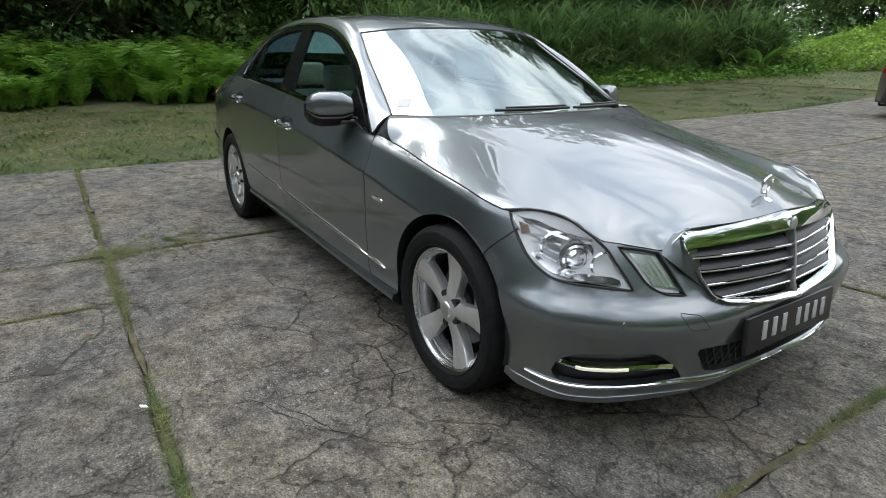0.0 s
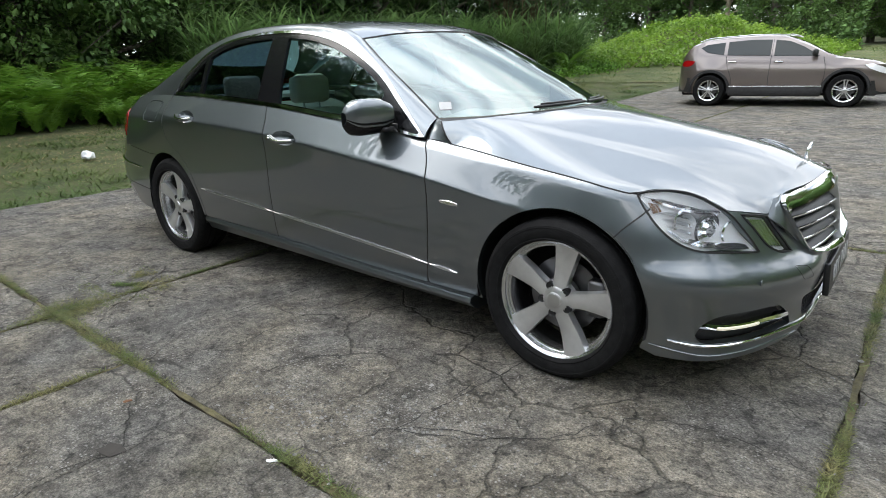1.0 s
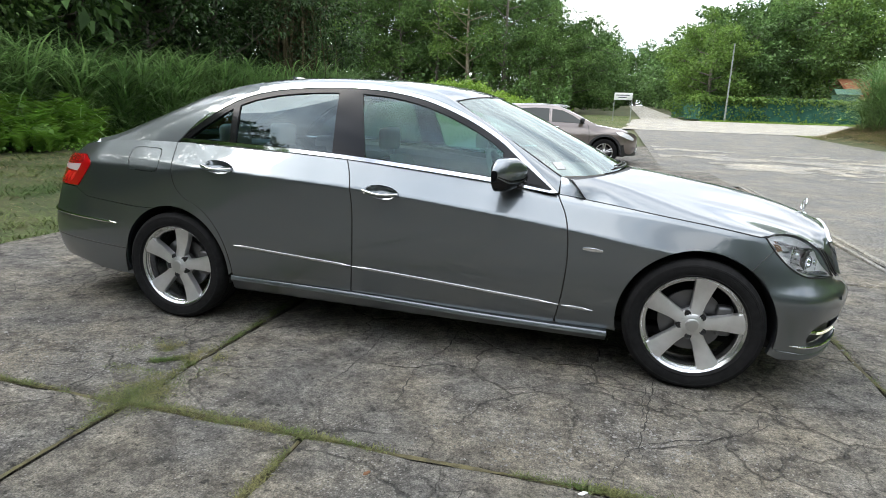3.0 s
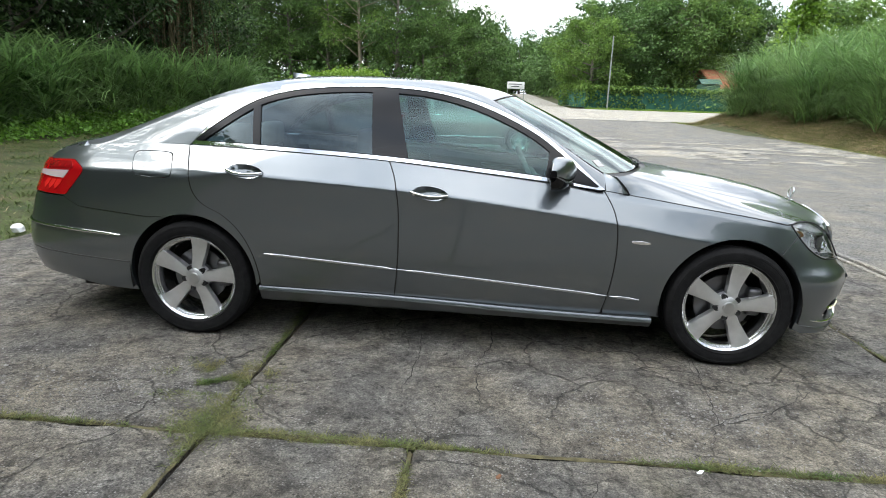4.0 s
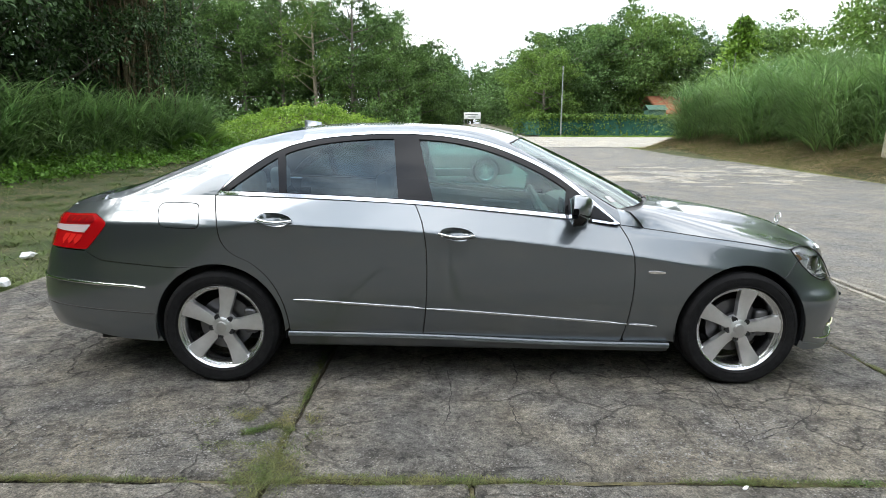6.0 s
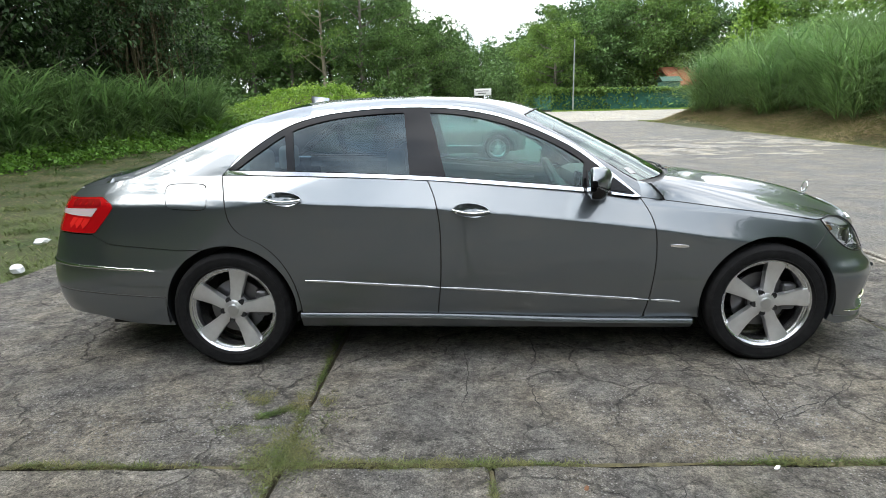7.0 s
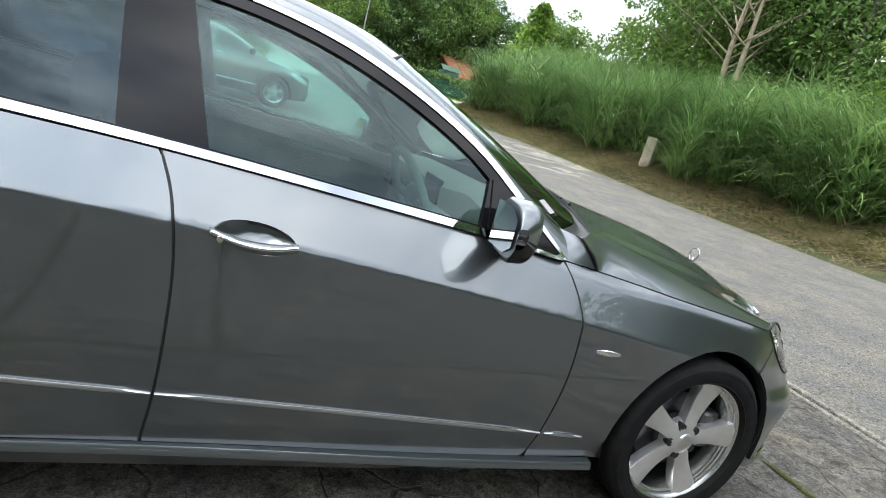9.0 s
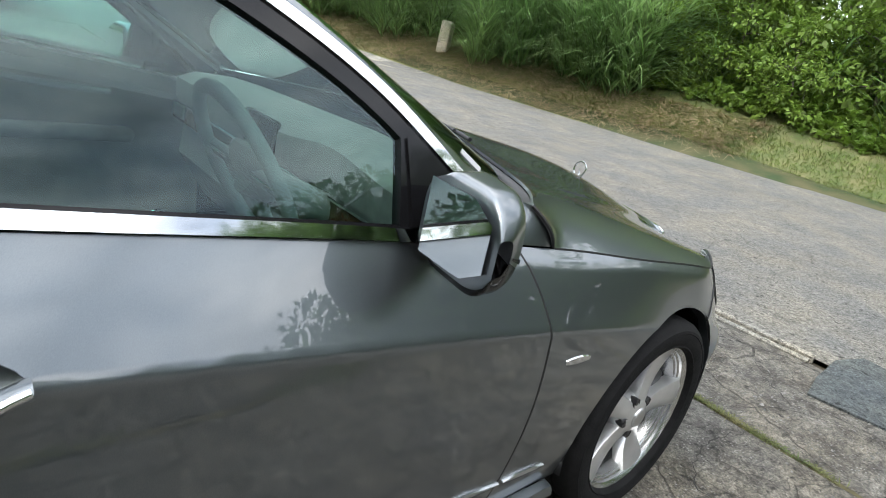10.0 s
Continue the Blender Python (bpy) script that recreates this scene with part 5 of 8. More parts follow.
# wheels
def build_wheel(owner, m, name="wheel", R=RAD, rim=0.238, spokes=5, lean=79.0, wide=(0.060, 0.064, 0.106), face=ALLOY, twin=False):
    w = new(name)
    w.parent = owner
    w.matrix_local = m
    k = R / 0.322
    tyre = [(0.236, 0.090), (0.246, 0.108), (0.272, 0.117), (0.298, 0.113), (0.313, 0.103), (0.320, 0.090), (0.322, 0.070)]
    for y in (0.045, 0.0, -0.045):
        tyre += [(0.322, y + 0.012), (0.316, y + 0.009), (0.316, y + 0.003), (0.322, y)]
    tyre += [(0.322, -0.070), (0.320, -0.090), (0.313, -0.103), (0.302, -0.111), (0.300, -0.114), (0.292, -0.116), (0.290, -0.1145), (0.272, -0.117), (0.252, -0.110), (0.248, -0.112), (0.243, -0.106), (0.236, -0.090)]
    part("tyre", lathe([(r * k if r > 0.25 else rim + (r - 0.238), y) for r, y in tyre], 72), RUBBER, w, "black rubber tyre")
    q = rim - 0.238
    part("rim", lathe([(0.236 + q, 0.09), (0.215 + q, 0.07), (0.205 + q, 0.02), (0.205 + q, -0.04), (0.211 + q, -0.055), (0.2125 + q, -0.066), (0.219 + q, -0.068), (0.2195 + q, -0.074), (0.226 + q, -0.077), (0.227 + q, -0.085), (0.235 + q, -0.093), (0.2405 + q, -0.096), (0.241 + q, -0.09)], 72), LIP, w, "bright stepped rim")
    part("brake_disc", join_bm(lathe([(0.06, -0.005), (0.150, -0.005), (0.150, 0.015), (0.06, 0.015)], 48), lathe([(0.0, -0.045), (0.075, -0.045), (0.08, -0.02)], 32)), DISC, w, "steel brake disc")
    cal = box((0.075, 0.06, 0.15), (0.145, -0.015, 0.02), 0.018)
    part("brake_caliper", cal, DISC, w)
    step = 360 / spokes
    for i in range(spokes):
        a = radians(lean + i * step)
        d, s = Vector((math.cos(a), 0, math.sin(a))), Vector((-math.sin(a), 0, math.cos(a)))
        for off in ((-1, 1) if twin else (0,)):
            rings = []
            for t in np.linspace(0, 1, 9):
                r = 0.030 + (rim - 0.009 - 0.030) * t
                half = np.interp(t, (0, 0.35, 1), wide) / 2
                y = -0.083 + 0.012 * math.sin(math.pi * t) - 0.004 * t
                c = d * r + s * off * (0.010 + 0.022 * t)
                rings.append([tuple(c + s * x + Vector((0, yy, 0))) for x, yy in ((-half * 0.95, y + 0.040), (-half, y + 0.012), (-half * 0.93, y + 0.002), (-half * 0.5, y - 0.0015), (half * 0.5, y - 0.0015), (half * 0.93, y + 0.002), (half, y + 0.012), (half * 0.95, y + 0.040))])
            part("spoke", loft(rings, closed_ring=True, caps=True), face, w)
    hub = lathe([(0.0, -0.094), (0.026, -0.094), (0.030, -0.092), (0.032, -0.088), (0.046, -0.084), (0.058, -0.079), (0.072, -0.066), (0.076, -0.050), (0.076, -0.02)], 40)
    part("hub", hub, face, w)
    part("centre_cap", lathe([(0.0, -0.0965), (0.022, -0.0965), (0.027, -0.095), (0.0275, -0.091)], 32), SATIN, w, "satin centre cap")
    for i in range(5):
        a = radians(lean + 36 + i * 72)
        c = (0.058 * math.cos(a), 0, 0.058 * math.sin(a))
        part("wheel_bolt", lathe([(0.0, -0.0835), (0.007, -0.0835), (0.0075, -0.0805), (0.0125, -0.0815), (0.0155, -0.0835), (0.0155, -0.06)], 14, centre=c), BLACK, w, "dark recessed wheel bolt")
    return w


for sx in (1, -1):
    build_wheel(car, pose(sx * AX, -0.793, RAD - 0.004))
    build_wheel(car, pose(sx * AX, 0.793, RAD - 0.004, 0, 0, 180))

# lamps
SILVER = base_material("lamp_reflector", (0.94, 0.95, 0.96), 0.18, 1.0)
AMBER = base_material("amber_marker", (0.14, 0.075, 0.035), 0.2)
SMOKE = base_material("lamp_housing", (0.90, 0.91, 0.92), 0.22, 0.0)
for flip in (False, True):
    sg = -1 if flip else 1
    lamp = part("headlight", skin("headlight", HEAD, shell, LENS, step=0.03, rim=0, off=-0.001, flip=flip), LENS, car, "clear headlight lens")
    lamp.visible_shadow = False
    part("housing", skin("housing", HEAD, lambda u, z, off=0: shell(u, z, -0.010 - 0.045 * max(0.0, 1 - ((u - 0.88) / 0.22) ** 2 - ((z - 0.655 - 0.3 * (u - 0.88)) / 0.085) ** 2)), SMOKE, step=0.03, rim=0, flip=flip), SMOKE, lamp)
    ribs = spline([(1.118, 0.742), (1.045, 0.724), (0.965, 0.706), (0.880, 0.694), (0.800, 0.690)], 0.02)
    part("brow", loft([[shell(u, z - 0.012, -0.045) * (1, sg, 1), shell(u, z - 0.005, -0.016) * (1, sg, 1), shell(u, z + 0.004, -0.010) * (1, sg, 1), shell(u, z + 0.012, -0.022) * (1, sg, 1)] for u, z in ribs]), SILVER, lamp, "silver reflector brow")
    for nm, u, z, r, mt in (("projector_ring", 0.868, 0.640, 0.050, DISC), ("projector", 0.868, 0.640, 0.036, SILVER), ("side_reflector", 0.965, 0.664, 0.044, SILVER), ("inner_reflector", 0.765, 0.625, 0.036, SILVER)):
        c, q = shell(u, z, -0.055 if nm != "projector" else -0.045), shell(u, z, 0.0)
        ax = (Vector(q) - Vector(c)).normalized() * 0.6 + Vector((0.6, 0, 0))
        turn = ax.normalized().to_track_quat("Z", "Y").to_matrix().to_4x4()
        bowl = [(r * 1.15, 0.020), (r, 0.024), (r * 0.92, 0.014), (r * 0.7, 0.002), (r * 0.35, -0.004), (0.0, -0.006)]
        dome = [(r * 1.2, 0.016), (r, 0.020), (r * 0.9, 0.012), (r * 0.85, 0.022), (r * 0.6, 0.031), (0.0, 0.036)]
        bm = lathe(dome if nm == "projector" else bowl, 28, axis="z")
        bm.transform(Matrix.Translation(c) @ turn)
        if flip:
            bm.transform(Matrix.Diagonal((1, -1, 1, 1)))
            bmesh.ops.reverse_faces(bm, faces=bm.faces[:])
        part(nm, bm, mt, lamp, "round chrome projector" if nm == "projector" else "")
    for k in range(4):
        pl = [(1.06 - 0.018 * k, 0.690 - 0.020 * k), (1.00 - 0.006 * k, 0.680 - 0.022 * k), (0.93, 0.668 - 0.024 * k)]
        part("reflector_step", loft([[shell(u, z, -0.045) * (1, sg, 1), shell(u, z + 0.004, -0.020) * (1, sg, 1), shell(u, z + 0.012, -0.042) * (1, sg, 1)] for u, z in spline(pl, 0.02)]), SILVER, lamp)
    part("side_marker", skin("side_marker", np.array([(1.098, 0.728), (1.062, 0.722), (1.045, 0.700), (1.075, 0.692)]), lambda u, z, off=0: shell(u, z, -0.010), AMBER, step=0.03, rim=0, flip=flip), AMBER, lamp, "brown marker lens")
    part("lower_sill", loft([[shell(u, z, -0.008) * (1, sg, 1), shell(u, z + 0.014, -0.030) * (1, sg, 1)] for u, z in spline([(1.02, 0.640), (0.95, 0.602), (0.86, 0.588), (0.70, 0.575)], 0.02)]), SILVER, lamp)
    lamp2 = part("indicator", skin("indicator", HEAD2, shell, LENS, step=0.03, rim=0, off=-0.001, flip=flip), LENS, car, "clear inner headlight lens")
    lamp2.visible_shadow = False
    part("housing", skin("housing", HEAD2, lambda u, z, off=0: shell(u, z, -0.022), SMOKE, step=0.03, rim=0, flip=flip), SMOKE, lamp2)
    for k in range(5):
        f = (k + 0.6) / 5.4
        lo, hi = np.array((0.485 + 0.100 * f, 0.541 + 0.016 * f)), np.array((0.552 + 0.135 * f, 0.652 + 0.020 * f))
        part("reflector_flute", loft([[shell(u + e, z, o) * (1, sg, 1) for e, o in ((-0.012, -0.024), (-0.004, -0.012), (0.004, -0.013), (0.012, -0.024))] for u, z in (lo + (hi - lo) * t for t in np.linspace(0.08, 0.94, 8))]), SILVER, lamp2)
    for nm, lp in (("headlight_seal", HEAD), ("indicator_seal", HEAD2)):
        part(nm, tube([shell(u, z, 0.0) * (1, sg, 1) for u, z in lp], 0.0042, 5, closed=True), SEAL, car)
    part("nose_inner_panel", skin("nose_inner_panel", np.array([(0.462, 0.520), (0.80, 0.535), (1.08, 0.57), (1.20, 0.62), (1.20, 0.740)] + [(u, float(nose_z(u)) - 0.0025) for u in np.linspace(1.14, 0.52, 32)] + [(0.462, 0.655)]), lambda u, z, off=0: shell(u, z, -0.014), PAINT, [HEAD, HEAD2], step=0.04, rim=0, flip=flip), PAINT, car)
    lean = lambda u, z, off=0: shell(u, z, -0.006 + 0.046 * min(max((z - 0.52) / 0.18, 0), 1) * min(max((0.555 - u) / 0.07, 0), 1))
    part("grille_surround", skin("grille_surround", np.array([(0.40, 0.55), (0.47, 0.60), (0.545, 0.655), (0.535, 0.672), (0.50, 0.715), (0.45, 0.725), (0.42, 0.70)]), lean, PAINT, step=0.02, rim=0.01, flip=flip), PAINT, car)
    part("bumper_seam", tube([shell(at_x(x), z, 0.0006) * (1, sg, 1) for x, z in spline([(1.766, 0.711), (1.73, 0.678), (1.697, 0.649), (1.658, 0.606)], 0.02)], 0.0028, 5), SEAL, car)
    # tail lamp: red, with a pale band
    tail = part("tail_light", skin("tail_light", TAIL, shell, RED_LENS, step=0.03, rim=0.02, off=0.004, flip=flip), RED_LENS, car, "red tail light with a clear band")
    band_l = cornered([(5.012, 0.880), (5.15, 0.872), (5.40, 0.862), (LONG - 0.40, 0.858)], [(LONG - 0.40, 0.858), (LONG - 0.40, 0.836)], [(LONG - 0.40, 0.836), (5.40, 0.836), (5.15, 0.833), (5.062, 0.834)], [(5.062, 0.834), (5.012, 0.880)])
    part("clear_band", skin("clear_band", band_l, shell, CLEAR_LENS, step=0.03, rim=0.003, off=0.007, flip=flip), CLEAR_LENS, tail, "pale reversing-lamp band")
    top_l = cornered([(5.26, 0.918), (5.14, 0.922), (5.02, 0.928)], [(5.02, 0.928), (4.985, 0.902), (5.010, 0.889)], [(5.010, 0.889), (5.15, 0.881), (5.26, 0.876)], [(5.26, 0.876), (5.26, 0.918)])
    part("upper_lens", skin("upper_lens", top_l, shell, DEEP_RED, step=0.03, rim=0.002, off=0.0065, flip=flip), DEEP_RED, tail, "darker red upper lens")
    for k in range(3):
        u0 = 5.10 + 0.055 * k
        chev = np.array([(u0 - 0.030, 0.822), (u0 + 0.018, 0.822), (u0 + 0.046, 0.790), (u0 + 0.030, 0.765), (u0 - 0.004, 0.790)])
        part("light_bar", skin("light_bar", chev, shell, BRIGHT_RED, step=0.03, rim=0.003, off=0.0075, flip=flip), BRIGHT_RED, tail, "bright red light segment")
    # fog slot: dark back, chrome blade, lit strip
    part("fog_recess", skin("fog_recess", FOG, lambda u, z, off=0: shell(u, z, -0.035), BLACK, step=0.03, rim=0, flip=flip), BLACK, car)
    blade = spline([(0.884, 0.318), (0.804, 0.314), (0.718, 0.314), (0.631, 0.318), (0.520, 0.320)], 0.02)
    bend = lambda u: -0.012 - 0.018 * max(0.0, (u - 0.80) / 0.08) + 0.006 * max(0.0, (0.62 - u) / 0.1)
    fog = part("daytime_light", loft([[shell(u, z + d, bend(u) + o) * (1, sg, 1) for d, o in ((-0.011, -0.012), (-0.012, 0.008), (-0.002, 0.013), (0.009, 0.008), (0.011, -0.012))] for u, z in blade], caps=True), CHROME, car, "chrome daytime light blade")
    part("led_strip", loft([[shell(u, z + d, bend(u) + o) * (1, sg, 1) for d, o in ((-0.0115, 0.006), (-0.010, 0.0125), (-0.002, 0.0155), (0.003, 0.013))] for u, z in blade if 0.650 < u < 0.835], caps=True), LED, fog, "lit pale yellow strip")
    part("sensor", lathe([(0, 0.002), (0.009, 0.002), (0.0105, 0)], 14, axis="x", centre=tuple(shell(0.70, 0.475, 0.001) * (1, sg, 1))), PAINT, car)
    part("tow_cover", tube([shell(u, z, -0.001) * (1, sg, 1) for u, z in EYE], 0.0016, 4, closed=True), SEAL, car) if not flip else None


for sg in (1, -1):
    part("valance_seam", tube([shell(u, z, 0.0008) * (1, sg, 1) for u, z in [(at_x(x), 0.395 + 0.10 * (-1.83 - x) / 0.6 * 0.3) for x in np.linspace(-1.80, -2.42, 16)] + [(u, 0.425) for u in np.linspace(at_x(-2.45), LONG, 10)]], 0.003, 5), SEAL, car)


# grille, mouth, plate
LOUVRE = base_material("dark_louvre", (0.035, 0.035, 0.038), 0.4, 0.3)
grille = thing("grille", "", "")
grille.parent = car
frame_loop = whole(GRILLE)
rings = []
for u, z in frame_loop:
    inn = np.array((u * 0.962, 0.492 + (z - 0.474) * 0.745 + 0.0))
    rings.append([nosed(u, z, -0.004), nosed(u, z, 0.012), nosed(*(np.array((u, z)) * 0.7 + inn * 0.3), 0.014), nosed(*inn, 0.006), nosed(*inn, -0.02)])
rings.append(rings[0])
part("grille_frame", loft(rings), CHROME, grille, "chrome grille frame")
part("grille_back", skin("grille_back", frame_loop * (0.98, 0.98) + (0, 0.008), lambda u, z, off=0: nosed(u, z, -0.035), BLACK, step=0.05, rim=0), BLACK, grille)
part("grille_rib", loft([[nosed(-0.007, z, -0.02), nosed(-0.006, z, 0.010), nosed(0.006, z, 0.010), nosed(0.007, z, -0.02)] for z in np.linspace(0.492, 0.700, 8)]), SATIN, grille)
for k, z in enumerate((0.528, 0.568, 0.610, 0.652)):
    reach = float(np.interp(z, (0.50, 0.53, 0.56, 0.655, 0.70), (0.345, 0.372, 0.392, 0.447, 0.46)))
    for sg in (1, -1):
        us = np.linspace(0.010, reach, 14) * sg
        slat = part("grille_slat", loft([[nosed(u, z - 0.006, -0.03), nosed(u, z - 0.008, -0.002), nosed(u, z + 0.008, -0.010), nosed(u, z + 0.022, -0.03)] for u in us]), LOUVRE, grille, "grey slat edged with chrome")
        part("slat_edge", tube([nosed(u, z - 0.006, 0.000) for u in us], 0.0045, 6), CHROME, slat)
part("lower_grille", skin("lower_grille", whole(MOUTH), lambda u, z, off=0: shell(u, z, -0.03), UNDER, step=0.05, rim=0), UNDER, car)
for i in range(-12, 13):
    u = i * 0.034
    if abs(u) < 0.38:
        part("mesh_bar", tube([shell(u - 0.03, 0.262, -0.012), shell(u + 0.03, 0.366, -0.012)], 0.0028, 4), BLACK, car)
        part("mesh_bar", tube([shell(u + 0.03, 0.262, -0.014), shell(u - 0.03, 0.366, -0.014)], 0.0028, 4), BLACK, car)
tilt_p = Matrix.Rotation(radians(-4), 3, "Y")
plate = part("number_plate", box((0.022, 0.55, 0.128), (2.243, 0, 0.389), 0.006, tilt_p), PLATE, car, "black plate with white bars")
for i, y in enumerate((-0.175, -0.115, -0.055, 0.035, 0.09, 0.145, 0.20)):
    part("plate_bar", box((0.004, 0.026, 0.066), (2.2550, y, 0.393), 0.0015, tilt_p), PALE, plate, "white bar")
part("plate_border", join_bm(*[box((0.004, w, h), (2.2545, y, z), 0.001, tilt_p) for y, z, w, h in ((0, 0.338, 0.51, 0.003),)]), PALE, plate)

# star-shaped bonnet ornament stands as a plain ring on a foot
orn = part("bonnet_ornament", lathe([(0.0, 0.012), (0.010, 0.011), (0.020, 0.004), (0.024, 0.0)], 20, axis="z", centre=(2.085, 0, 0.772)), CHROME, car, "chrome ring ornament on a foot")
part("ring", tube([(2.082 + 0.008 * math.sin(a), 0.030 * math.cos(a), 0.826 + 0.032 * math.sin(a)) for a in np.linspace(0, 2 * math.pi, 28, endpoint=False)], 0.0038, 6, closed=True), CHROME, orn)
part("stem", tube([(2.085, 0, 0.780), (2.083, 0, 0.80), (2.0815, 0, 0.828)], 0.0035, 6), CHROME, orn)
part("nose_badge", lathe([(0, 0.006), (0.018, 0.005), (0.024, 0.0)], 20, axis="x", centre=tuple(nosed(0, 0.715, 0.010))), SATIN, car, "round satin badge")

# wing badges, handles, mirrors
for sg in (1, -1):
    bdg = [(x, 0.648 - 0.06 * (x - 0.90)) for x in np.linspace(0.902, 0.995, 8)]
    part("wing_badge", loft([[shell(at_x(x), z + d * (0.4 + 0.6 * math.sin(math.pi * (i + 0.5) / 8)), o) * (1, sg, 1) for d, o in ((-0.010, 0), (-0.008, 0.003), (0.008, 0.003), (0.010, 0))] for i, (x, z) in enumerate(bdg)], caps=True), CHROME, car, "small chrome side badge")
for (hx, hz), doors in zip(HANDLES, (front_doors, rear_doors)):
    for sg, door in zip((1, -1), doors):
        pocket = handle_pocket(hx, hz)
        part("handle_pocket", skin("handle_pocket", pocket, lambda u, z, off=0, hx=hx, hz=hz: shell(u, z, -0.002 - 0.045 * max(0.0, 1 - ((u - at_x(hx)) / 0.094) ** 2 - ((z - hz) / 0.037) ** 2)), PAINT, step=0.02, rim=0, flip=sg < 0), PAINT, door)
        rings = []
        for t in np.linspace(0, 1, 15):
            x = hx - 0.100 + 0.196 * t
            z = hz + 0.006 - 0.012 * t - 0.012 * math.sin(math.pi * t) ** 1.0
            lift = 0.012 + 0.024 * math.sin(math.pi * min(max(t, 0.04), 0.96)) ** 0.6
            h = 0.0125 * (0.45 + 0.55 * math.sin(math.pi * min(max(t, 0.06), 0.94)) ** 0.5)
            ring = [shell(at_x(x), z + h * b, lift - 0.009 + 0.009 * a) for a, b in ((-0.9, -0.9), (0.3, -1), (1.0, -0.5), (1.15, 0.1), (0.9, 0.7), (0.2, 1.0), (-0.9, 0.9))]
            rings.append([p * (1, sg, 1) for p in ring])
        hd = part("door_handle", loft(rings, closed_ring=True, caps=True), PAINT, door, "body-coloured pull handle with a chrome strip")
        strip = []
        for t in np.linspace(0.0, 1, 15):
            x = hx - 0.097 + 0.190 * t
            z = hz + 0.010 - 0.012 * t - 0.010 * math.sin(math.pi * t)
            lift = 0.014 + 0.027 * math.sin(math.pi * min(max(t, 0.04), 0.96)) ** 0.6
            strip.append(shell(at_x(x), z, lift) * (1, sg, 1))
        part("handle_strip", tube(strip, 0.0055, 8, flat=0.7), CHROME, hd, "chrome handle strip")
        if hx > -0.5:
            c = Vector(shell(at_x(hx - 0.078), hz + 0.0, 0.036) * (1, sg, 1))
            part("lock", lathe([(0, -0.003 * sg), (0.007, -0.003 * sg), (0.008, 0.004 * sg)], 14, centre=tuple(c)), CHROME, hd)


def mirror_housing(sg, a0, a1, grow=0.0):
    """Part of a lofted shell, drawn out sideways from its arm to its round outer end; a0, a1: the stretch of the section, in degrees."""
    rings = []
    for t in np.linspace(0, 1, 15):
        y = -0.848 - (0.180 + grow) * t
        end = math.sqrt(max(0.0, 1 - max(0, (t - 0.62) / 0.40) ** 2.4))
        start = min(1, 0.72 + t * 1.2)
        zc, hz_, x0, x1 = 0.984 - 0.006 * t, (0.078 + grow) * end * start, 0.474 - 0.016 * t, 0.474 - 0.016 * t + (0.030 + grow + 0.100 * max(0.0, 1 - t) ** 0.42)
        ring = []
        for a in np.radians(np.linspace(a0, a1, 26)):
            ca, sa = math.cos(a), math.sin(a)
            px = (x0 + x1) / 2 + (x1 - x0) / 2 * np.sign(ca) * abs(ca) ** (0.75 if ca > 0 else 0.25)
            pz = zc + hz_ * np.sign(sa) * abs(sa) ** 0.6 + (0.012 if sa < 0 else 0) * ca
            ring.append((px, sg * -y, pz))
        rings.append(ring)
    return loft(rings)


for sg in (-1, 1):
    mir = part("door_mirror", join_bm(mirror_housing(sg, -28, 205), mirror_housing(sg, 205, 215)), PAINT, car, "grey door mirror housing")
    part("mirror_bowl", mirror_housing(sg, 205, 332), TRIM, mir, "black lower mirror shell")
    part("indicator_band", mirror_housing(sg, -20, -13, 0.002), TRIM, mir, "thin black line round the housing")
    part("mirror_base", join_bm(box((0.060, 0.09, 0.020), (0.560, sg * 0.855, 0.925), 0.008), box((0.075, 0.016, 0.030), (0.565, sg * 0.826, 0.932), 0.006)), BLACK, mir, "black mirror foot")
    part("mirror_glass", loft([[(0.468 - 0.014 * t, sg * (0.862 + 0.150 * t), 0.984 + h * (0.060 if t < 0.7 else 0.060 * (1 - (t - 0.7) * 1.4)))for h in (-1, -0.5, 0, 0.5, 1)] for t in np.linspace(0, 1, 8)]), base_material("mirror_silver", (0.85, 0.87, 0.88), 0.01, 1.0), mir, "mirror glass")
    part("mirror_triangle", skin("mirror_triangle", np.array([(0.475, float(belt_z(0.475)) + 0.022), (0.685, float(belt_z(0.685)) + 0.022), (0.60, 0.99), (0.48, 1.075)]), pane, TRIM, step=0.04, rim=0.01, off=0.007, flip=sg > 0), TRIM, car)
part("antenna_fin", loft([[(-1.02 - 0.115 * t, s * w * (1 - t ** 3 * 0.7), 1.438 + z * (0.35 + 0.65 * t) - 0.016 * t) for s, w, z in ((-1, 0.028, 0.0), (-1, 0.016, 0.022), (-1, 0.004, 0.048), (1, 0.004, 0.048), (1, 0.016, 0.022), (1, 0.028, 0.0))] for t in np.linspace(0, 1, 8)], caps=True), PAINT, car, "roof aerial fin")

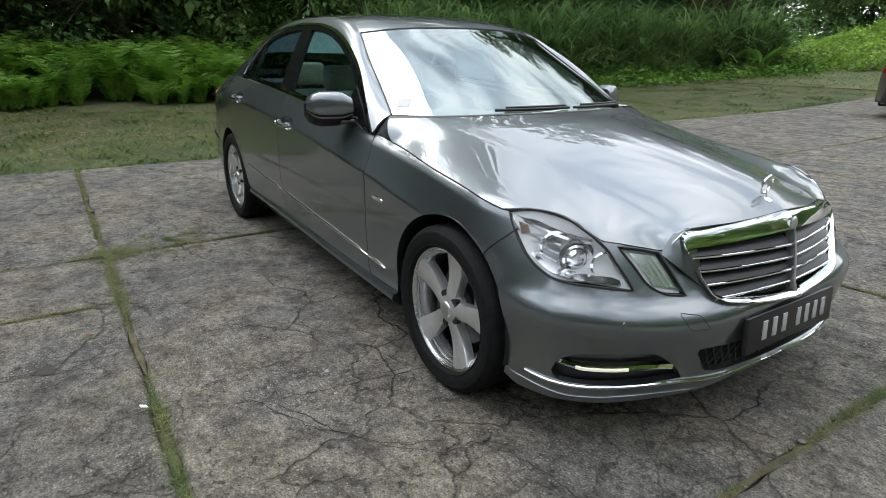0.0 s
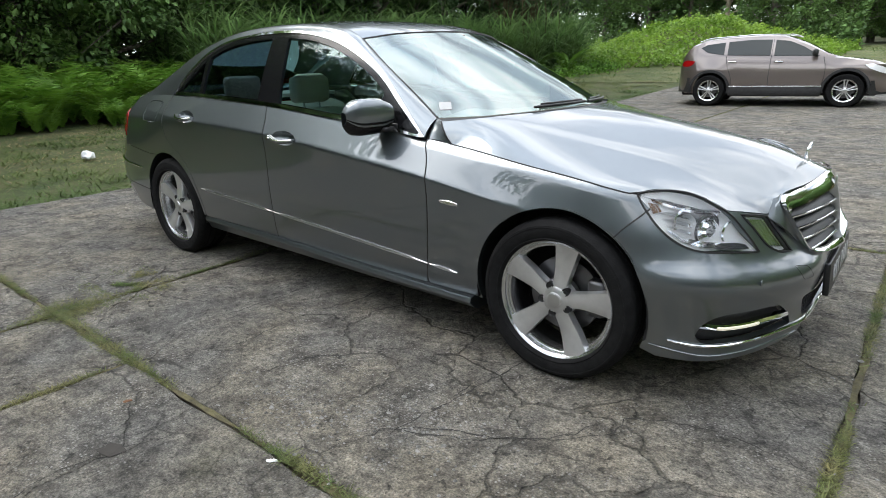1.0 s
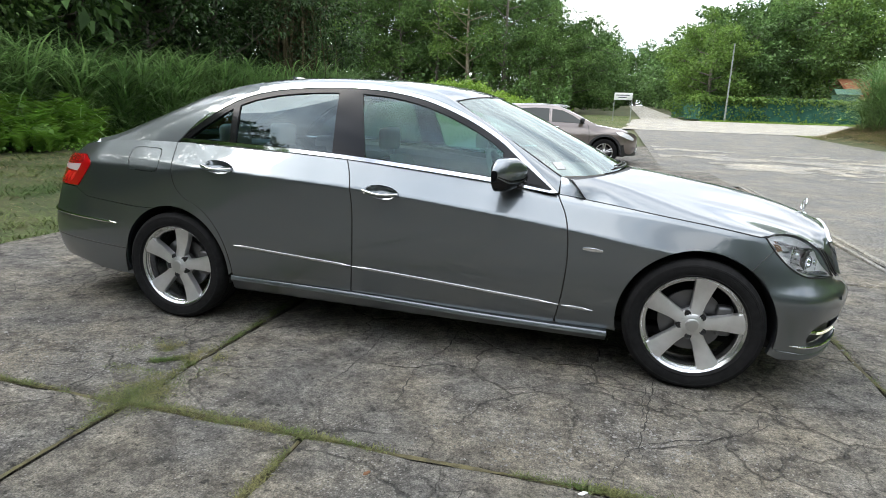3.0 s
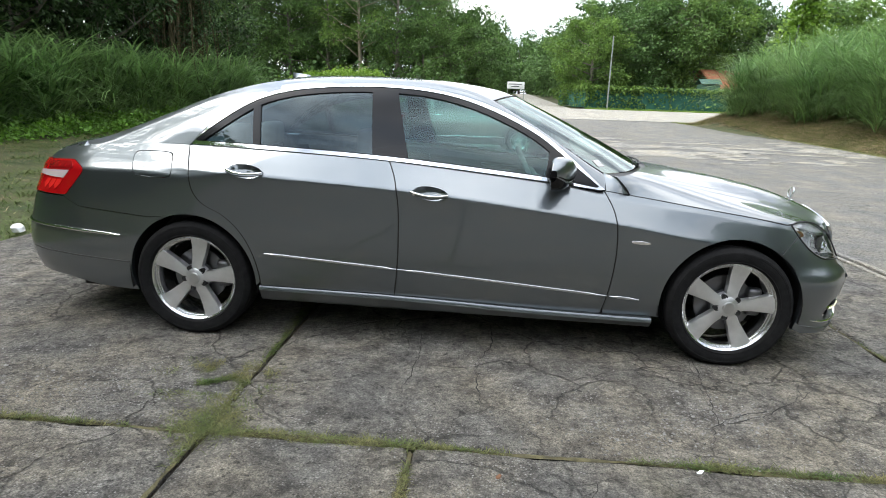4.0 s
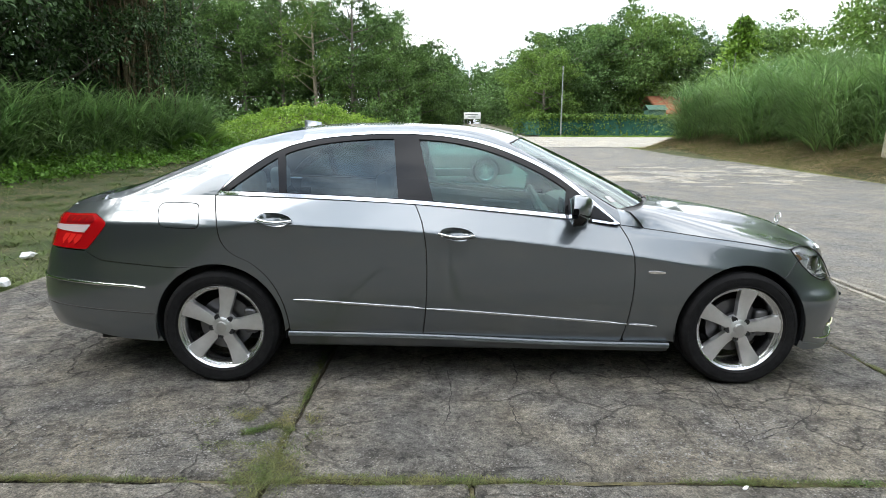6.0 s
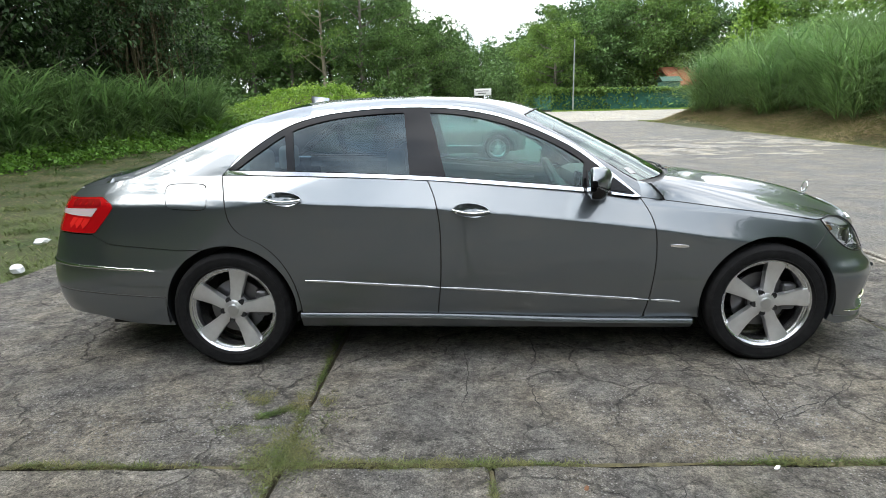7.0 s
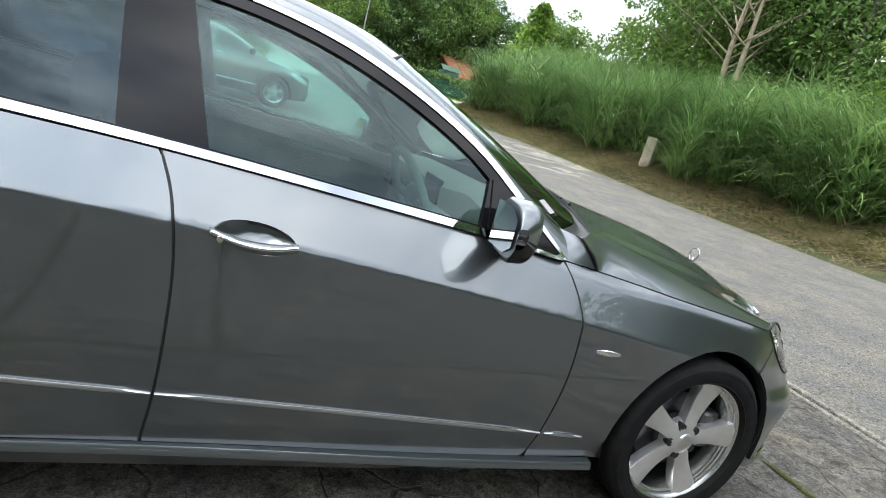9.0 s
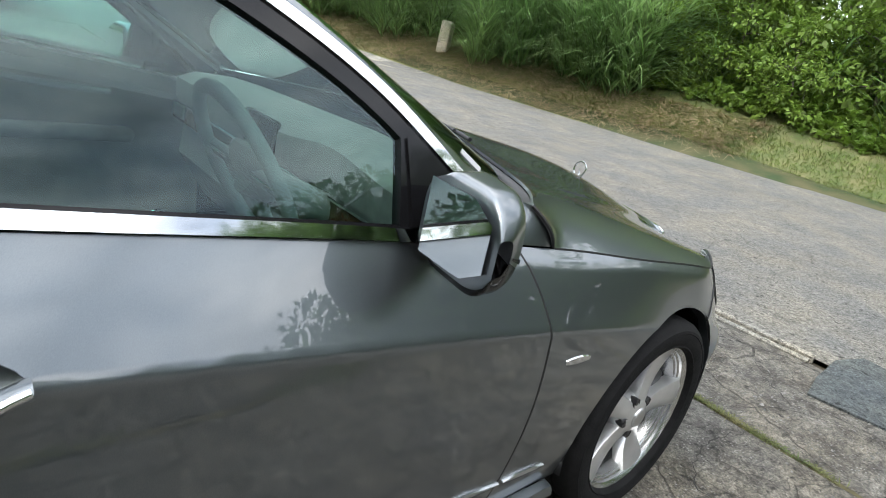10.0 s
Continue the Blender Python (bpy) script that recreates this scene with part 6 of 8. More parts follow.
# ---------- cabin ----------
part("cabin_floor", box((2.3, 1.40, 0.04), (-0.25, 0, 0.30), 0.01), DASH, car)
dash_rings = []
for y in np.linspace(-0.70, 0.70, 29):
    bump = 0.03 * math.exp(-((y + 0.36) / 0.17) ** 2)
    dash_rings.append([(0.98 - 0.1 * abs(y), y, 0.925), (0.80, y, 0.945 + bump * 0.4), (0.66, y, 0.95 + bump), (0.60, y, 0.925 + bump), (0.60, y, 0.86), (0.64, y, 0.80), (0.62, y, 0.66), (0.72, y, 0.50), (0.90, y, 0.45)])
dash = part("dashboard", loft(dash_rings), DASH, car, "grey dashboard")
part("wood_trim", loft([[(0.592, y, 0.845), (0.588, y, 0.79)] for y in np.linspace(-0.68, 0.68, 12)]), WOOD, dash, "dark wood trim")
part("trim_line", tube([(0.590, y, 0.848) for y in np.linspace(-0.68, 0.68, 8)], 0.004, 6), CHROME, dash)
part("centre_screen", box((0.02, 0.18, 0.10), (0.60, 0, 0.90), 0.004), TRIM, dash)
for y in (-0.62, -0.06, 0.06, 0.62):
    part("air_vent", box((0.016, 0.10, 0.045), (0.590, y, 0.822), 0.006), SATIN, dash)
part("centre_console", box((0.85, 0.22, 0.28), (0.18, 0, 0.46), 0.03), WOOD, car)
part("gear_selector", lathe([(0, 0.09), (0.018, 0.085), (0.02, 0.05), (0.01, 0.0)], 14, axis="z", centre=(0.35, 0, 0.60)), CHROME, car)
wheel_c, wheel_m = Vector((0.40, -0.37, 0.895)), Matrix.Rotation(radians(-25), 4, "Y")
steer = part("steering_wheel", tube([tuple(wheel_c + wheel_m.to_3x3() @ Vector((0, 0.185 * math.cos(a), 0.185 * math.sin(a)))) for a in np.linspace(0, 2 * math.pi, 40, endpoint=False)], 0.0155, 8, closed=True), DASH, car, "grey leather steering wheel")
bm = join_bm(box((0.05, 0.15, 0.12), (0.02, 0, 0), 0.03), *[box((0.022, 0.13, 0.035), (0.008, s * 0.115, 0.01), 0.008) for s in (1, -1)], box((0.022, 0.05, 0.12), (0.008, 0, -0.115), 0.008))
bm.transform(Matrix.Translation(wheel_c) @ wheel_m)
part("steering_boss", bm, DASH, steer)
bm = join_bm(*[box((0.006, 0.10, 0.006), (-0.006, s * 0.115, 0.022), 0.002) for s in (1, -1)])
bm.transform(Matrix.Translation(wheel_c) @ wheel_m)
part("steering_trim", bm, CHROME, steer)
part("steering_column", tube([(0.62, -0.37, 0.80), tuple(wheel_c)], 0.04, 10), DASH, steer)


def seat(x, y, wide=0.52, rear=False):
    s = new("rear_seat" if rear else "front_seat")
    s.parent = car
    s.location = (x, y, 0.32)
    w = wide / 2
    rings = [[(px, t * w, pz + (0.035 if abs(t) > 0.75 else 0)) for t in np.linspace(-1, 1, 13)] for px, pz in ((0.26, 0.06), (0.28, 0.16), (0.22, 0.20), (0.0, 0.17), (-0.22, 0.15), (-0.26, 0.05))]
    part("seat", loft(rings, caps=True), LEATHER, s)
    rings = [[(px + (0.03 if abs(t) > 0.7 else 0), t * w * ws, pz) for t in np.linspace(-1, 1, 13)] for px, pz, ws in ((-0.16, 0.12, 1), (-0.17, 0.30, 1.0), (-0.22, 0.48, 0.98), (-0.27, 0.60, 0.85), (-0.31, 0.635, 0.72), (-0.38, 0.60, 0.75), (-0.36, 0.42, 0.95), (-0.30, 0.15, 1))]
    part("backrest", loft(rings, caps=True), LEATHER, s)
    for hy in ((-0.3, 0.3) if rear else (0,)):
        hr = box((0.09, 0.27, 0.16), (-0.345, hy, 0.745), 0.035, segments=3)
        part("headrest", hr, LEATHER, s)
        part("headrest_post", join_bm(*[tube([(-0.33, hy + q, 0.60), (-0.34, hy + q, 0.70)], 0.006, 6) for q in (-0.06, 0.06)]), CHROME, s)
    return s


seat(-0.22, -0.37)
seat(-0.22, 0.37)
seat(-1.05, 0, 1.24, True)
for flip in (True, False):
    sg = 1 if flip else -1
    for loop, nm in ((door_f_loop, "front"), (door_r_loop, "rear")):
        lp = side_u([(min(max(x, -1.3), 0.74), max(min(z, belt_z(x) - 0.004), 0.32)) for x, z in loop])
        trim = part("door_trim", skin("door_trim", np.array([p for i, p in enumerate(lp) if i == 0 or np.hypot(*(p - lp[i - 1])) > 1e-4]), lambda u, z, off=0: shell(u, z, -0.085 + 0.25 * max(0, z - 0.86)), PALE_TRIM, step=0.05, rim=0, flip=flip), PALE_TRIM, car, "pale inner door trim")
    for x0 in (0.28, -0.62):
        part("door_pull", tube([(x0 + 0.12 - 0.3 * t, sg * (0.735 - 0.02 * math.sin(math.pi * t)), 0.845 + 0.02 * t) for t in np.linspace(0, 1, 8)], 0.011, 6), SATIN, car)
        part("door_armrest", box((0.50, 0.07, 0.05), (x0 - 0.05, sg * 0.745, 0.70), 0.02), DASH, car)
    part("door_sill_cap", loft([[pane(x, belt_z(x) + 0.004, -0.012) * (1, 1 if sg < 0 else -1, 1), pane(x, belt_z(x) - 0.012, -0.06) * (1, 1 if sg < 0 else -1, 1), pane(x, belt_z(x) - 0.05, -0.075) * (1, 1 if sg < 0 else -1, 1)] for x in np.linspace(-1.35, 0.70, 30)]), DASH, car)
part("headliner", sheet("headliner", lambda s, v: np.array((0.02 - 1.02 * s, -0.55 + 1.10 * v, 1.362 + 0.035 * math.sin(math.pi * v) + 0.012 * math.sin(math.pi * s))), 16, 16, LEATHER, (0, 0, -1)), LEATHER, car, "pale headlining")
part("rear_shelf", box((0.5, 1.2, 0.03), (-1.70, 0, 0.99), 0.01), DASH, car)
rv = part("inner_mirror", box((0.035, 0.24, 0.065), (0.30, 0.0, 1.285), 0.014), BLACK, car, "black inner mirror")
part("mirror_stem", tube([(0.31, 0, 1.30), (0.36, 0, 1.335)], 0.012, 8), BLACK, rv)
spot = min(screen.vertices, key=lambda v: (v.co - Vector((0.745, -0.672, 1.028))).length)
lie = spot.normal if spot.normal.z > 0 else -spot.normal
part("windscreen_sticker", box((0.0012, 0.055, 0.055), tuple(spot.co + lie * 0.0015), 0.0, lie.to_track_quat("X", "Z").to_matrix()), PALE, car, "small square windscreen sticker")
# ---------- the bronze crossover parked behind ----------
SUV_PAINT = flake_paint("bronze_metallic_paint", (0.20, 0.165, 0.15), 0.28, 0.6)
suv = thing("crossover_car", "bronze-grey five-door crossover car parked on the far slabs", "car")


def suv_section(x):
    """Half section (y, z) at x, from sill to roof middle: a fixed run of points. x runs from tail -2.13 to nose 2.18."""
    end = min(1.0, (2.2 - abs(x - 0.02)) / 0.55)
    w = 0.885 * (0.72 + 0.28 * math.sin(math.pi / 2 * max(end, 0.0)) ** 0.8)
    deck = np.interp(x, (-2.15, -2.0, -1.0, 0.0, 0.85, 1.3, 1.8, 2.05, 2.18), (1.00, 1.07, 1.07, 1.03, 1.02, 0.98, 0.90, 0.80, 0.66))
    roof = np.interp(x, (-2.15, -2.0, -1.8, -1.5, -1.0, -0.3, 0.1, 0.55, 0.95, 1.15, 1.8, 2.05, 2.18), (1.02, 1.18, 1.345, 1.445, 1.500, 1.525, 1.500, 1.32, 1.10, 1.03, 0.93, 0.84, 0.68))
    belt_w = w - 0.06
    t = max(0.0, roof - deck)
    rail_w = belt_w - 0.42 * t if t > 0.05 else belt_w - 0.10
    pts = [(w - 0.10, 0.27), (w - 0.03, 0.34), (w, 0.52), (w - 0.004, 0.72), (w - 0.02, 0.86), (belt_w, deck), (belt_w - (belt_w - rail_w) * 0.9, deck + t * 0.86), (rail_w - 0.06, deck + t * 0.965), (rail_w * 0.5, roof), (0.0, roof + 0.008)]
    # round off nose and tail
    for k, zc in ((max(0.0, (x - 1.86) / 0.37), 0.60), (max(0.0, (-1.88 - x) / 0.29), 0.72)):
        if k > 0:
            f = math.sqrt(max(0.04, 1 - min(k, 1) ** 2.4))
            pts = [(y * (0.55 + 0.45 * f), zc + (z - zc) * f if z > zc or zc < 0.7 else zc + (z - zc) * (0.4 + 0.6 * f)) for y, z in pts]
    return pts


def tail_x(x):
    """The short rear overhang."""
    return x if x > -1.295 else -1.295 + (x + 1.295) * 0.84


def arched(x):
    """The same section with the wheel arches cut out of its foot."""
    pts = suv_section(x)
    foot = 0.0
    for hub in (1.335, -1.295):
        d = abs(x - hub)
        if d < 0.40:
            foot = max(foot, 0.345 + math.sqrt(0.40 ** 2 - d * d))
    if foot > 0.27:
        pts = [(y if z > 0.5 else pts[2][0], z if z > 0.86 else foot + (z - 0.27) / 0.59 * (0.86 - foot)) for y, z in pts]
    return pts


xs_s = np.concatenate([np.linspace(-2.165, -1.70, 20), np.linspace(-1.69, -0.89, 34), np.linspace(-0.85, 0.90, 22), np.linspace(0.935, 1.735, 34), np.linspace(1.77, 2.225, 22)])
rings = []
for x in xs_s:
    h = arched(x)
    x = tail_x(x)
    rings.append([(x, -y, z) for y, z in h] + [(x, y, z) for y, z in h[::-1][1:]])
part("body", loft(rings, caps=True), SUV_PAINT, suv)


def suv_side(x, z, off=0.0):
    h = suv_section(x)
    return np.array((tail_x(x), -float(np.interp(z, [p[1] for p in h[:8]], [p[0] for p in h[:8]])) - off, z))


def suv_both(name, loop, material, off, parent=None, label="", step=0.09):
    got = None
    for flip in (False, True):
        got = part(name, skin(name, np.array(loop), suv_side, material, step=step, rim=0.01, off=off, flip=flip), material, parent or suv, label)
    return got


SUV_GLASS = base_material("dark_car_window", (0.02, 0.026, 0.025), 0.05, 0.0)
suv_both("rear_side_window", [(-0.98, 1.105), (-0.12, 1.075), (-0.12, 1.405), (-0.5, 1.415), (-0.98, 1.385)], SUV_GLASS, 0.012, label="dark side window")
suv_both("front_side_window", [(-0.05, 1.07), (0.80, 1.05), (0.50, 1.24), (0.22, 1.365), (-0.05, 1.40)], SUV_GLASS, 0.012, label="dark side window")
suv_both("quarter_window", [(-1.60, 1.27), (-1.42, 1.17), (-1.05, 1.11), (-1.05, 1.375), (-1.45, 1.335)], SUV_GLASS, 0.012, label="dark quarter window")
part("windscreen", loft([[(x, y * float(np.interp(x, (0.12, 1.05), (0.58, 0.72))), suv_section(x)[9][1] + 0.010 - 0.045 * abs(y) ** 2) for y in np.linspace(-1, 1, 9)] for x in np.linspace(0.16, 1.06, 12)]), SUV_GLASS, suv, "dark windscreen")
part("rear_window", loft([[(tail_x(x), y * 0.56, suv_section(x)[9][1] + 0.008) for y in np.linspace(-1, 1, 5)] for x in (-1.98, -1.90, -1.82)]), SUV_GLASS, suv)
suv_both("headlight", [(1.60, 0.855), (1.74, 0.875), (1.95, 0.80), (2.10, 0.70), (2.06, 0.655), (1.88, 0.705), (1.70, 0.78)], SMOKE, 0.014, label="clear swept-back headlight")
suv_both("tail_light", [(-1.70, 0.985), (-1.90, 1.01), (-2.04, 0.98), (-2.07, 0.88), (-1.90, 0.865), (-1.78, 0.90)], RED_LENS, 0.014, label="red tail light")
CLAD = varied("black_cladding", (0.018, 0.018, 0.019), (0.03, 0.03, 0.031), 20, 0.55)
for sx in (1.335, -1.295):
    for sg in (1, -1):
        ring = []
        for a in np.linspace(-8, 188, 26):
            c, s = math.cos(radians(a)), math.sin(radians(a))
            ring.append([(sx + r * c, sg * y, 0.345 + r * s) for r, y in ((0.385, 0.62), (0.385, 0.895), (0.395, 0.905), (0.445, 0.902), (0.455, 0.86))])
        part("arch_cladding", loft(ring), CLAD, suv, "black wheel-arch cladding")
        part("wheel_well", lathe([(0, 0.0), (0.385, 0.0)], 28, centre=(sx, sg * 0.63, 0.345)), UNDER, suv)
for sg in (1, -1):
    part("side_cladding", box((1.80, 0.08, 0.20), (0.02, sg * 0.872, 0.32), 0.03), CLAD, suv)
    part("side_strip", box((1.80, 0.015, 0.022), (0.02, sg * 0.914, 0.43), 0.006), CHROME, suv, "bright side strip")
    part("roof_rail", tube([(x, sg * (0.60 + 0.03 * (1 - ((x + 0.5) / 1.1) ** 2)), float(np.interp(x, (-1.6, -1.4, -0.5, 0.3, 0.45), (1.41, 1.475, 1.520, 1.495, 1.44)))) for x in np.linspace(-1.6, 0.40, 16)], 0.012, 6), SATIN, suv, "silver roof rail")
    part("door_mirror", join_bm(box((0.11, 0.19, 0.13), (0.72, sg * 0.98, 1.12), 0.04), box((0.05, 0.10, 0.03), (0.74, sg * 0.87, 1.06), 0.01)), CLAD, suv, "dark door mirror")
    for x, z in ((-0.86, 0.96), (0.06, 0.945)):
        part("door_handle", box((0.17, 0.03, 0.028), (x, sg * 0.888, z), 0.010), CHROME, suv, "bright door handle")
    part("fog_light", lathe([(0, 0.02), (0.05, 0.015), (0.065, 0)], 18, axis="x", centre=(2.17, sg * 0.62, 0.42)), SMOKE, suv)
for x0, pts in ((-0.10, [(-0.09, 1.42), (-0.10, 1.05), (-0.11, 0.6), (-0.10, 0.40)]), (0.9, [(0.88, 1.02), (0.93, 0.8), (0.92, 0.55), (0.88, 0.40)]), (-1.0, [(-1.0, 1.08), (-0.95, 0.85), (-0.86, 0.62), (-0.84, 0.42)])):
    for sg in (1, -1):
        part("door_seam", tube([suv_side(x, z, 0.001) * (1, sg, 1) for x, z in spline(pts, 0.08)], 0.0055, 5), SEAL, suv)
part("front_bumper_skirt", loft([[(2.262 - 0.50 * abs(t) ** 2.4, t * 0.918, z) for t in np.linspace(-1, 1, 15)] for z in (0.26, 0.30, 0.48, 0.54)]), CLAD, suv, "black lower bumper")
part("rear_bumper_skirt", loft([[(-2.075 + 0.36 * abs(t) ** 2.6, t * 0.915, z) for t in np.linspace(-1, 1, 15)] for z in (0.30, 0.34, 0.56, 0.62)]), CLAD, suv, "black lower bumper")
part("grille", loft([[(2.21 - 0.2 * abs(t) ** 2.2, t * 0.52, z) for t in np.linspace(-1, 1, 11)] for z in (0.62, 0.74)]), CLAD, suv)
part("number_plate", box((0.02, 0.5, 0.11), (2.245, 0, 0.52), 0.005), PLATE, suv)
part("underbody", box((3.8, 1.4, 0.14), (0, 0, 0.30), 0.03), UNDER, suv)
for sx in (1.335, -1.295):
    for sg in (1, -1):
        build_wheel(suv, pose(sx, sg * 0.79, 0.338, 0, 0, 0 if sg < 0 else 180), R=0.338, rim=0.230, spokes=5, lean=18, wide=(0.024, 0.019, 0.028), face=ALLOY, twin=True)
suv_pos = Vector((-0.51, 13.03, 0))
suv.matrix_world = Matrix.Translation((suv_pos.x, suv_pos.y, rise(0, 12.3))) @ Matrix.Rotation(radians(7), 4, "Z")
# ---------- plants ----------
rng = np.random.default_rng(7)


def soup(name, polys, material, smooth=False):
    """One mesh from an array of polygons (n, k, 3), or from several of them."""
    me = bpy.data.meshes.new(name)
    polys = polys if isinstance(polys, list) else [polys]
    co = np.concatenate([p.reshape(-1, 3) for p in polys]).astype(np.float32)
    tot = np.concatenate([np.full(len(p), p.shape[1], np.int32) for p in polys])
    me.vertices.add(len(co))
    me.vertices.foreach_set("co", co.ravel())
    me.loops.add(len(co))
    me.loops.foreach_set("vertex_index", np.arange(len(co), dtype=np.int32))
    me.polygons.add(len(tot))
    me.polygons.foreach_set("loop_start", np.concatenate([[0], np.cumsum(tot)[:-1]]).astype(np.int32))
    me.polygons.foreach_set("loop_total", tot)
    mats = material if isinstance(material, list) else [material]
    for m in mats:
        me.materials.append(m)
    if len(mats) > 1:
        me.polygons.foreach_set("material_index", np.concatenate([np.full(len(p), min(i, len(mats) - 1), np.int32) for i, p in enumerate(polys)]))
    me.update()
    me.validate()
    return me


def strips(base, tip_dir, length, width, bend, seg=4, side=None):
    """Tapered, drooping blades as welded strips: returns vertices and quads by blade. base (n,3), tip_dir (n,3) unit, bend (n,)."""
    n = len(base)
    t = np.linspace(0, 1, seg + 1)
    flat = np.stack([tip_dir[:, 0], tip_dir[:, 1], np.zeros(n)], 1)
    flat /= np.linalg.norm(flat, axis=1)[:, None] + 1e-9
    if side is None:
        side = np.stack([-flat[:, 1], flat[:, 0], np.zeros(n)], 1)
    pts = base[:, None] + tip_dir[:, None] * (length[:, None, None] * t[None, :, None]) + flat[:, None] * (bend * length)[:, None, None] * (t ** 2)[None, :, None] - np.array((0, 0, 1.0)) * (0.55 * bend * length)[:, None, None] * (t ** 2.4)[None, :, None]
    w = (width[:, None] * (1 - t[None] ** 1.6) * (0.55 + 0.45 * np.minimum(1, t[None] * 4)))[..., None] * side[:, None]
    return pts - w / 2, pts + w / 2


def blade_mesh(name, base, tip_dir, length, width, bend, material, seg=4):
    a, b = strips(base, tip_dir, length, width, bend, seg)
    n, k = a.shape[:2]
    co = np.stack([a, b], 2).reshape(-1, 3)
    idx = np.arange(n)[:, None] * (2 * k) + np.arange(seg)[None] * 2
    quads = np.stack([idx, idx + 1, idx + 3, idx + 2], -1).reshape(-1, 4)
    me = bpy.data.meshes.new(name)
    me.vertices.add(len(co))
    me.vertices.foreach_set("co", co.astype(np.float32).ravel())
    me.loops.add(quads.size)
    me.loops.foreach_set("vertex_index", quads.astype(np.int32).ravel())
    me.polygons.add(len(quads))
    me.polygons.foreach_set("loop_start", (np.arange(len(quads)) * 4).astype(np.int32))
    me.polygons.foreach_set("loop_total", np.full(len(quads), 4, np.int32))
    me.materials.append(material)
    me.update()
    return me


def unit(v):
    return v / (np.linalg.norm(v, axis=-1, keepdims=True) + 1e-9)


def leaves_at(pos, size, out, droop=0.3, aspect=0.5, fold=0.25, gen=rng):
    """Pointed leaves, each slightly cupped. pos (n,3), out (n,3) the way they grow."""
    n = len(pos)
    d = unit(out + gen.normal(0, 0.45, (n, 3)) - np.array((0, 0, droop)))
    s = unit(np.cross(d, gen.normal(0, 1, (n, 3)) * 0.6 + np.array((0, 0, 1.0))))
    up = np.cross(s, d)
    L = (size * gen.uniform(0.6, 1.25, n))[:, None]
    W = L * aspect
    tip, mid = pos + d * L - up * L * 0.12, pos + d * L * 0.45
    return np.stack([pos, mid + s * W * 0.5 + up * W * fold, tip, mid - s * W * 0.5 + up * W * fold], 1)



LEAF_DARK = leaf_material("dark_tree_leaf", (0.050, 0.110, 0.028), (0.125, 0.225, 0.058), 0.45, 0.68, 0.20)
LEAF_MID = leaf_material("mid_tree_leaf", (0.085, 0.165, 0.040), (0.180, 0.300, 0.080), 0.45, 0.68, 0.34)
# tree leaf at about half its colour, with the wood's inner shade put in
LEAF_SHADED = leaf_material("shaded_wood_leaf", (0.022, 0.052, 0.014), (0.070, 0.135, 0.036), 0.5, 0.6, 0.15)
LEAF_LIGHT = leaf_material("light_tree_leaf", (0.095, 0.180, 0.032), (0.180, 0.290, 0.060), 0.35, 0.68, 0.35)
BANK_LEAF = leaf_material("bright_bank_leaf", (0.120, 0.215, 0.030), (0.260, 0.380, 0.070), 0.45, 0.5, 0.35)
FROND = leaf_material("fern_frond", (0.085, 0.200, 0.022), (0.215, 0.385, 0.058), 0.0, 0.5, 0.45, 2.2)
FERN = leaf_material("fern_leaf", (0.085, 0.200, 0.024), (0.205, 0.380, 0.060), 0.45, 0.5, 0.40, 0.8)
REED = leaf_material("reed_blade", (0.105, 0.215, 0.066), (0.270, 0.405, 0.150), 0.50, 0.42, 0.38, 0.5)
REED_BACK = leaf_material("dark_reed_blade", (0.115, 0.225, 0.066), (0.270, 0.420, 0.150), 0.50, 0.45, 0.50, 0.5)
COVER = leaf_material("creeper_leaf", (0.125, 0.235, 0.026), (0.245, 0.385, 0.055), 0.30, 0.5, 0.35, 0.4)
TURF = leaf_material("short_grass", (0.048, 0.098, 0.016), (0.150, 0.185, 0.055), 0.30, 0.6, 0.30, 0.35)
STRAW = leaf_material("dry_cut_grass", (0.22, 0.160, 0.085), (0.48, 0.380, 0.225), 0.35, 0.7, 0.2, 0.6)
VERGE_BLADE = leaf_material("verge_grass_blade", (0.13, 0.19, 0.045), (0.30, 0.33, 0.115), 0.40, 0.6, 0.30, 0.6)
WEED = leaf_material("joint_weed", (0.060, 0.105, 0.020), (0.180, 0.165, 0.065), 0.50, 0.6, 0.3, 5.0)
MOSS = varied("moss", (0.055, 0.048, 0.028), (0.125, 0.112, 0.052), 18, 0.95, bump=1.0, bump_scale=120)
BARK = varied("grey_bark", (0.09, 0.08, 0.065), (0.21, 0.19, 0.155), 6, 0.9, bump=0.8, bump_scale=30)
PALE_BARK = varied("pale_bark", (0.24, 0.20, 0.14), (0.38, 0.33, 0.25), 5, 0.9, bump=0.6, bump_scale=30)


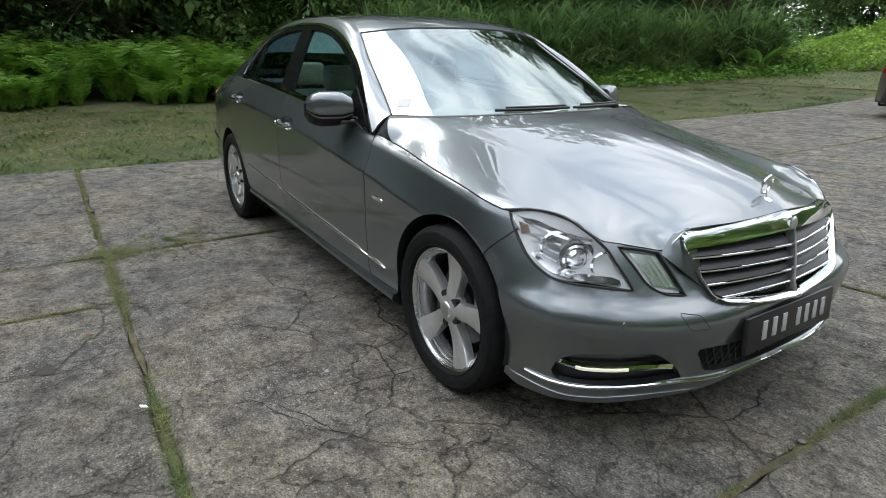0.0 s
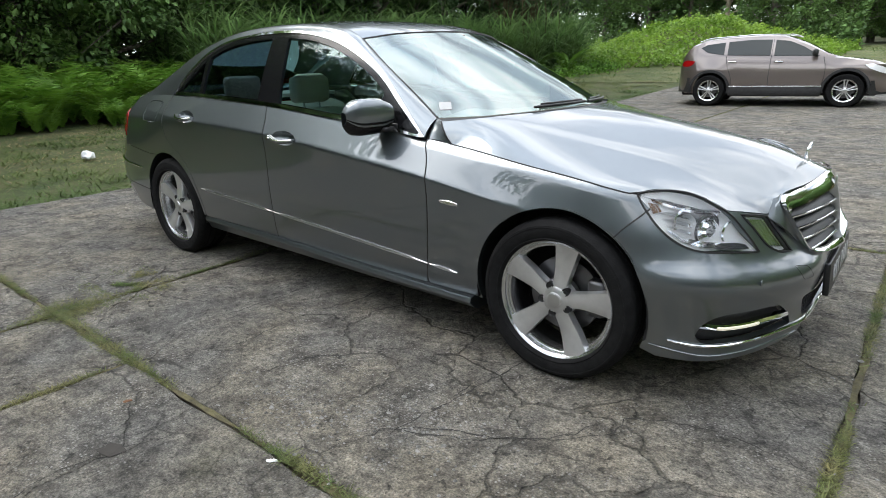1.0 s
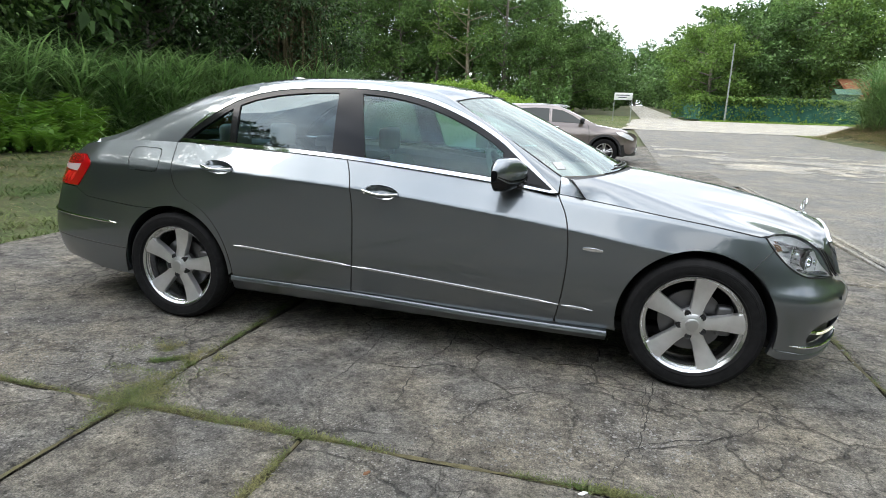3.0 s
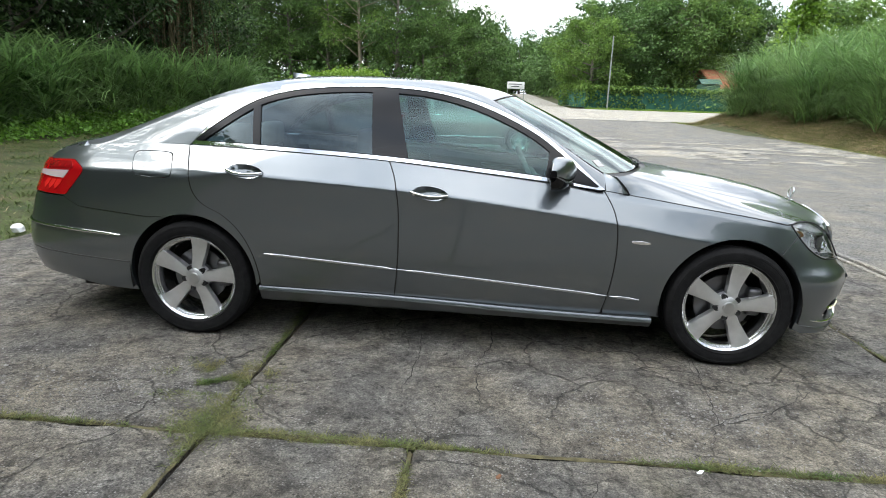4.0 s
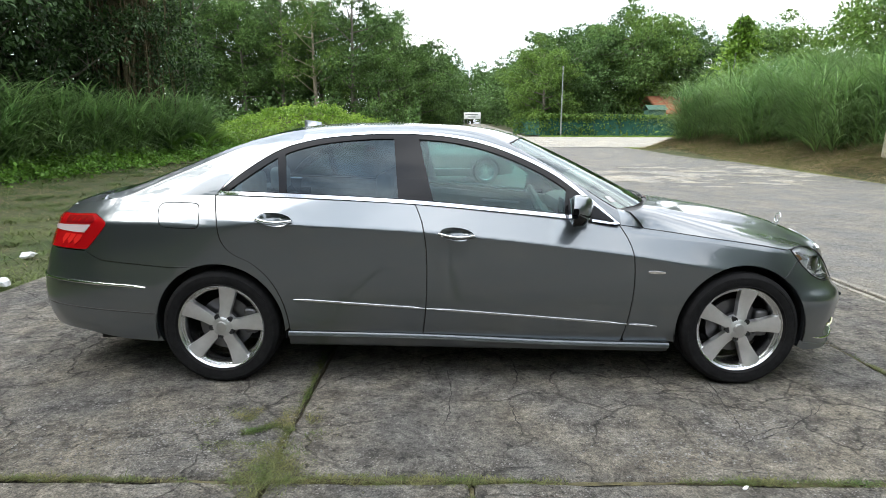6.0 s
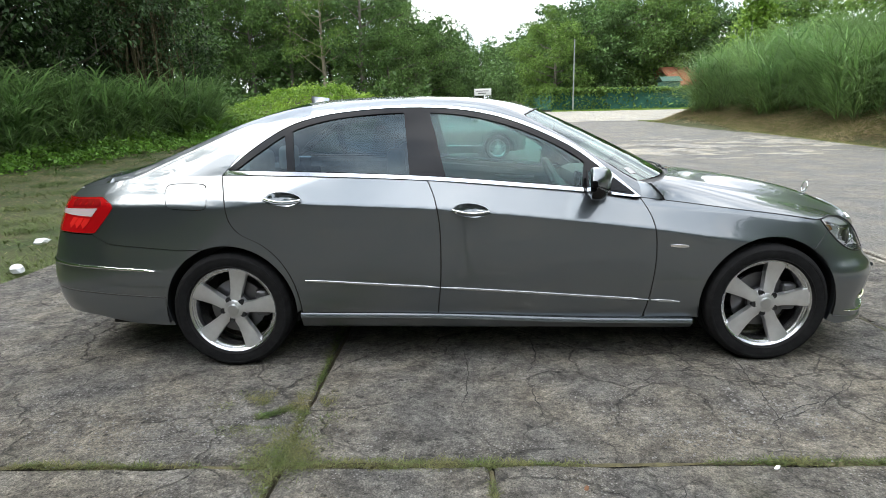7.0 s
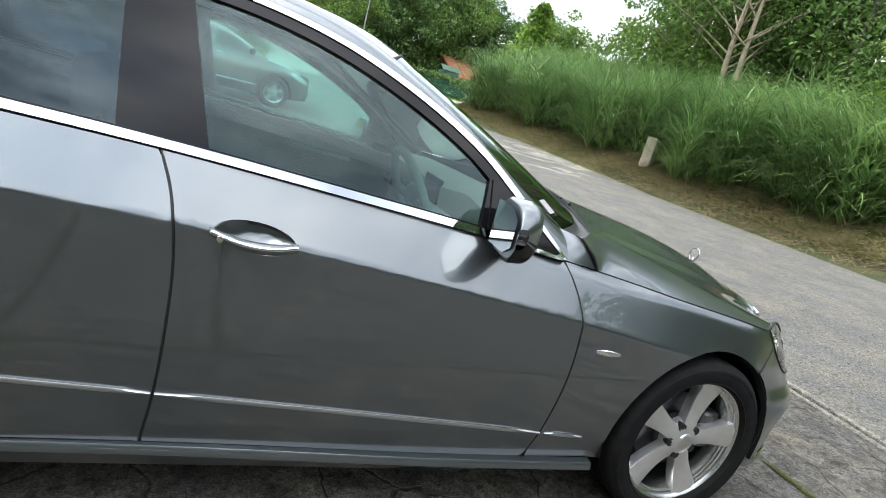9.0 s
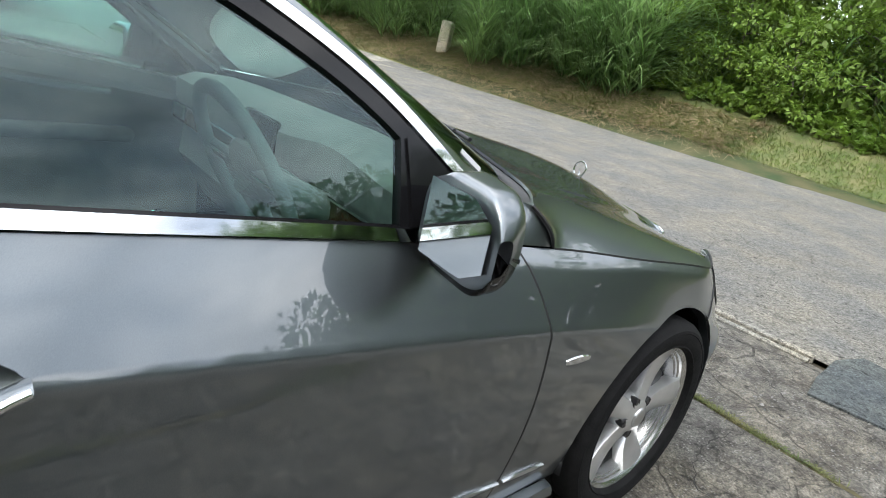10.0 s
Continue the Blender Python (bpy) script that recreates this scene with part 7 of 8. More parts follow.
def limb_tree(name, height, spread, leaf, bark, n_leaf, leaf_size, seed, trunk_r=0.18, crown_base=0.3, tiers=7, clumps=46, tall=1.0, aspect=0.5, slim=False):
    """A tree: tapered trunk, forking limbs, a crown of leaf clumps with gaps. Two meshes: trunk, crown."""
    g = np.random.default_rng(seed)
    pieces = []
    lean = g.normal(0, 0.04, 2)
    trunk = [(lean[0] * height * t + 0.15 * math.sin(3 * t + seed), lean[1] * height * t + 0.12 * math.cos(4 * t + seed) - 0.12 * math.cos(seed), height * 0.92 * t) for t in np.linspace(0, 1, 9)]
    pieces.append(tube(trunk, [trunk_r * (1.25 - t) for t in np.linspace(0.05, 1.15, 9)], 8))
    tips = []
    for i in range(tiers * 3):
        t = crown_base + (0.95 - crown_base) * (i + g.uniform(0, 1)) / (tiers * 3)
        k = min(int(t * 8), 7)
        f = t * 8 - k
        o = Vector(trunk[k]).lerp(Vector(trunk[k + 1]), f)
        a = i * 2.4 + g.uniform(-0.5, 0.5)
        reach = spread * (0.55 + 0.45 * math.sin(math.pi * min(1, (t - crown_base) / (1.02 - crown_base) * 0.85 + 0.15))) * g.uniform(0.7, 1.1)
        e = o + Vector((math.cos(a) * reach, math.sin(a) * reach, height * g.uniform(0.04, 0.16) * tall))
        m = o.lerp(e, 0.5) + Vector((0, 0, -0.05 * reach + g.uniform(-0.1, 0.2)))
        pieces.append(tube([o, m, e], [trunk_r * 0.38 * (1.1 - t * 0.6), trunk_r * 0.24, trunk_r * 0.07], 5))
        tips += [(e, reach * 0.36), (m.lerp(e, 0.4), reach * 0.34)]
        for _ in range(2):
            q = m.lerp(e, g.uniform(0.2, 0.8)) + Vector(g.normal(0, reach * 0.28, 3))
            pieces.append(tube([m.lerp(e, 0.3), q], [trunk_r * 0.14, trunk_r * 0.04], 4))
            tips.append((q, reach * 0.32))
    tips.append((Vector(trunk[-1]) + Vector((0, 0, height * 0.05)), spread * 0.4))
    wood = join_bm(*pieces)
    per = max(20, n_leaf // len(tips))
    pos, out = [], []
    for c, r in tips:
        r = max(r, 0.35)
        d = unit(g.normal(0, 1, (per, 3)))
        rad = r * g.uniform(0.35, 1.0, per) ** 0.6
        p = np.array(c) + d * rad[:, None] * np.array((1, 1, 0.62))
        pos.append(p)
        out.append(d + np.array((0, 0, 0.15)))
    pos, out = np.concatenate(pos), np.concatenate(out)
    crown = soup("crown", leaves_at(pos, leaf_size, out, 0.35, aspect, gen=g), leaf)
    tr = bpy.data.meshes.new("trunk")
    wood.to_mesh(tr)
    wood.free()
    tr.materials.append(bark)
    return tr, crown


def plant_tree(kind, where, label, turn=0.0, size=1.0, group="", category="tree", name="tree"):
    t = thing(name, label, category, pose(*where, 0, 0, turn) @ Matrix.Scale(size, 4), group)
    part("trunk", kind[0], None, t)
    part("crown", kind[1], None, t)
    return t


FOREST_A = limb_tree("forest_a", 13.0, 3.6, LEAF_MID, BARK, 15000, 0.25, 1, 0.20, 0.06, 7)
FOREST_B = limb_tree("forest_b", 15.0, 3.2, LEAF_DARK, BARK, 15000, 0.24, 2, 0.20, 0.06, 8)
FOREST_C = limb_tree("forest_c", 9.0, 3.8, LEAF_MID, BARK, 14000, 0.24, 3, 0.22, 0.04, 6)
FOREST_D = limb_tree("forest_d", 14.0, 3.4, LEAF_LIGHT, PALE_BARK, 11000, 0.22, 12, 0.20, 0.16, 7)
ROUND_A = limb_tree("round_a", 9.5, 4.0, LEAF_LIGHT, BARK, 16000, 0.26, 4, 0.24, 0.03, 7, aspect=0.6)
ROUND_B = limb_tree("round_b", 8.5, 3.6, LEAF_DARK, BARK, 16000, 0.25, 5, 0.24, 0.03, 7, aspect=0.6)
NEAR_A = limb_tree("near_a", 10.0, 3.0, LEAF_DARK, BARK, 14500, 0.20, 6, 0.20, 0.06, 9)
# the wood's gloomy far end: its shade comes from the darkened leaf colour
NEAR_C = limb_tree("near_c", 12.0, 3.0, LEAF_SHADED, BARK, 17000, 0.20, 16, 0.20, 0.05, 9)
NEAR_B = limb_tree("near_b", 8.0, 2.6, LEAF_MID, BARK, 13000, 0.20, 7, 0.16, 0.05, 9)
YARD = limb_tree("yard", 9.0, 3.9, LEAF_DARK, BARK, 8500, 0.32, 13, 0.24, 0.03, 6, aspect=0.6)
SHRUB = limb_tree("shrub", 2.4, 1.3, BANK_LEAF, BARK, 4200, 0.13, 8, 0.05, 0.02, 5)
SHRUB_L = limb_tree("shrub_l", 3.0, 1.5, BANK_LEAF, BARK, 5000, 0.15, 9, 0.05, 0.02, 5)
FAR_A = limb_tree("far_a", 9.0, 3.8, LEAF_MID, BARK, 5200, 0.40, 23, 0.22, 0.04, 6)
FAR_B = limb_tree("far_b", 14.0, 3.4, LEAF_DARK, BARK, 5600, 0.38, 24, 0.20, 0.06, 8)
FAR_D = limb_tree("far_d", 9.0, 4.2, LEAF_DARK, BARK, 7500, 0.46, 25, 0.22, 0.02, 7)
BARE = limb_tree("bare", 7.0, 2.6, LEAF_MID, PALE_BARK, 1500, 0.17, 10, 0.11, 0.30, 3, tall=3.2)


def land(x, y):
    return bank(x, y) - 0.06


# the near dark wood behind the ferns
g = np.random.default_rng(21)
k = 0
for row, (x0, dy) in enumerate(((-17.6, 2.7), (-20.8, 3.6))):
    y = -15.0 + row
    while y < 25 - row * 2:
        x = x0 + g.uniform(-0.7, 0.7) + (0.25 * max(0, y - 12) if row == 0 else 0)
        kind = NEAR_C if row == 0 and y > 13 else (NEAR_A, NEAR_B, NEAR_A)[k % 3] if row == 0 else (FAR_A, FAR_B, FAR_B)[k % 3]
        plant_tree(kind, (x, y, land(x, y)), "dark leafy tree hung with creepers behind the ferns" if row == 0 else "tall dark forest tree", g.uniform(0, 360), g.uniform(0.85, 1.2) * (1.0 if row == 0 else 1.35), "near wood")
        y += dy * g.uniform(0.8, 1.25)
        k += 1
# forest across the back, left of the far road
for row in range(3):
    for i in range(11 - row):
        x, y = -34 + i * 3.5 + g.uniform(-1, 1) + row * 1.2, 52 + row * 6 + 0.35 * i + g.uniform(-1.5, 1.5)
        if x < -3.6:
            plant_tree(FAR_B if row == 2 and x < -6.5 else FOREST_C if x > -6.5 else (FOREST_A, FOREST_B, FOREST_D, FOREST_B)[(i + row) % 4], (x, y, land(x, y)), "tall forest tree at the edge of a wood", g.uniform(0, 360), g.uniform(0.85, 1.0) if x > -6.5 else g.uniform(0.85, 1.12), "back wood")
# along the far road
for i in range(7):
    for sx in (-1, 1):
        x, y = (11.0 + 0.01 * i + g.uniform(0, 1)) if sx > 0 else (-2.6 + 0.35 * i - g.uniform(0, 1)), 62 + i * 11 + g.uniform(-2, 2)
        plant_tree((ROUND_B, FOREST_C)[i % 2] if i < 2 else FAR_D, (x, y, land(x, y)), "leafy tree beside the far road", g.uniform(0, 360), g.uniform(1.0, 1.2), "far road trees")
for i in range(7):
    x, y = -14 + i * 5.2, 152 + 4 * (i % 2)
    plant_tree(FAR_D, (x, y, land(x, y)), "leafy tree closing the far road", 50 * i, 1.35 + 0.12 * (i % 3), "far road trees")
# round trees behind the fence
for i, (x, y, s) in enumerate(((8.9, 53.5, 0.86), (11.8, 56, 0.98), (14.6, 58, 1.12), (17.4, 59, 1.2), (20.5, 60, 1.25), (24.0, 60, 1.15), (28, 60, 1.1), (32.0, 60, 1.2), (36, 62, 1.2), (13, 64, 1.2), (19, 67, 1.4), (26, 68, 1.4))):
    plant_tree((ROUND_A, ROUND_B, ROUND_B, FOREST_C)[i % 4] if i else ROUND_A, (x, y, land(x, y)), "broad round tree behind the green fence", g.uniform(0, 360), s, "fence trees")
# trees and shrubs up the roadside bank
for i, (x, y, s) in enumerate(((24, 26, 1.1), (21.5, 21, 1.0), (23.5, 16.5, 1.35), (22.5, 11, 1.25), (22.5, 5, 1.2), (24, 0, 1.2), (25, -6, 1.1), (28, 20, 1.4), (29, 12, 1.25), (29, 4, 1.2), (31, 28, 1.1), (27, -13, 1.2), (29, -20, 1.2), (26, 33, 0.9))):
    plant_tree((NEAR_B, ROUND_A, NEAR_B)[i % 3], (x, y, land(x, y)), "leafy tree on the bank above the road", g.uniform(0, 360), s, "bank trees")
for x, y, s in ((18.75, 17.8, 1.2), (19.15, 18.3, 1.05), (19.2, 17.6, 1.3), (19.2, 20.6, 0.95), (20.8, 11.5, 0.9), (21.1, 11.9, 0.8)):
    plant_tree(BARE, (x, y, land(x, y)), "sparse tree with pale forked branches", 40 * x, s, "bare trees")
for i, (x, y, s) in enumerate(((16.0, 7.6, 0.9), (16.4, 5.8, 1.0), (15.9, 4.2, 0.85), (16.6, 2.6, 1.0), (16.2, 0.8, 0.9), (17.0, -1.0, 1.0), (17.4, 6.6, 1.3), (17.8, 4.0, 1.4), (18, 1.5, 1.4), (18.5, -2, 1.5), (17.2, -4, 1.2), (18.0, 9.0, 1.2))):
    plant_tree((SHRUB, SHRUB_L)[i % 2], (x, y, land(x, y)), "bright leafy shrub on the roadside bank", g.uniform(0, 360), s, "bank shrubs", "shrub", "shrub")
# trees round the far side of the yard, seen only in the car's paint and glass
for az, far, z in ((198, 19, 1.15), (208, 17.5, 1.2), (217, 17, 1.22), (226, 17, 1.2), (235, 17, 1.05), (246, 18, 0.84), (257, 19, 0.86), (268, 19, 0.9), (279, 20, 0.85), (290, 20, 0.82), (301, 19, 0.88), (311, 18, 0.95), (321, 19, 1.0), (332, 21, 1.0), (213, 26, 1.4), (230, 27, 1.3), (250, 29, 1.15), (272, 30, 1.1), (296, 30, 1.1), (316, 29, 1.2)):
    x, y = far * math.cos(radians(az)), far * math.sin(radians(az))
    plant_tree(YARD, (x, y, land(x, y)), "broad tree across the yard", g.uniform(0, 360), z * g.uniform(0.94, 1.06), "yard trees")


# ferns along the wood's edge
def fern_bank(n, seed, place, length):
    g = np.random.default_rng(seed)
    out = []
    for i in range(n):
        x, y = place(g)
        z = land(x, y)
        fr = g.integers(9, 14)
        for j in range(fr):
            a = 2 * math.pi * j / fr + g.uniform(-0.3, 0.3)
            L = length * g.uniform(0.65, 1.2)
            rise_, s = g.uniform(0.85, 1.45), 14
            t = np.linspace(0, 1, s)
            d = np.array((math.cos(a), math.sin(a)))
            r = np.stack([x + d[0] * L * 0.46 * t ** 1.5, y + d[1] * L * 0.46 * t ** 1.5, z + L * rise_ * (t - 0.42 * t ** 2.6)], 1)
            side = np.array((-d[1], d[0], 0.0))
            w = L * 0.15 * np.sin(np.pi * np.clip(t * 0.86 + 0.12, 0, 1)) ** 0.8
            for q in (1, -1):
                for m in range(1, s - 1):
                    base, fwd = r[m], r[m + 1] - r[m]
                    tipp = base + side * q * w[m] + fwd * g.uniform(0.7, 1.5) - np.array((0, 0, g.uniform(-0.1, 0.35) * w[m]))
                    out.append((base - fwd * 0.16, base + fwd * 0.66, tipp + fwd * 0.16, tipp - fwd * 0.06))
    return np.array(out)


def fern_edge(g):
    y = g.uniform(-12, 10)
    return (-12.35 + 0.35 * math.sin(1.9 * y) + 0.25 * math.sin(4.3 * y) - abs(g.normal(0, 0.3)), y)


tagged(new("low_ferns", soup("low_ferns", fern_bank(240, 33, fern_edge, 0.78), FROND)), "low ferns spreading onto the lawn", "fern", kind="stuff")
tagged(new("ferns", soup("ferns", fern_bank(340, 31, lambda g: (g.uniform(-15.6, -12.7), g.uniform(-12, 10)), 1.4), FROND)), "bright green ferns along the edge of the wood", "fern", kind="stuff")


def blades(name, n, place, length, width, bend, material, seed, seg=4, up=0.25, label="", category="grass"):
    g = np.random.default_rng(seed)
    xy = place(g, n)
    z = np.array([land(x, y) for x, y in xy])
    a = g.uniform(0, 2 * np.pi, n)
    d = unit(np.stack([np.cos(a) * up, np.sin(a) * up, np.ones(n)], 1))
    me = blade_mesh(name, np.column_stack([xy, z]), d, length * g.uniform(0.55, 1.15, n), width * g.uniform(0.7, 1.3, n), bend * g.uniform(0.3, 1.3, n), material, seg)
    return tagged(new(name, me), label, category, kind="stuff")


def clustered(x0, x1, y0, y1, k, spread):
    def place(g, n):
        c = np.stack([g.uniform(x0, x1, k), g.uniform(y0, y1, k)], 1)
        return c[g.integers(0, k, n)] + g.normal(0, spread, (n, 2))
    return place


def reeds(name, clumps, per, centre, tall, width, material, seed, label):
    """Clumps of long blades that lean out from their middle and arch over."""
    g = np.random.default_rng(seed)
    c = np.array([centre(g) for _ in range(clumps)])
    size = g.uniform(0.7, 1.2, clumps)
    k = np.repeat(np.arange(clumps), per)
    n = len(k)
    a = g.uniform(0, 2 * np.pi, n)
    r = np.abs(g.normal(0, 0.20, n))
    up = g.uniform(0, 0.62, n) ** 1.1
    size = size[k] * tall
    xy = c[k] + np.stack([np.cos(a), np.sin(a)], 1) * (r * (0.5 + up))[:, None]
    z = np.array([land(x, y) for x, y in c])[k] + up * size
    lean = g.uniform(0.15, 0.85, n)
    d = unit(np.stack([np.cos(a) * lean, np.sin(a) * lean, np.ones(n)], 1))
    me = blade_mesh(name, np.column_stack([xy, z]), d, size * g.uniform(0.32, 0.56, n), width * g.uniform(0.6, 1.4, n), g.uniform(0.4, 1.7, n), material, 4)
    return tagged(new(name, me), label, "grass", kind="stuff")


def left_edge(g):
    y = g.uniform(7, 26)
    return (-15.0 + 0.12 * (y - 8) + g.uniform(-3.2, 1.2), y)


def bank_edge(g):
    y = g.uniform(7.5, 30)
    clear = 1.5 if abs(y - 15.0) < 0.8 else 0.0
    return (verge_x(y) + 1.85 + 0.06 * max(0, 14 - y) + clear + 0.4 * math.sin(1.3 * y) + 6.0 * g.uniform(0, 1) ** 1.4, y)


def near_bank(g):
    y = g.uniform(-14, 8)
    return (verge_x(y) + 2.8 + g.uniform(0, 4), y)


reeds("tall_grass", 560, 50, left_edge, 3.2, 0.060, REED_BACK, 41, "tall dark green grass at the wood's edge")
reeds("bank_reeds", 680, 62, bank_edge, 3.3, 0.042, REED, 42, "tall arching grass on the roadside bank")
reeds("bank_reeds_near", 110, 44, near_bank, 2.6, 0.045, REED, 43, "arching grass among the shrubs on the bank")
blades("verge_grass", 105000, lambda g, n: (lambda y: np.stack([np.array([verge_x(v) for v in y]) + 0.05 + 3.2 * g.uniform(0, 1, n) ** 1.4, y], 1))(g.uniform(-9, 31, n)), 0.17, 0.016, 0.5, VERGE_BLADE, 44, 2, 0.7, "short grass on the road verge")
blades("roadside_grass", 34000, lambda g, n: (lambda y: np.stack([np.array([verge_x(v) for v in y]) + 0.12 + 2.4 * g.uniform(0, 1, n), y], 1))(g.uniform(-8, 9, n)), 0.15, 0.014, 0.5, BANK_LEAF, 74, 2, 0.7, "fresh grass between the road and the shrubs")
blades("cut_straw", 42000, lambda g, n: (lambda y: np.stack([np.array([verge_x(v) for v in y]) + 0.3 + g.uniform(0, 2.3, n), y], 1))(g.uniform(4, 30, n)), 0.42, 0.024, 0.9, STRAW, 45, 2, 2.2, "dry cut grass strewn on the verge")
blades("lawn", 120000, lambda g, n: np.stack([-4.1 - g.uniform(0, 1, n) ** 1.25 * 8.8, g.uniform(-9, 22, n)], 1), 0.095, 0.017, 0.5, TURF, 46, 1, 2.0, "short worn lawn between yard and wood")
blades("lawn_edge", 9000, lambda g, n: np.stack([-4.25 + g.normal(0, 0.16, n), g.uniform(-6, 16, n)], 1), 0.11, 0.012, 0.6, TURF, 47, 2, 0.8, "grass creeping over the slab edge")
blades("lawn_tufts", 30000, clustered(-12.6, -4.4, -9, 20, 420, 0.17), 0.16, 0.015, 0.8, TURF, 75, 2, 0.9, "darker tufts of grass in the lawn")
blades("lawn_straw", 20000, lambda g, n: (lambda c: c[g.integers(0, 260, n)] + g.normal(0, 1, (n, 2)) * (0.75, 1.0))(np.stack([-5.0 - 7.8 * g.uniform(0, 1, 260) ** 0.6, g.uniform(-9, 22, 260)], 1)), 0.13, 0.011, 0.9, STRAW, 48, 2, 1.8, "dry clippings on the lawn", "straw")
blades("far_verge", 36000, lambda g, n: (lambda y: np.stack([-14 + (15.2 + 0.05 * (y - 20)) * g.uniform(0, 1, n), y], 1))(g.uniform(19.5, 54, n)), 0.16, 0.022, 0.5, TURF, 49, 2, 0.6, "grass beside the far road")


# creepers: bright leaves over the mound, and low green cover in front of the tall grass
def cover_mesh(name, n, place, size, material, seed, label, lift=0.25, category="creeper"):
    g = np.random.default_rng(seed)
    xy = place(g, n)
    h = np.array([abs(noise.noise(Vector((x * 1.3, y * 1.3, seed)))) + 0.5 * abs(noise.noise(Vector((x * 4, y * 4, seed)))) for x, y in xy])
    z = np.array([land(x, y) for x, y in xy]) + lift * h * 2.2 * g.uniform(0.35, 1.0, n)
    out = np.stack([g.normal(0, 0.5, n), g.normal(0, 0.5, n) - 0.3, np.full(n, 0.8)], 1)
    return tagged(new(name, soup(name, leaves_at(np.column_stack([xy, z]), size, out, 0.3, 0.75, gen=g), material)), label, category, kind="stuff")


cover_mesh("mound_creeper", 32000, lambda g, n: np.stack([g.uniform(-19, -1.5, n), g.uniform(26, 41, n)], 1), 0.17, COVER, 51, "bright green creeper covering a low mound", 0.45)
cover_mesh("low_creeper", 24000, lambda g, n: (lambda y: np.stack([-13.9 + 0.16 * (y - 8) + g.normal(0, 0.8, n), y], 1))(g.uniform(6, 26, n)), 0.12, FERN, 52, "low green creeper in front of the tall grass", 0.45)
cover_mesh("bank_creeper", 15000, lambda g, n: np.stack([15.0 + np.abs(g.normal(0, 1.1, n)), g.uniform(-9, 8.5, n)], 1), 0.17, BANK_LEAF, 53, "leafy creeper at the foot of the bank", 0.5)
cover_mesh("wood_foot", 9000, lambda g, n: np.stack([g.uniform(-40, -2.5, n), g.uniform(49.5, 54, n)], 1), 0.40, LEAF_DARK, 55, "dark shrubs at the foot of the back wood", 2.2, "shrub")
cover_mesh("wood_gap_shrubs", 8000, lambda g, n: (lambda y: np.stack([-17.5 + 0.16 * (y - 12) + g.normal(0, 0.7, n), y], 1))(g.uniform(12, 30, n)), 0.24, LEAF_DARK, 56, "dark shrubs behind the tall grass", 3.0, "shrub")
cover_mesh("wood_understorey", 16000, lambda g, n: np.stack([-16.2 - np.abs(g.normal(0, 1.0, n)), g.uniform(-14, 14, n)], 1), 0.17, LEAF_DARK, 54, "dark understorey leaves at the wood's foot", 1.5)


# deep leaves that close the wood and the bank behind their first trees; their shade is in the leaf colour
for nm, n, (x0, x1), (y0, y1), (z0, z1), size, label in (("deep_wood_leaves", 26000, (-25.0, -20.5), (-20, 27), (0.3, 11.0), 0.6, "dense leaves coloured dark for the shade deep in the wood"), ("deep_bank_leaves", 13000, (25.0, 28.5), (-18, 32), (2.0, 10.0), 0.45, "dense leaves coloured dark for the shade deep on the bank")):
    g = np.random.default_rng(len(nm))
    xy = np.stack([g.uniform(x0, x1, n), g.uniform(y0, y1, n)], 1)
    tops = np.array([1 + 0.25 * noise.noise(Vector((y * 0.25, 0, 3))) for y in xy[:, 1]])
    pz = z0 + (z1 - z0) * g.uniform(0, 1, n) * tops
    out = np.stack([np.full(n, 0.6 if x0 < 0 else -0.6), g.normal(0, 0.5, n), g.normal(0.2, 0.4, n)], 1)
    tagged(new(nm, soup(nm, leaves_at(np.column_stack([xy, pz]), size, out, 0.3, 0.6, gen=g), LEAF_SHADED)), label, "foliage", kind="stuff")

# vines hanging from the edge of the wood
VINE = varied("hanging_vine", (0.05, 0.045, 0.022), (0.16, 0.13, 0.07), 3, 0.9)
g = np.random.default_rng(57)
vq = []
for _ in range(170):
    x, y, top = -13.9 + g.normal(0, 0.75), 22.5 + g.normal(0, 0.9), g.uniform(6.0, 10.5)
    low, w, a, dx = g.uniform(1.6, 4.0), g.uniform(0.012, 0.035), g.uniform(0, 3.14), g.normal(0, 0.25)
    zs_ = np.linspace(top, low, 7)
    px = x + dx * np.linspace(0, 1, 7) + 0.10 * np.sin(zs_ * g.uniform(0.8, 1.8) + a)
    for k in range(6):
        vq.append(((px[k] - w, y, zs_[k]), (px[k] + w, y, zs_[k]), (px[k + 1] + w, y, zs_[k + 1]), (px[k + 1] - w, y, zs_[k + 1])))
        vq.append(((px[k], y - w, zs_[k]), (px[k], y + w, zs_[k]), (px[k + 1], y + w, zs_[k + 1]), (px[k + 1], y - w, zs_[k + 1])))
tagged(new("hanging_vines", soup("hanging_vines", np.array(vq), VINE)), "thin brown vines hanging from the wood's edge", "vine", kind="stuff")

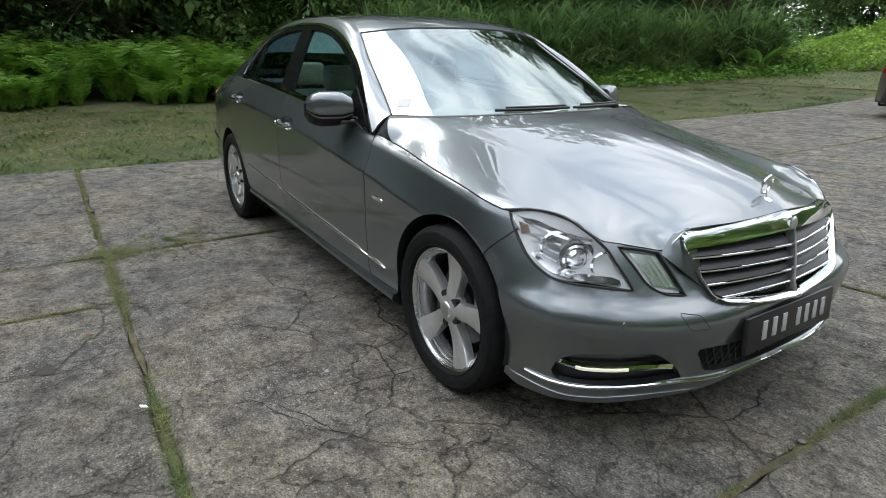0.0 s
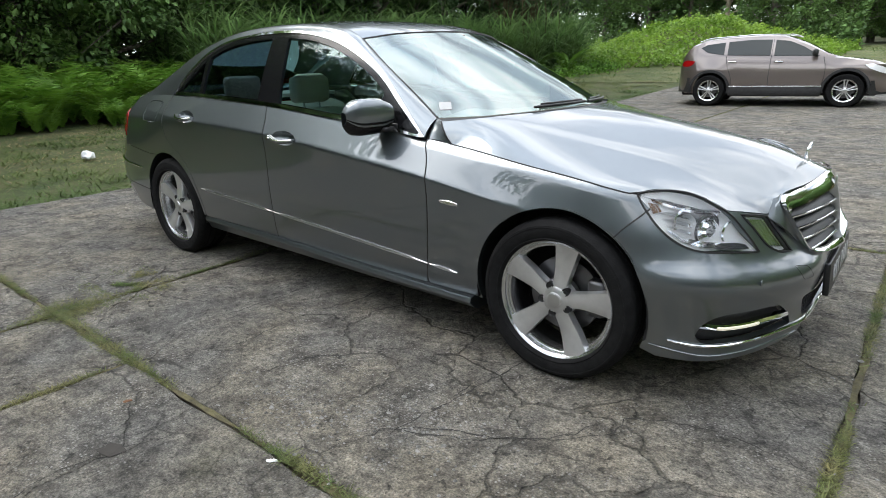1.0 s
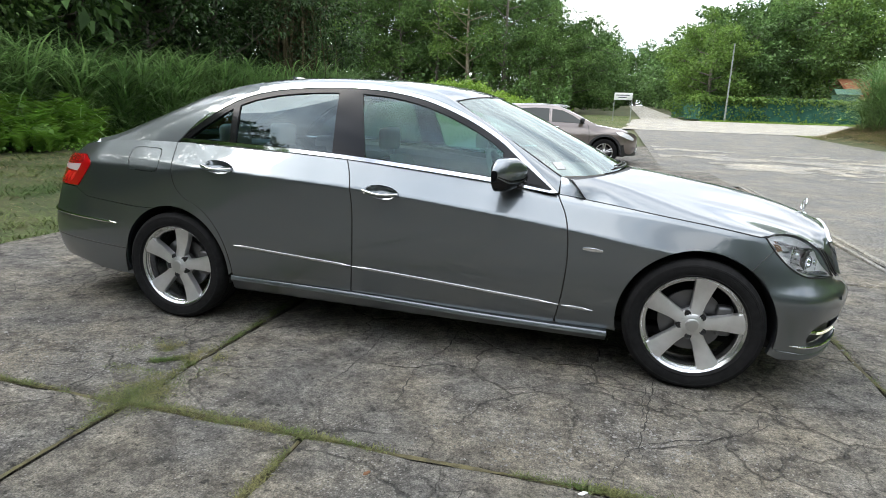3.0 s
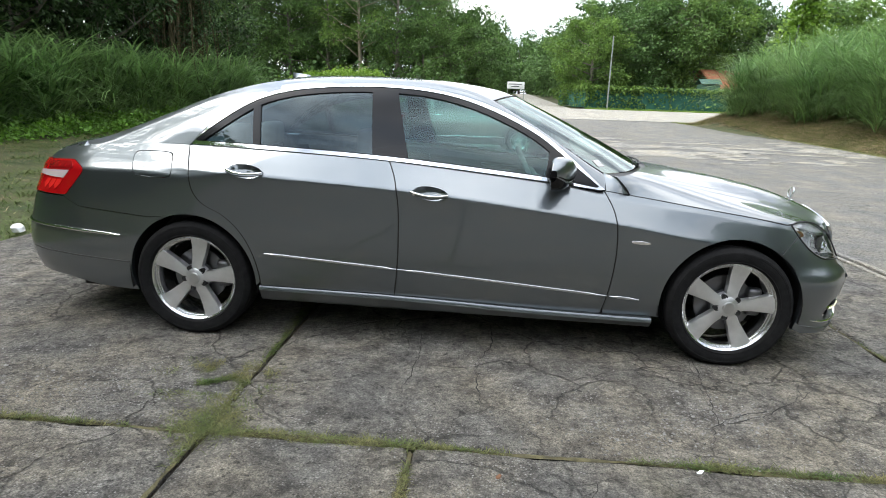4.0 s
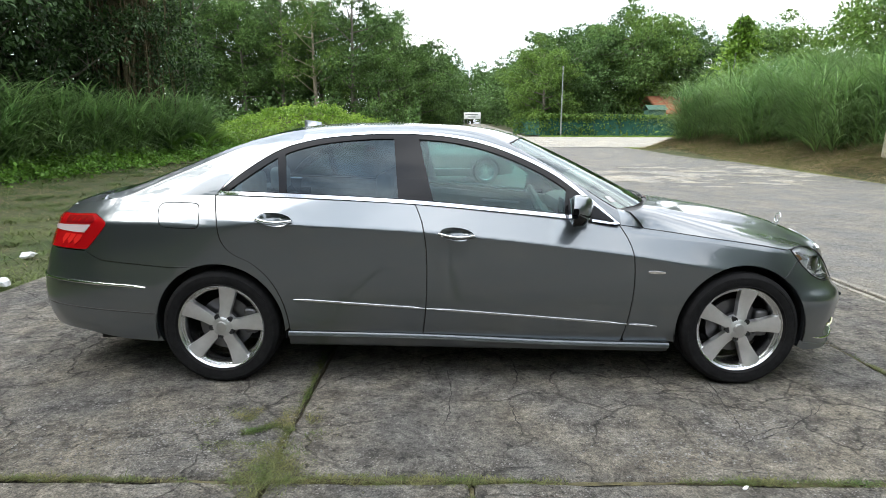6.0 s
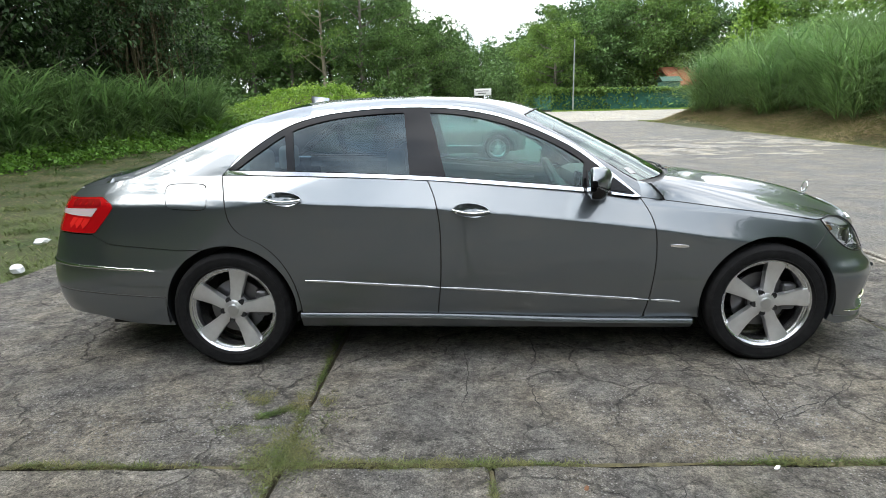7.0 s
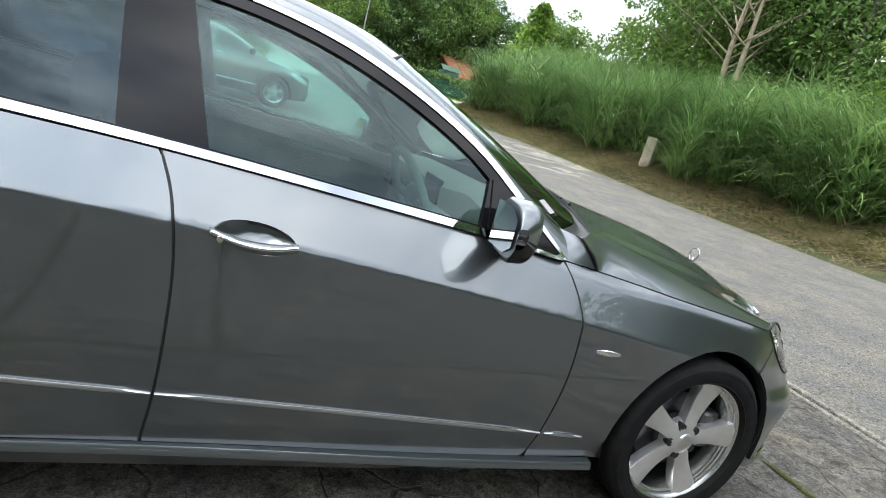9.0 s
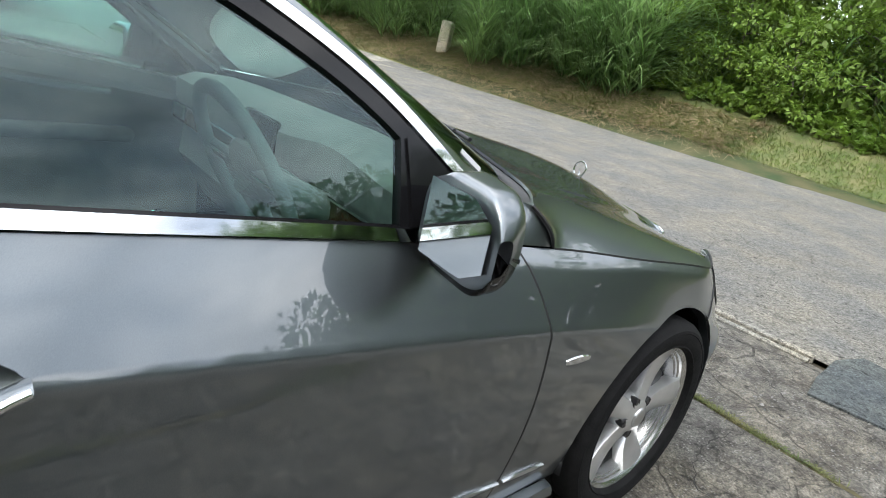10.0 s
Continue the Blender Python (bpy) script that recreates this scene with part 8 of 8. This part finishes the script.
# broad-leaved plant in the tall grass
def broad_plant(where, seed):
    g = np.random.default_rng(seed)
    pl = thing("banana_plant", "broad-leaved banana plant standing in tall grass", "plant", pose(*where), "banana plants")
    for i in range(7):
        a, L = i * 2.1 + g.uniform(-0.4, 0.4), g.uniform(1.1, 1.7)
        d = Vector((math.cos(a), math.sin(a), 0))
        s = Vector((-d.y, d.x, 0))
        rings = []
        for t in np.linspace(0, 1, 9):
            c = d * (L * 0.75 * t ** 1.3) + Vector((0, 0, 0.25 + L * (1.15 * t - 0.55 * t * t)))
            w = 0.19 * math.sin(math.pi * min(1, 0.06 + t * 0.94)) ** 0.7 + 0.008
            rings.append([c - s * w + Vector((0, 0, 0.05 * w)), c - Vector((0, 0, w * 0.25)), c + s * w + Vector((0, 0, 0.05 * w))])
        part("leaf", loft(rings), FERN, pl)
    part("stem", tube([(0, 0, -0.1), (0.02, 0, 0.4), (0, 0.02, 0.75)], [0.07, 0.06, 0.04], 8), FERN, pl)


broad_plant((-12.0, 22.0, land(-12, 22)), 3)
broad_plant((-10.9, 22.6, land(-10.9, 22.6)), 4)

# weeds and moss in the slab joints
JOINTS = [((-4.15, -1.86), (3.45, -1.86), 1.0), ((-0.92, -1.86), (-0.96, -0.2), 0.8), ((-0.93, -1.86), (-0.95, -4.2), 0.7), ((-0.09, -1.9), (-0.10, -4.2), 0.6), ((2.40, -1.86), (2.41, 5.1), 1.0), ((-4.1, 1.65), (3.4, 1.65), 0.5), ((-0.92, 1.7), (-0.92, 15), 0.6), ((-4.1, 5.16), (3.4, 5.16), 0.7), ((2.4, 5.1), (2.4, 15), 0.9), ((-4.1, 8.67), (3.4, 8.67), 0.6), ((-4.1, 12.0), (2.4, 12.0), 0.4)]
g = np.random.default_rng(61)
mv, mf, base = [], [], []
ROWS = (-1.0, -0.6, -0.2, 0.2, 0.6, 1.0)
for i, (a, b, much) in enumerate(JOINTS):
    a, b = np.array(a), np.array(b)
    L = np.linalg.norm(b - a)
    d = (b - a) / L
    s = np.array((-d[1], d[0]))
    near = a[1] < 3
    step = 0.022 if near else 0.05
    for k in range(int(L / step) + 1):
        p = a + d * min(k * step, L)
        f = noise.noise(Vector((p[0] * 1.1, p[1] * 1.1, i)))
        w = 0.009 + 0.016 * much * max(0, f + 0.25) + 0.010 * noise.noise(Vector((p[0] * 6, p[1] * 6, i))) + 0.006 * noise.noise(Vector((p[0] * 21, p[1] * 21, i)))
        w = max(w, 0.003)
        o = s * 0.014 * noise.noise(Vector((p[0] * 2.3, p[1] * 2.3, i + 9)))
        z = rise(*p)
        for e in ROWS:
            q = p + o + s * w * e
            mv.append((*q, z - 0.009 + (1 - abs(e)) * (0.004 + 0.010 * max(0, f + 0.3)) + (0.006 * noise.noise(Vector((q[0] * 45, q[1] * 45, i))) if abs(e) < 1 else 0)))
        if k:
            q, m = len(mv), len(ROWS)
            mf += [(q - 2 * m + j, q - 2 * m + j + 1, q - m + j + 1, q - m + j) for j in range(m - 1)]
        for _ in range(int((80 if near else 10) * much * max(0.0, min(1.0, 1.5 * f + 0.42 + 0.9 * noise.noise(Vector((p[0] * 5, p[1] * 5, i + 4))))))):
            base.append((*(p + o + s * g.normal(0, w * 0.8)), z - 0.004))
# the weedy corner by the rear wheel
for _ in range(6500):
    p = np.array((-1.07, -1.42)) + g.normal(0, 1, 2) * (0.13, 0.10)
    if noise.noise(Vector((p[0] * 9, p[1] * 9, 2))) > 0.10:
        base.append((*p, 0.0))
for _ in range(2600):
    base.append((-0.93 + g.normal(0, 0.07), -1.80 + g.normal(0, 0.08), 0.0))
base = np.array(base)
n = len(base)
a = g.uniform(0, 2 * np.pi, n)
d = unit(np.stack([np.cos(a), np.sin(a), g.uniform(0.3, 1.2, n)], 1))
tagged(new("joint_weeds", blade_mesh("joint_weeds", base, d, g.uniform(0.010, 0.030, n) * np.where(g.uniform(0, 1, n) > 0.93, 1.9, 1.0), g.uniform(0.0025, 0.005, n), g.uniform(0.1, 0.6, n), WEED, 2)), "low weeds and grass in the slab joints", "weeds", kind="stuff")
tagged(new("joint_moss", mesh_of("joint_moss", mv, mf, MOSS)), "moss and soil filling the slab joints", "moss", kind="stuff")
# ---------- far things ----------
GALV = varied("galvanised_steel", (0.20, 0.22, 0.20), (0.32, 0.34, 0.32), 5, 0.5, metal=0.4)
GREEN_STEEL = varied("green_painted_steel", (0.03, 0.085, 0.06), (0.05, 0.12, 0.085), 4, 0.55)
NET = varied("green_fence_netting", (0.015, 0.085, 0.060), (0.030, 0.13, 0.095), 2.5, 0.8, bump=0.4, bump_scale=20)
WHITE = varied("white_sign_paint", (0.66, 0.67, 0.66), (0.78, 0.78, 0.77), 3, 0.5)

# road sign on two posts
sign = thing("road_sign", "white road sign on two grey posts beside the far road", "sign", pose(1.25, 42.0, rise(0, 42) + 0.05, 0, 0, -4))
for x in (0.0, 1.22):
    part("post", tube([(x, 0, -0.1), (x, 0, 1.95)], 0.028, 10), GALV, sign)
part("board", box((1.26, 0.04, 0.50), (0.61, -0.05, 1.70), 0.008), WHITE, sign)
for i, w in enumerate((0.95, 0.6)):
    part("lettering_bar", box((w, 0.006, 0.06), (0.56, -0.074, 1.78 - 0.16 * i), 0.0), base_material("dark_lettering", (0.05, 0.05, 0.055), 0.6), sign, "dark bar")

# poles
def pole(x, y, h, label, lean=0.0, arm=False):
    p = thing("lamp_pole" if arm else "pole", label, "pole", pose(x, y, rise(0, y) - 0.1, 0, lean, 0))
    part("shaft", tube([(0, 0, 0), (0, 0, h * 0.5), (0, 0, h)], [0.07, 0.058, 0.045], 10), GALV, p)
    part("pole_cap", lathe([(0.06, 0.0), (0.055, 0.05), (0.0, 0.06)], 12, axis="z", centre=(0, 0, h)), GALV, p)
    return p


pole(9.75, 47.8, 5.9, "slim grey steel pole in front of the fence")
pole(17.3, 34.0, 8.0, "leaning grey pole wrapped in creeper", 4)
creep = np.random.default_rng(71)
pz = creep.uniform(0, 1, 5200) ** 0.8
pw = 2.8 * (1 - pz) ** 0.8 + 0.30
pos = np.stack([17.6 + 0.5 * pz + creep.normal(0, 0.45, 5200) * pw + 0.7 * (1 - pz), 34.2 + creep.normal(0, 0.4, 5200) * pw, rise(0, 34) + 0.8 + 6.9 * pz], 1)
tagged(new("creeper_cone", soup("creeper_cone", leaves_at(pos, 0.26, np.stack([creep.normal(0, 1, 5200), creep.normal(0, 1, 5200) - 0.5, creep.normal(0, 0.5, 5200)], 1), 0.4, 0.7, gen=creep), COVER)), "yellow-green creeper hanging from the pole", "creeper", kind="stuff")

# green netted fence with posts, partly overgrown
fence = thing("fence", "green netted fence overgrown with creeper", "fence")
FX = [(6.6, 56.0), (7.3, 52.0), (8.0, 48.6)] + [(8.0 + 2.4 * i, 48.6 + 0.10 * i) for i in range(1, 9)]
for i, (x, y) in enumerate(FX):
    part("post", tube([(x, y, rise(0, y) - 0.1), (x, y, rise(0, y) + 1.95)], 0.04, 8), GREEN_STEEL, fence)
    if i:
        x0, y0 = FX[i - 1]
        d = Vector((x - x0, y - y0, 0))
        part("net_panel", box((d.length - 0.06, 0.012, 1.75), ((x + x0) / 2, (y + y0) / 2, rise(0, (y + y0) / 2) + 0.95), 0.0, Matrix.Rotation(math.atan2(d.y, d.x), 3, "Z")), NET, fence)
        part("rail", tube([(x0, y0, rise(0, y0) + 1.86), (x, y, rise(0, y) + 1.86)], 0.025, 6), GREEN_STEEL, fence)
cg = np.random.default_rng(72)
pts = []
for (x0, y0), (x1, y1) in zip(FX[:-1], FX[1:]):
    t = cg.uniform(0, 1, 650 if x1 < 14 else 260)
    pts.append(np.stack([x0 + (x1 - x0) * t, y0 + (y1 - y0) * t + cg.normal(0, 0.12, len(t)) - 0.1, rise(0, y0) + np.where(cg.uniform(0, 1, len(t)) < 0.7, 1.9 - np.abs(cg.normal(0, 0.25, len(t))), cg.uniform(0.1, 1.8, len(t)))], 1))
pts = np.concatenate(pts)
tagged(new("fence_creeper", soup("fence_creeper", leaves_at(pts, 0.24, np.stack([cg.normal(0, 0.6, len(pts)), np.full(len(pts), -0.8), cg.normal(0.1, 0.5, len(pts))], 1), 0.4, 0.7, gen=cg), LEAF_LIGHT)), "creeper growing over the fence", "creeper", kind="stuff")
blades("fence_grass", 5000, lambda g, n: np.stack([g.uniform(8, 30, n), g.uniform(47.2, 48.5, n)], 1), 0.3, 0.05, 0.4, COVER, 73, 2, 0.5, "bright grass strip in front of the fence")

# small shed and tiled roof behind the fence
TILE = varied("orange_roof_tile", (0.26, 0.085, 0.045), (0.40, 0.15, 0.08), 3, 0.8, bump=0.4, bump_scale=12)
house = thing("house", "low house with an orange tiled roof among trees", "house", pose(23.6, 57.0, rise(0, 57) - 0.6, 0, 0, 8))
part("wall", box((6.0, 5.0, 2.6), (0, 0, 1.3), 0.02), WHITE, house)
part("roof", loft([[(x, -3.1, 2.5), (x, 0, 4.3), (x, 3.1, 2.5), (x, 3.1, 2.4), (x, 0, 4.18), (x, -3.1, 2.4)] for x in (-3.9, 3.9)], closed_ring=True, caps=True), TILE, house)
for i in range(7):
    part("roof_ridge", tube([(-3.8 + i * 1.26, -3.1, 2.53), (-3.8 + i * 1.26, 0, 4.33)], 0.05, 6), TILE, house)
part("window", box((1.2, 0.06, 1.0), (-1.5, -2.51, 1.5), 0.01), SUV_GLASS, house)
shed = thing("shed", "green metal shed beside the fence", "shed", pose(18.9, 51.2, rise(0, 51)))
part("shed_wall", box((1.5, 1.5, 2.3), (0, 0, 1.15), 0.02), GREEN_STEEL, shed)
part("shed_roof", loft([[(x, -0.9, 2.3), (x, 0, 2.75), (x, 0.9, 2.3)] for x in (-0.9, 0.9)]), GREEN_STEEL, shed)

# concrete marker stump on the bank
stump = thing("marker_stump", "leaning pale concrete marker stump in the grass", "stump", pose(14.0, 15.05, land(14.0, 15.05) - 0.05, 0, 7, 35))
part("stump_block", box((0.56, 0.36, 1.10), (0, 0, 0.50), 0.03), concrete("stump_concrete", (0.42, 0.40, 0.35), (0.60, 0.57, 0.50), crack=0.3, moss=0.15), stump)
stump2 = thing("marker_stump", "leaning pale concrete marker stump in the grass", "stump", pose(15.2, 1.6, land(15.2, 1.6) - 0.05, 6, 14, 10))
part("stump_block", box((0.16, 0.16, 0.75), (0, 0, 0.35), 0.02), bpy.data.materials["stump_concrete"], stump2)

# litter on slabs and grass
LITTER = base_material("white_litter", (0.75, 0.76, 0.76), 0.5)


def scrap(name, where, size, label, seed, material=LITTER):
    bm = bmesh.new()
    bmesh.ops.create_icosphere(bm, subdivisions=2, radius=1)
    for v in bm.verts:
        v.co *= 1 + 0.45 * noise.noise(v.co * 1.7 + Vector((seed, 0, 0)))
        v.co.x *= size[0]
        v.co.y *= size[1]
        v.co.z = max(v.co.z, -0.6) * size[2]
    ob = part(name, bm, material, None)
    ob.matrix_world = pose(where[0], where[1], rise(*where[:2]) + (where[2] if len(where) > 2 else 0.0) + 0.6 * size[2], 0, 0, 40 * seed)
    return tagged(ob, label, "litter")


scrap("paper_scrap", (0.996, -1.90), (0.020, 0.007, 0.004), "small white paper scrap on the concrete", 1)
scrap("crumpled_bag", (-5.03, 2.67, -0.03), (0.09, 0.06, 0.045), "crumpled white bag on the grass", 2)
scrap("crumpled_bag", (-4.26, 1.24, 0.0), (0.10, 0.06, 0.045), "crumpled white and red bag on the grass", 3)
scrap("plastic_cup", (-7.2, 0.7, -0.03), (0.13, 0.09, 0.07), "white plastic cup lying on the grass", 4)
LEAFY = base_material("fallen_leaf", (0.028, 0.024, 0.02), 0.8)
scrap("fallen_leaf", (0.519, -2.193), (0.045, 0.035, 0.004), "dark fallen leaf on the slab", 5, LEAFY)
scrap("fallen_leaf", (0.25, -2.02), (0.017, 0.009, 0.003), "brown fallen leaf on the slab", 6, base_material("rust_leaf", (0.16, 0.075, 0.035), 0.8))

# loose stones where the concrete has crumbled
STONE = varied("loose_stone", (0.07, 0.069, 0.065), (0.27, 0.262, 0.245), 30, 0.9, island=0.35)
sg_ = np.random.default_rng(81)
spots = [((0.85, -1.64), (0.22, 0.09), 300), ((-1.55, -1.60), (0.30, 0.10), 620), ((-1.28, -1.42), (0.16, 0.10), 320), ((1.25, -1.45), (0.16, 0.12), 260), ((-0.95, -1.62), (0.08, 0.14), 160), ((2.75, -1.0), (0.25, 0.25), 220), ((2.3, 0.8), (0.3, 0.6), 200), ((0.4, -1.7), (0.9, 0.35), 160), ((-2.3, -1.2), (0.5, 0.4), 160)]
sp = np.concatenate([np.array(c) + sg_.normal(0, 1, (k, 2)) * np.array(w) for c, w, k in spots])
m = len(sp)
r = sg_.uniform(0.0025, 0.0075, m) * np.where(sg_.uniform(0, 1, m) > 0.93, 1.7, 1.0)
turn = sg_.uniform(0, 6.28, m)
ring = np.stack([np.stack([sp[:, 0] + r * sg_.uniform(0.7, 1.3, m) * np.cos(turn + k * 1.2566), sp[:, 1] + r * sg_.uniform(0.6, 1.1, m) * np.sin(turn + k * 1.2566), np.full(m, 0.0005)], 1) for k in range(5)], 1)
top = np.stack([sp[:, 0] + r * sg_.uniform(-0.3, 0.3, m), sp[:, 1] + r * sg_.uniform(-0.3, 0.3, m), r * sg_.uniform(0.5, 1.0, m)], 1)
tagged(new("loose_stones", soup("loose_stones", np.concatenate([np.stack([ring[:, k], ring[:, (k + 1) % 5], top], 1) for k in range(5)]), STONE)), "small loose stones on crumbled concrete", "gravel", kind="stuff")
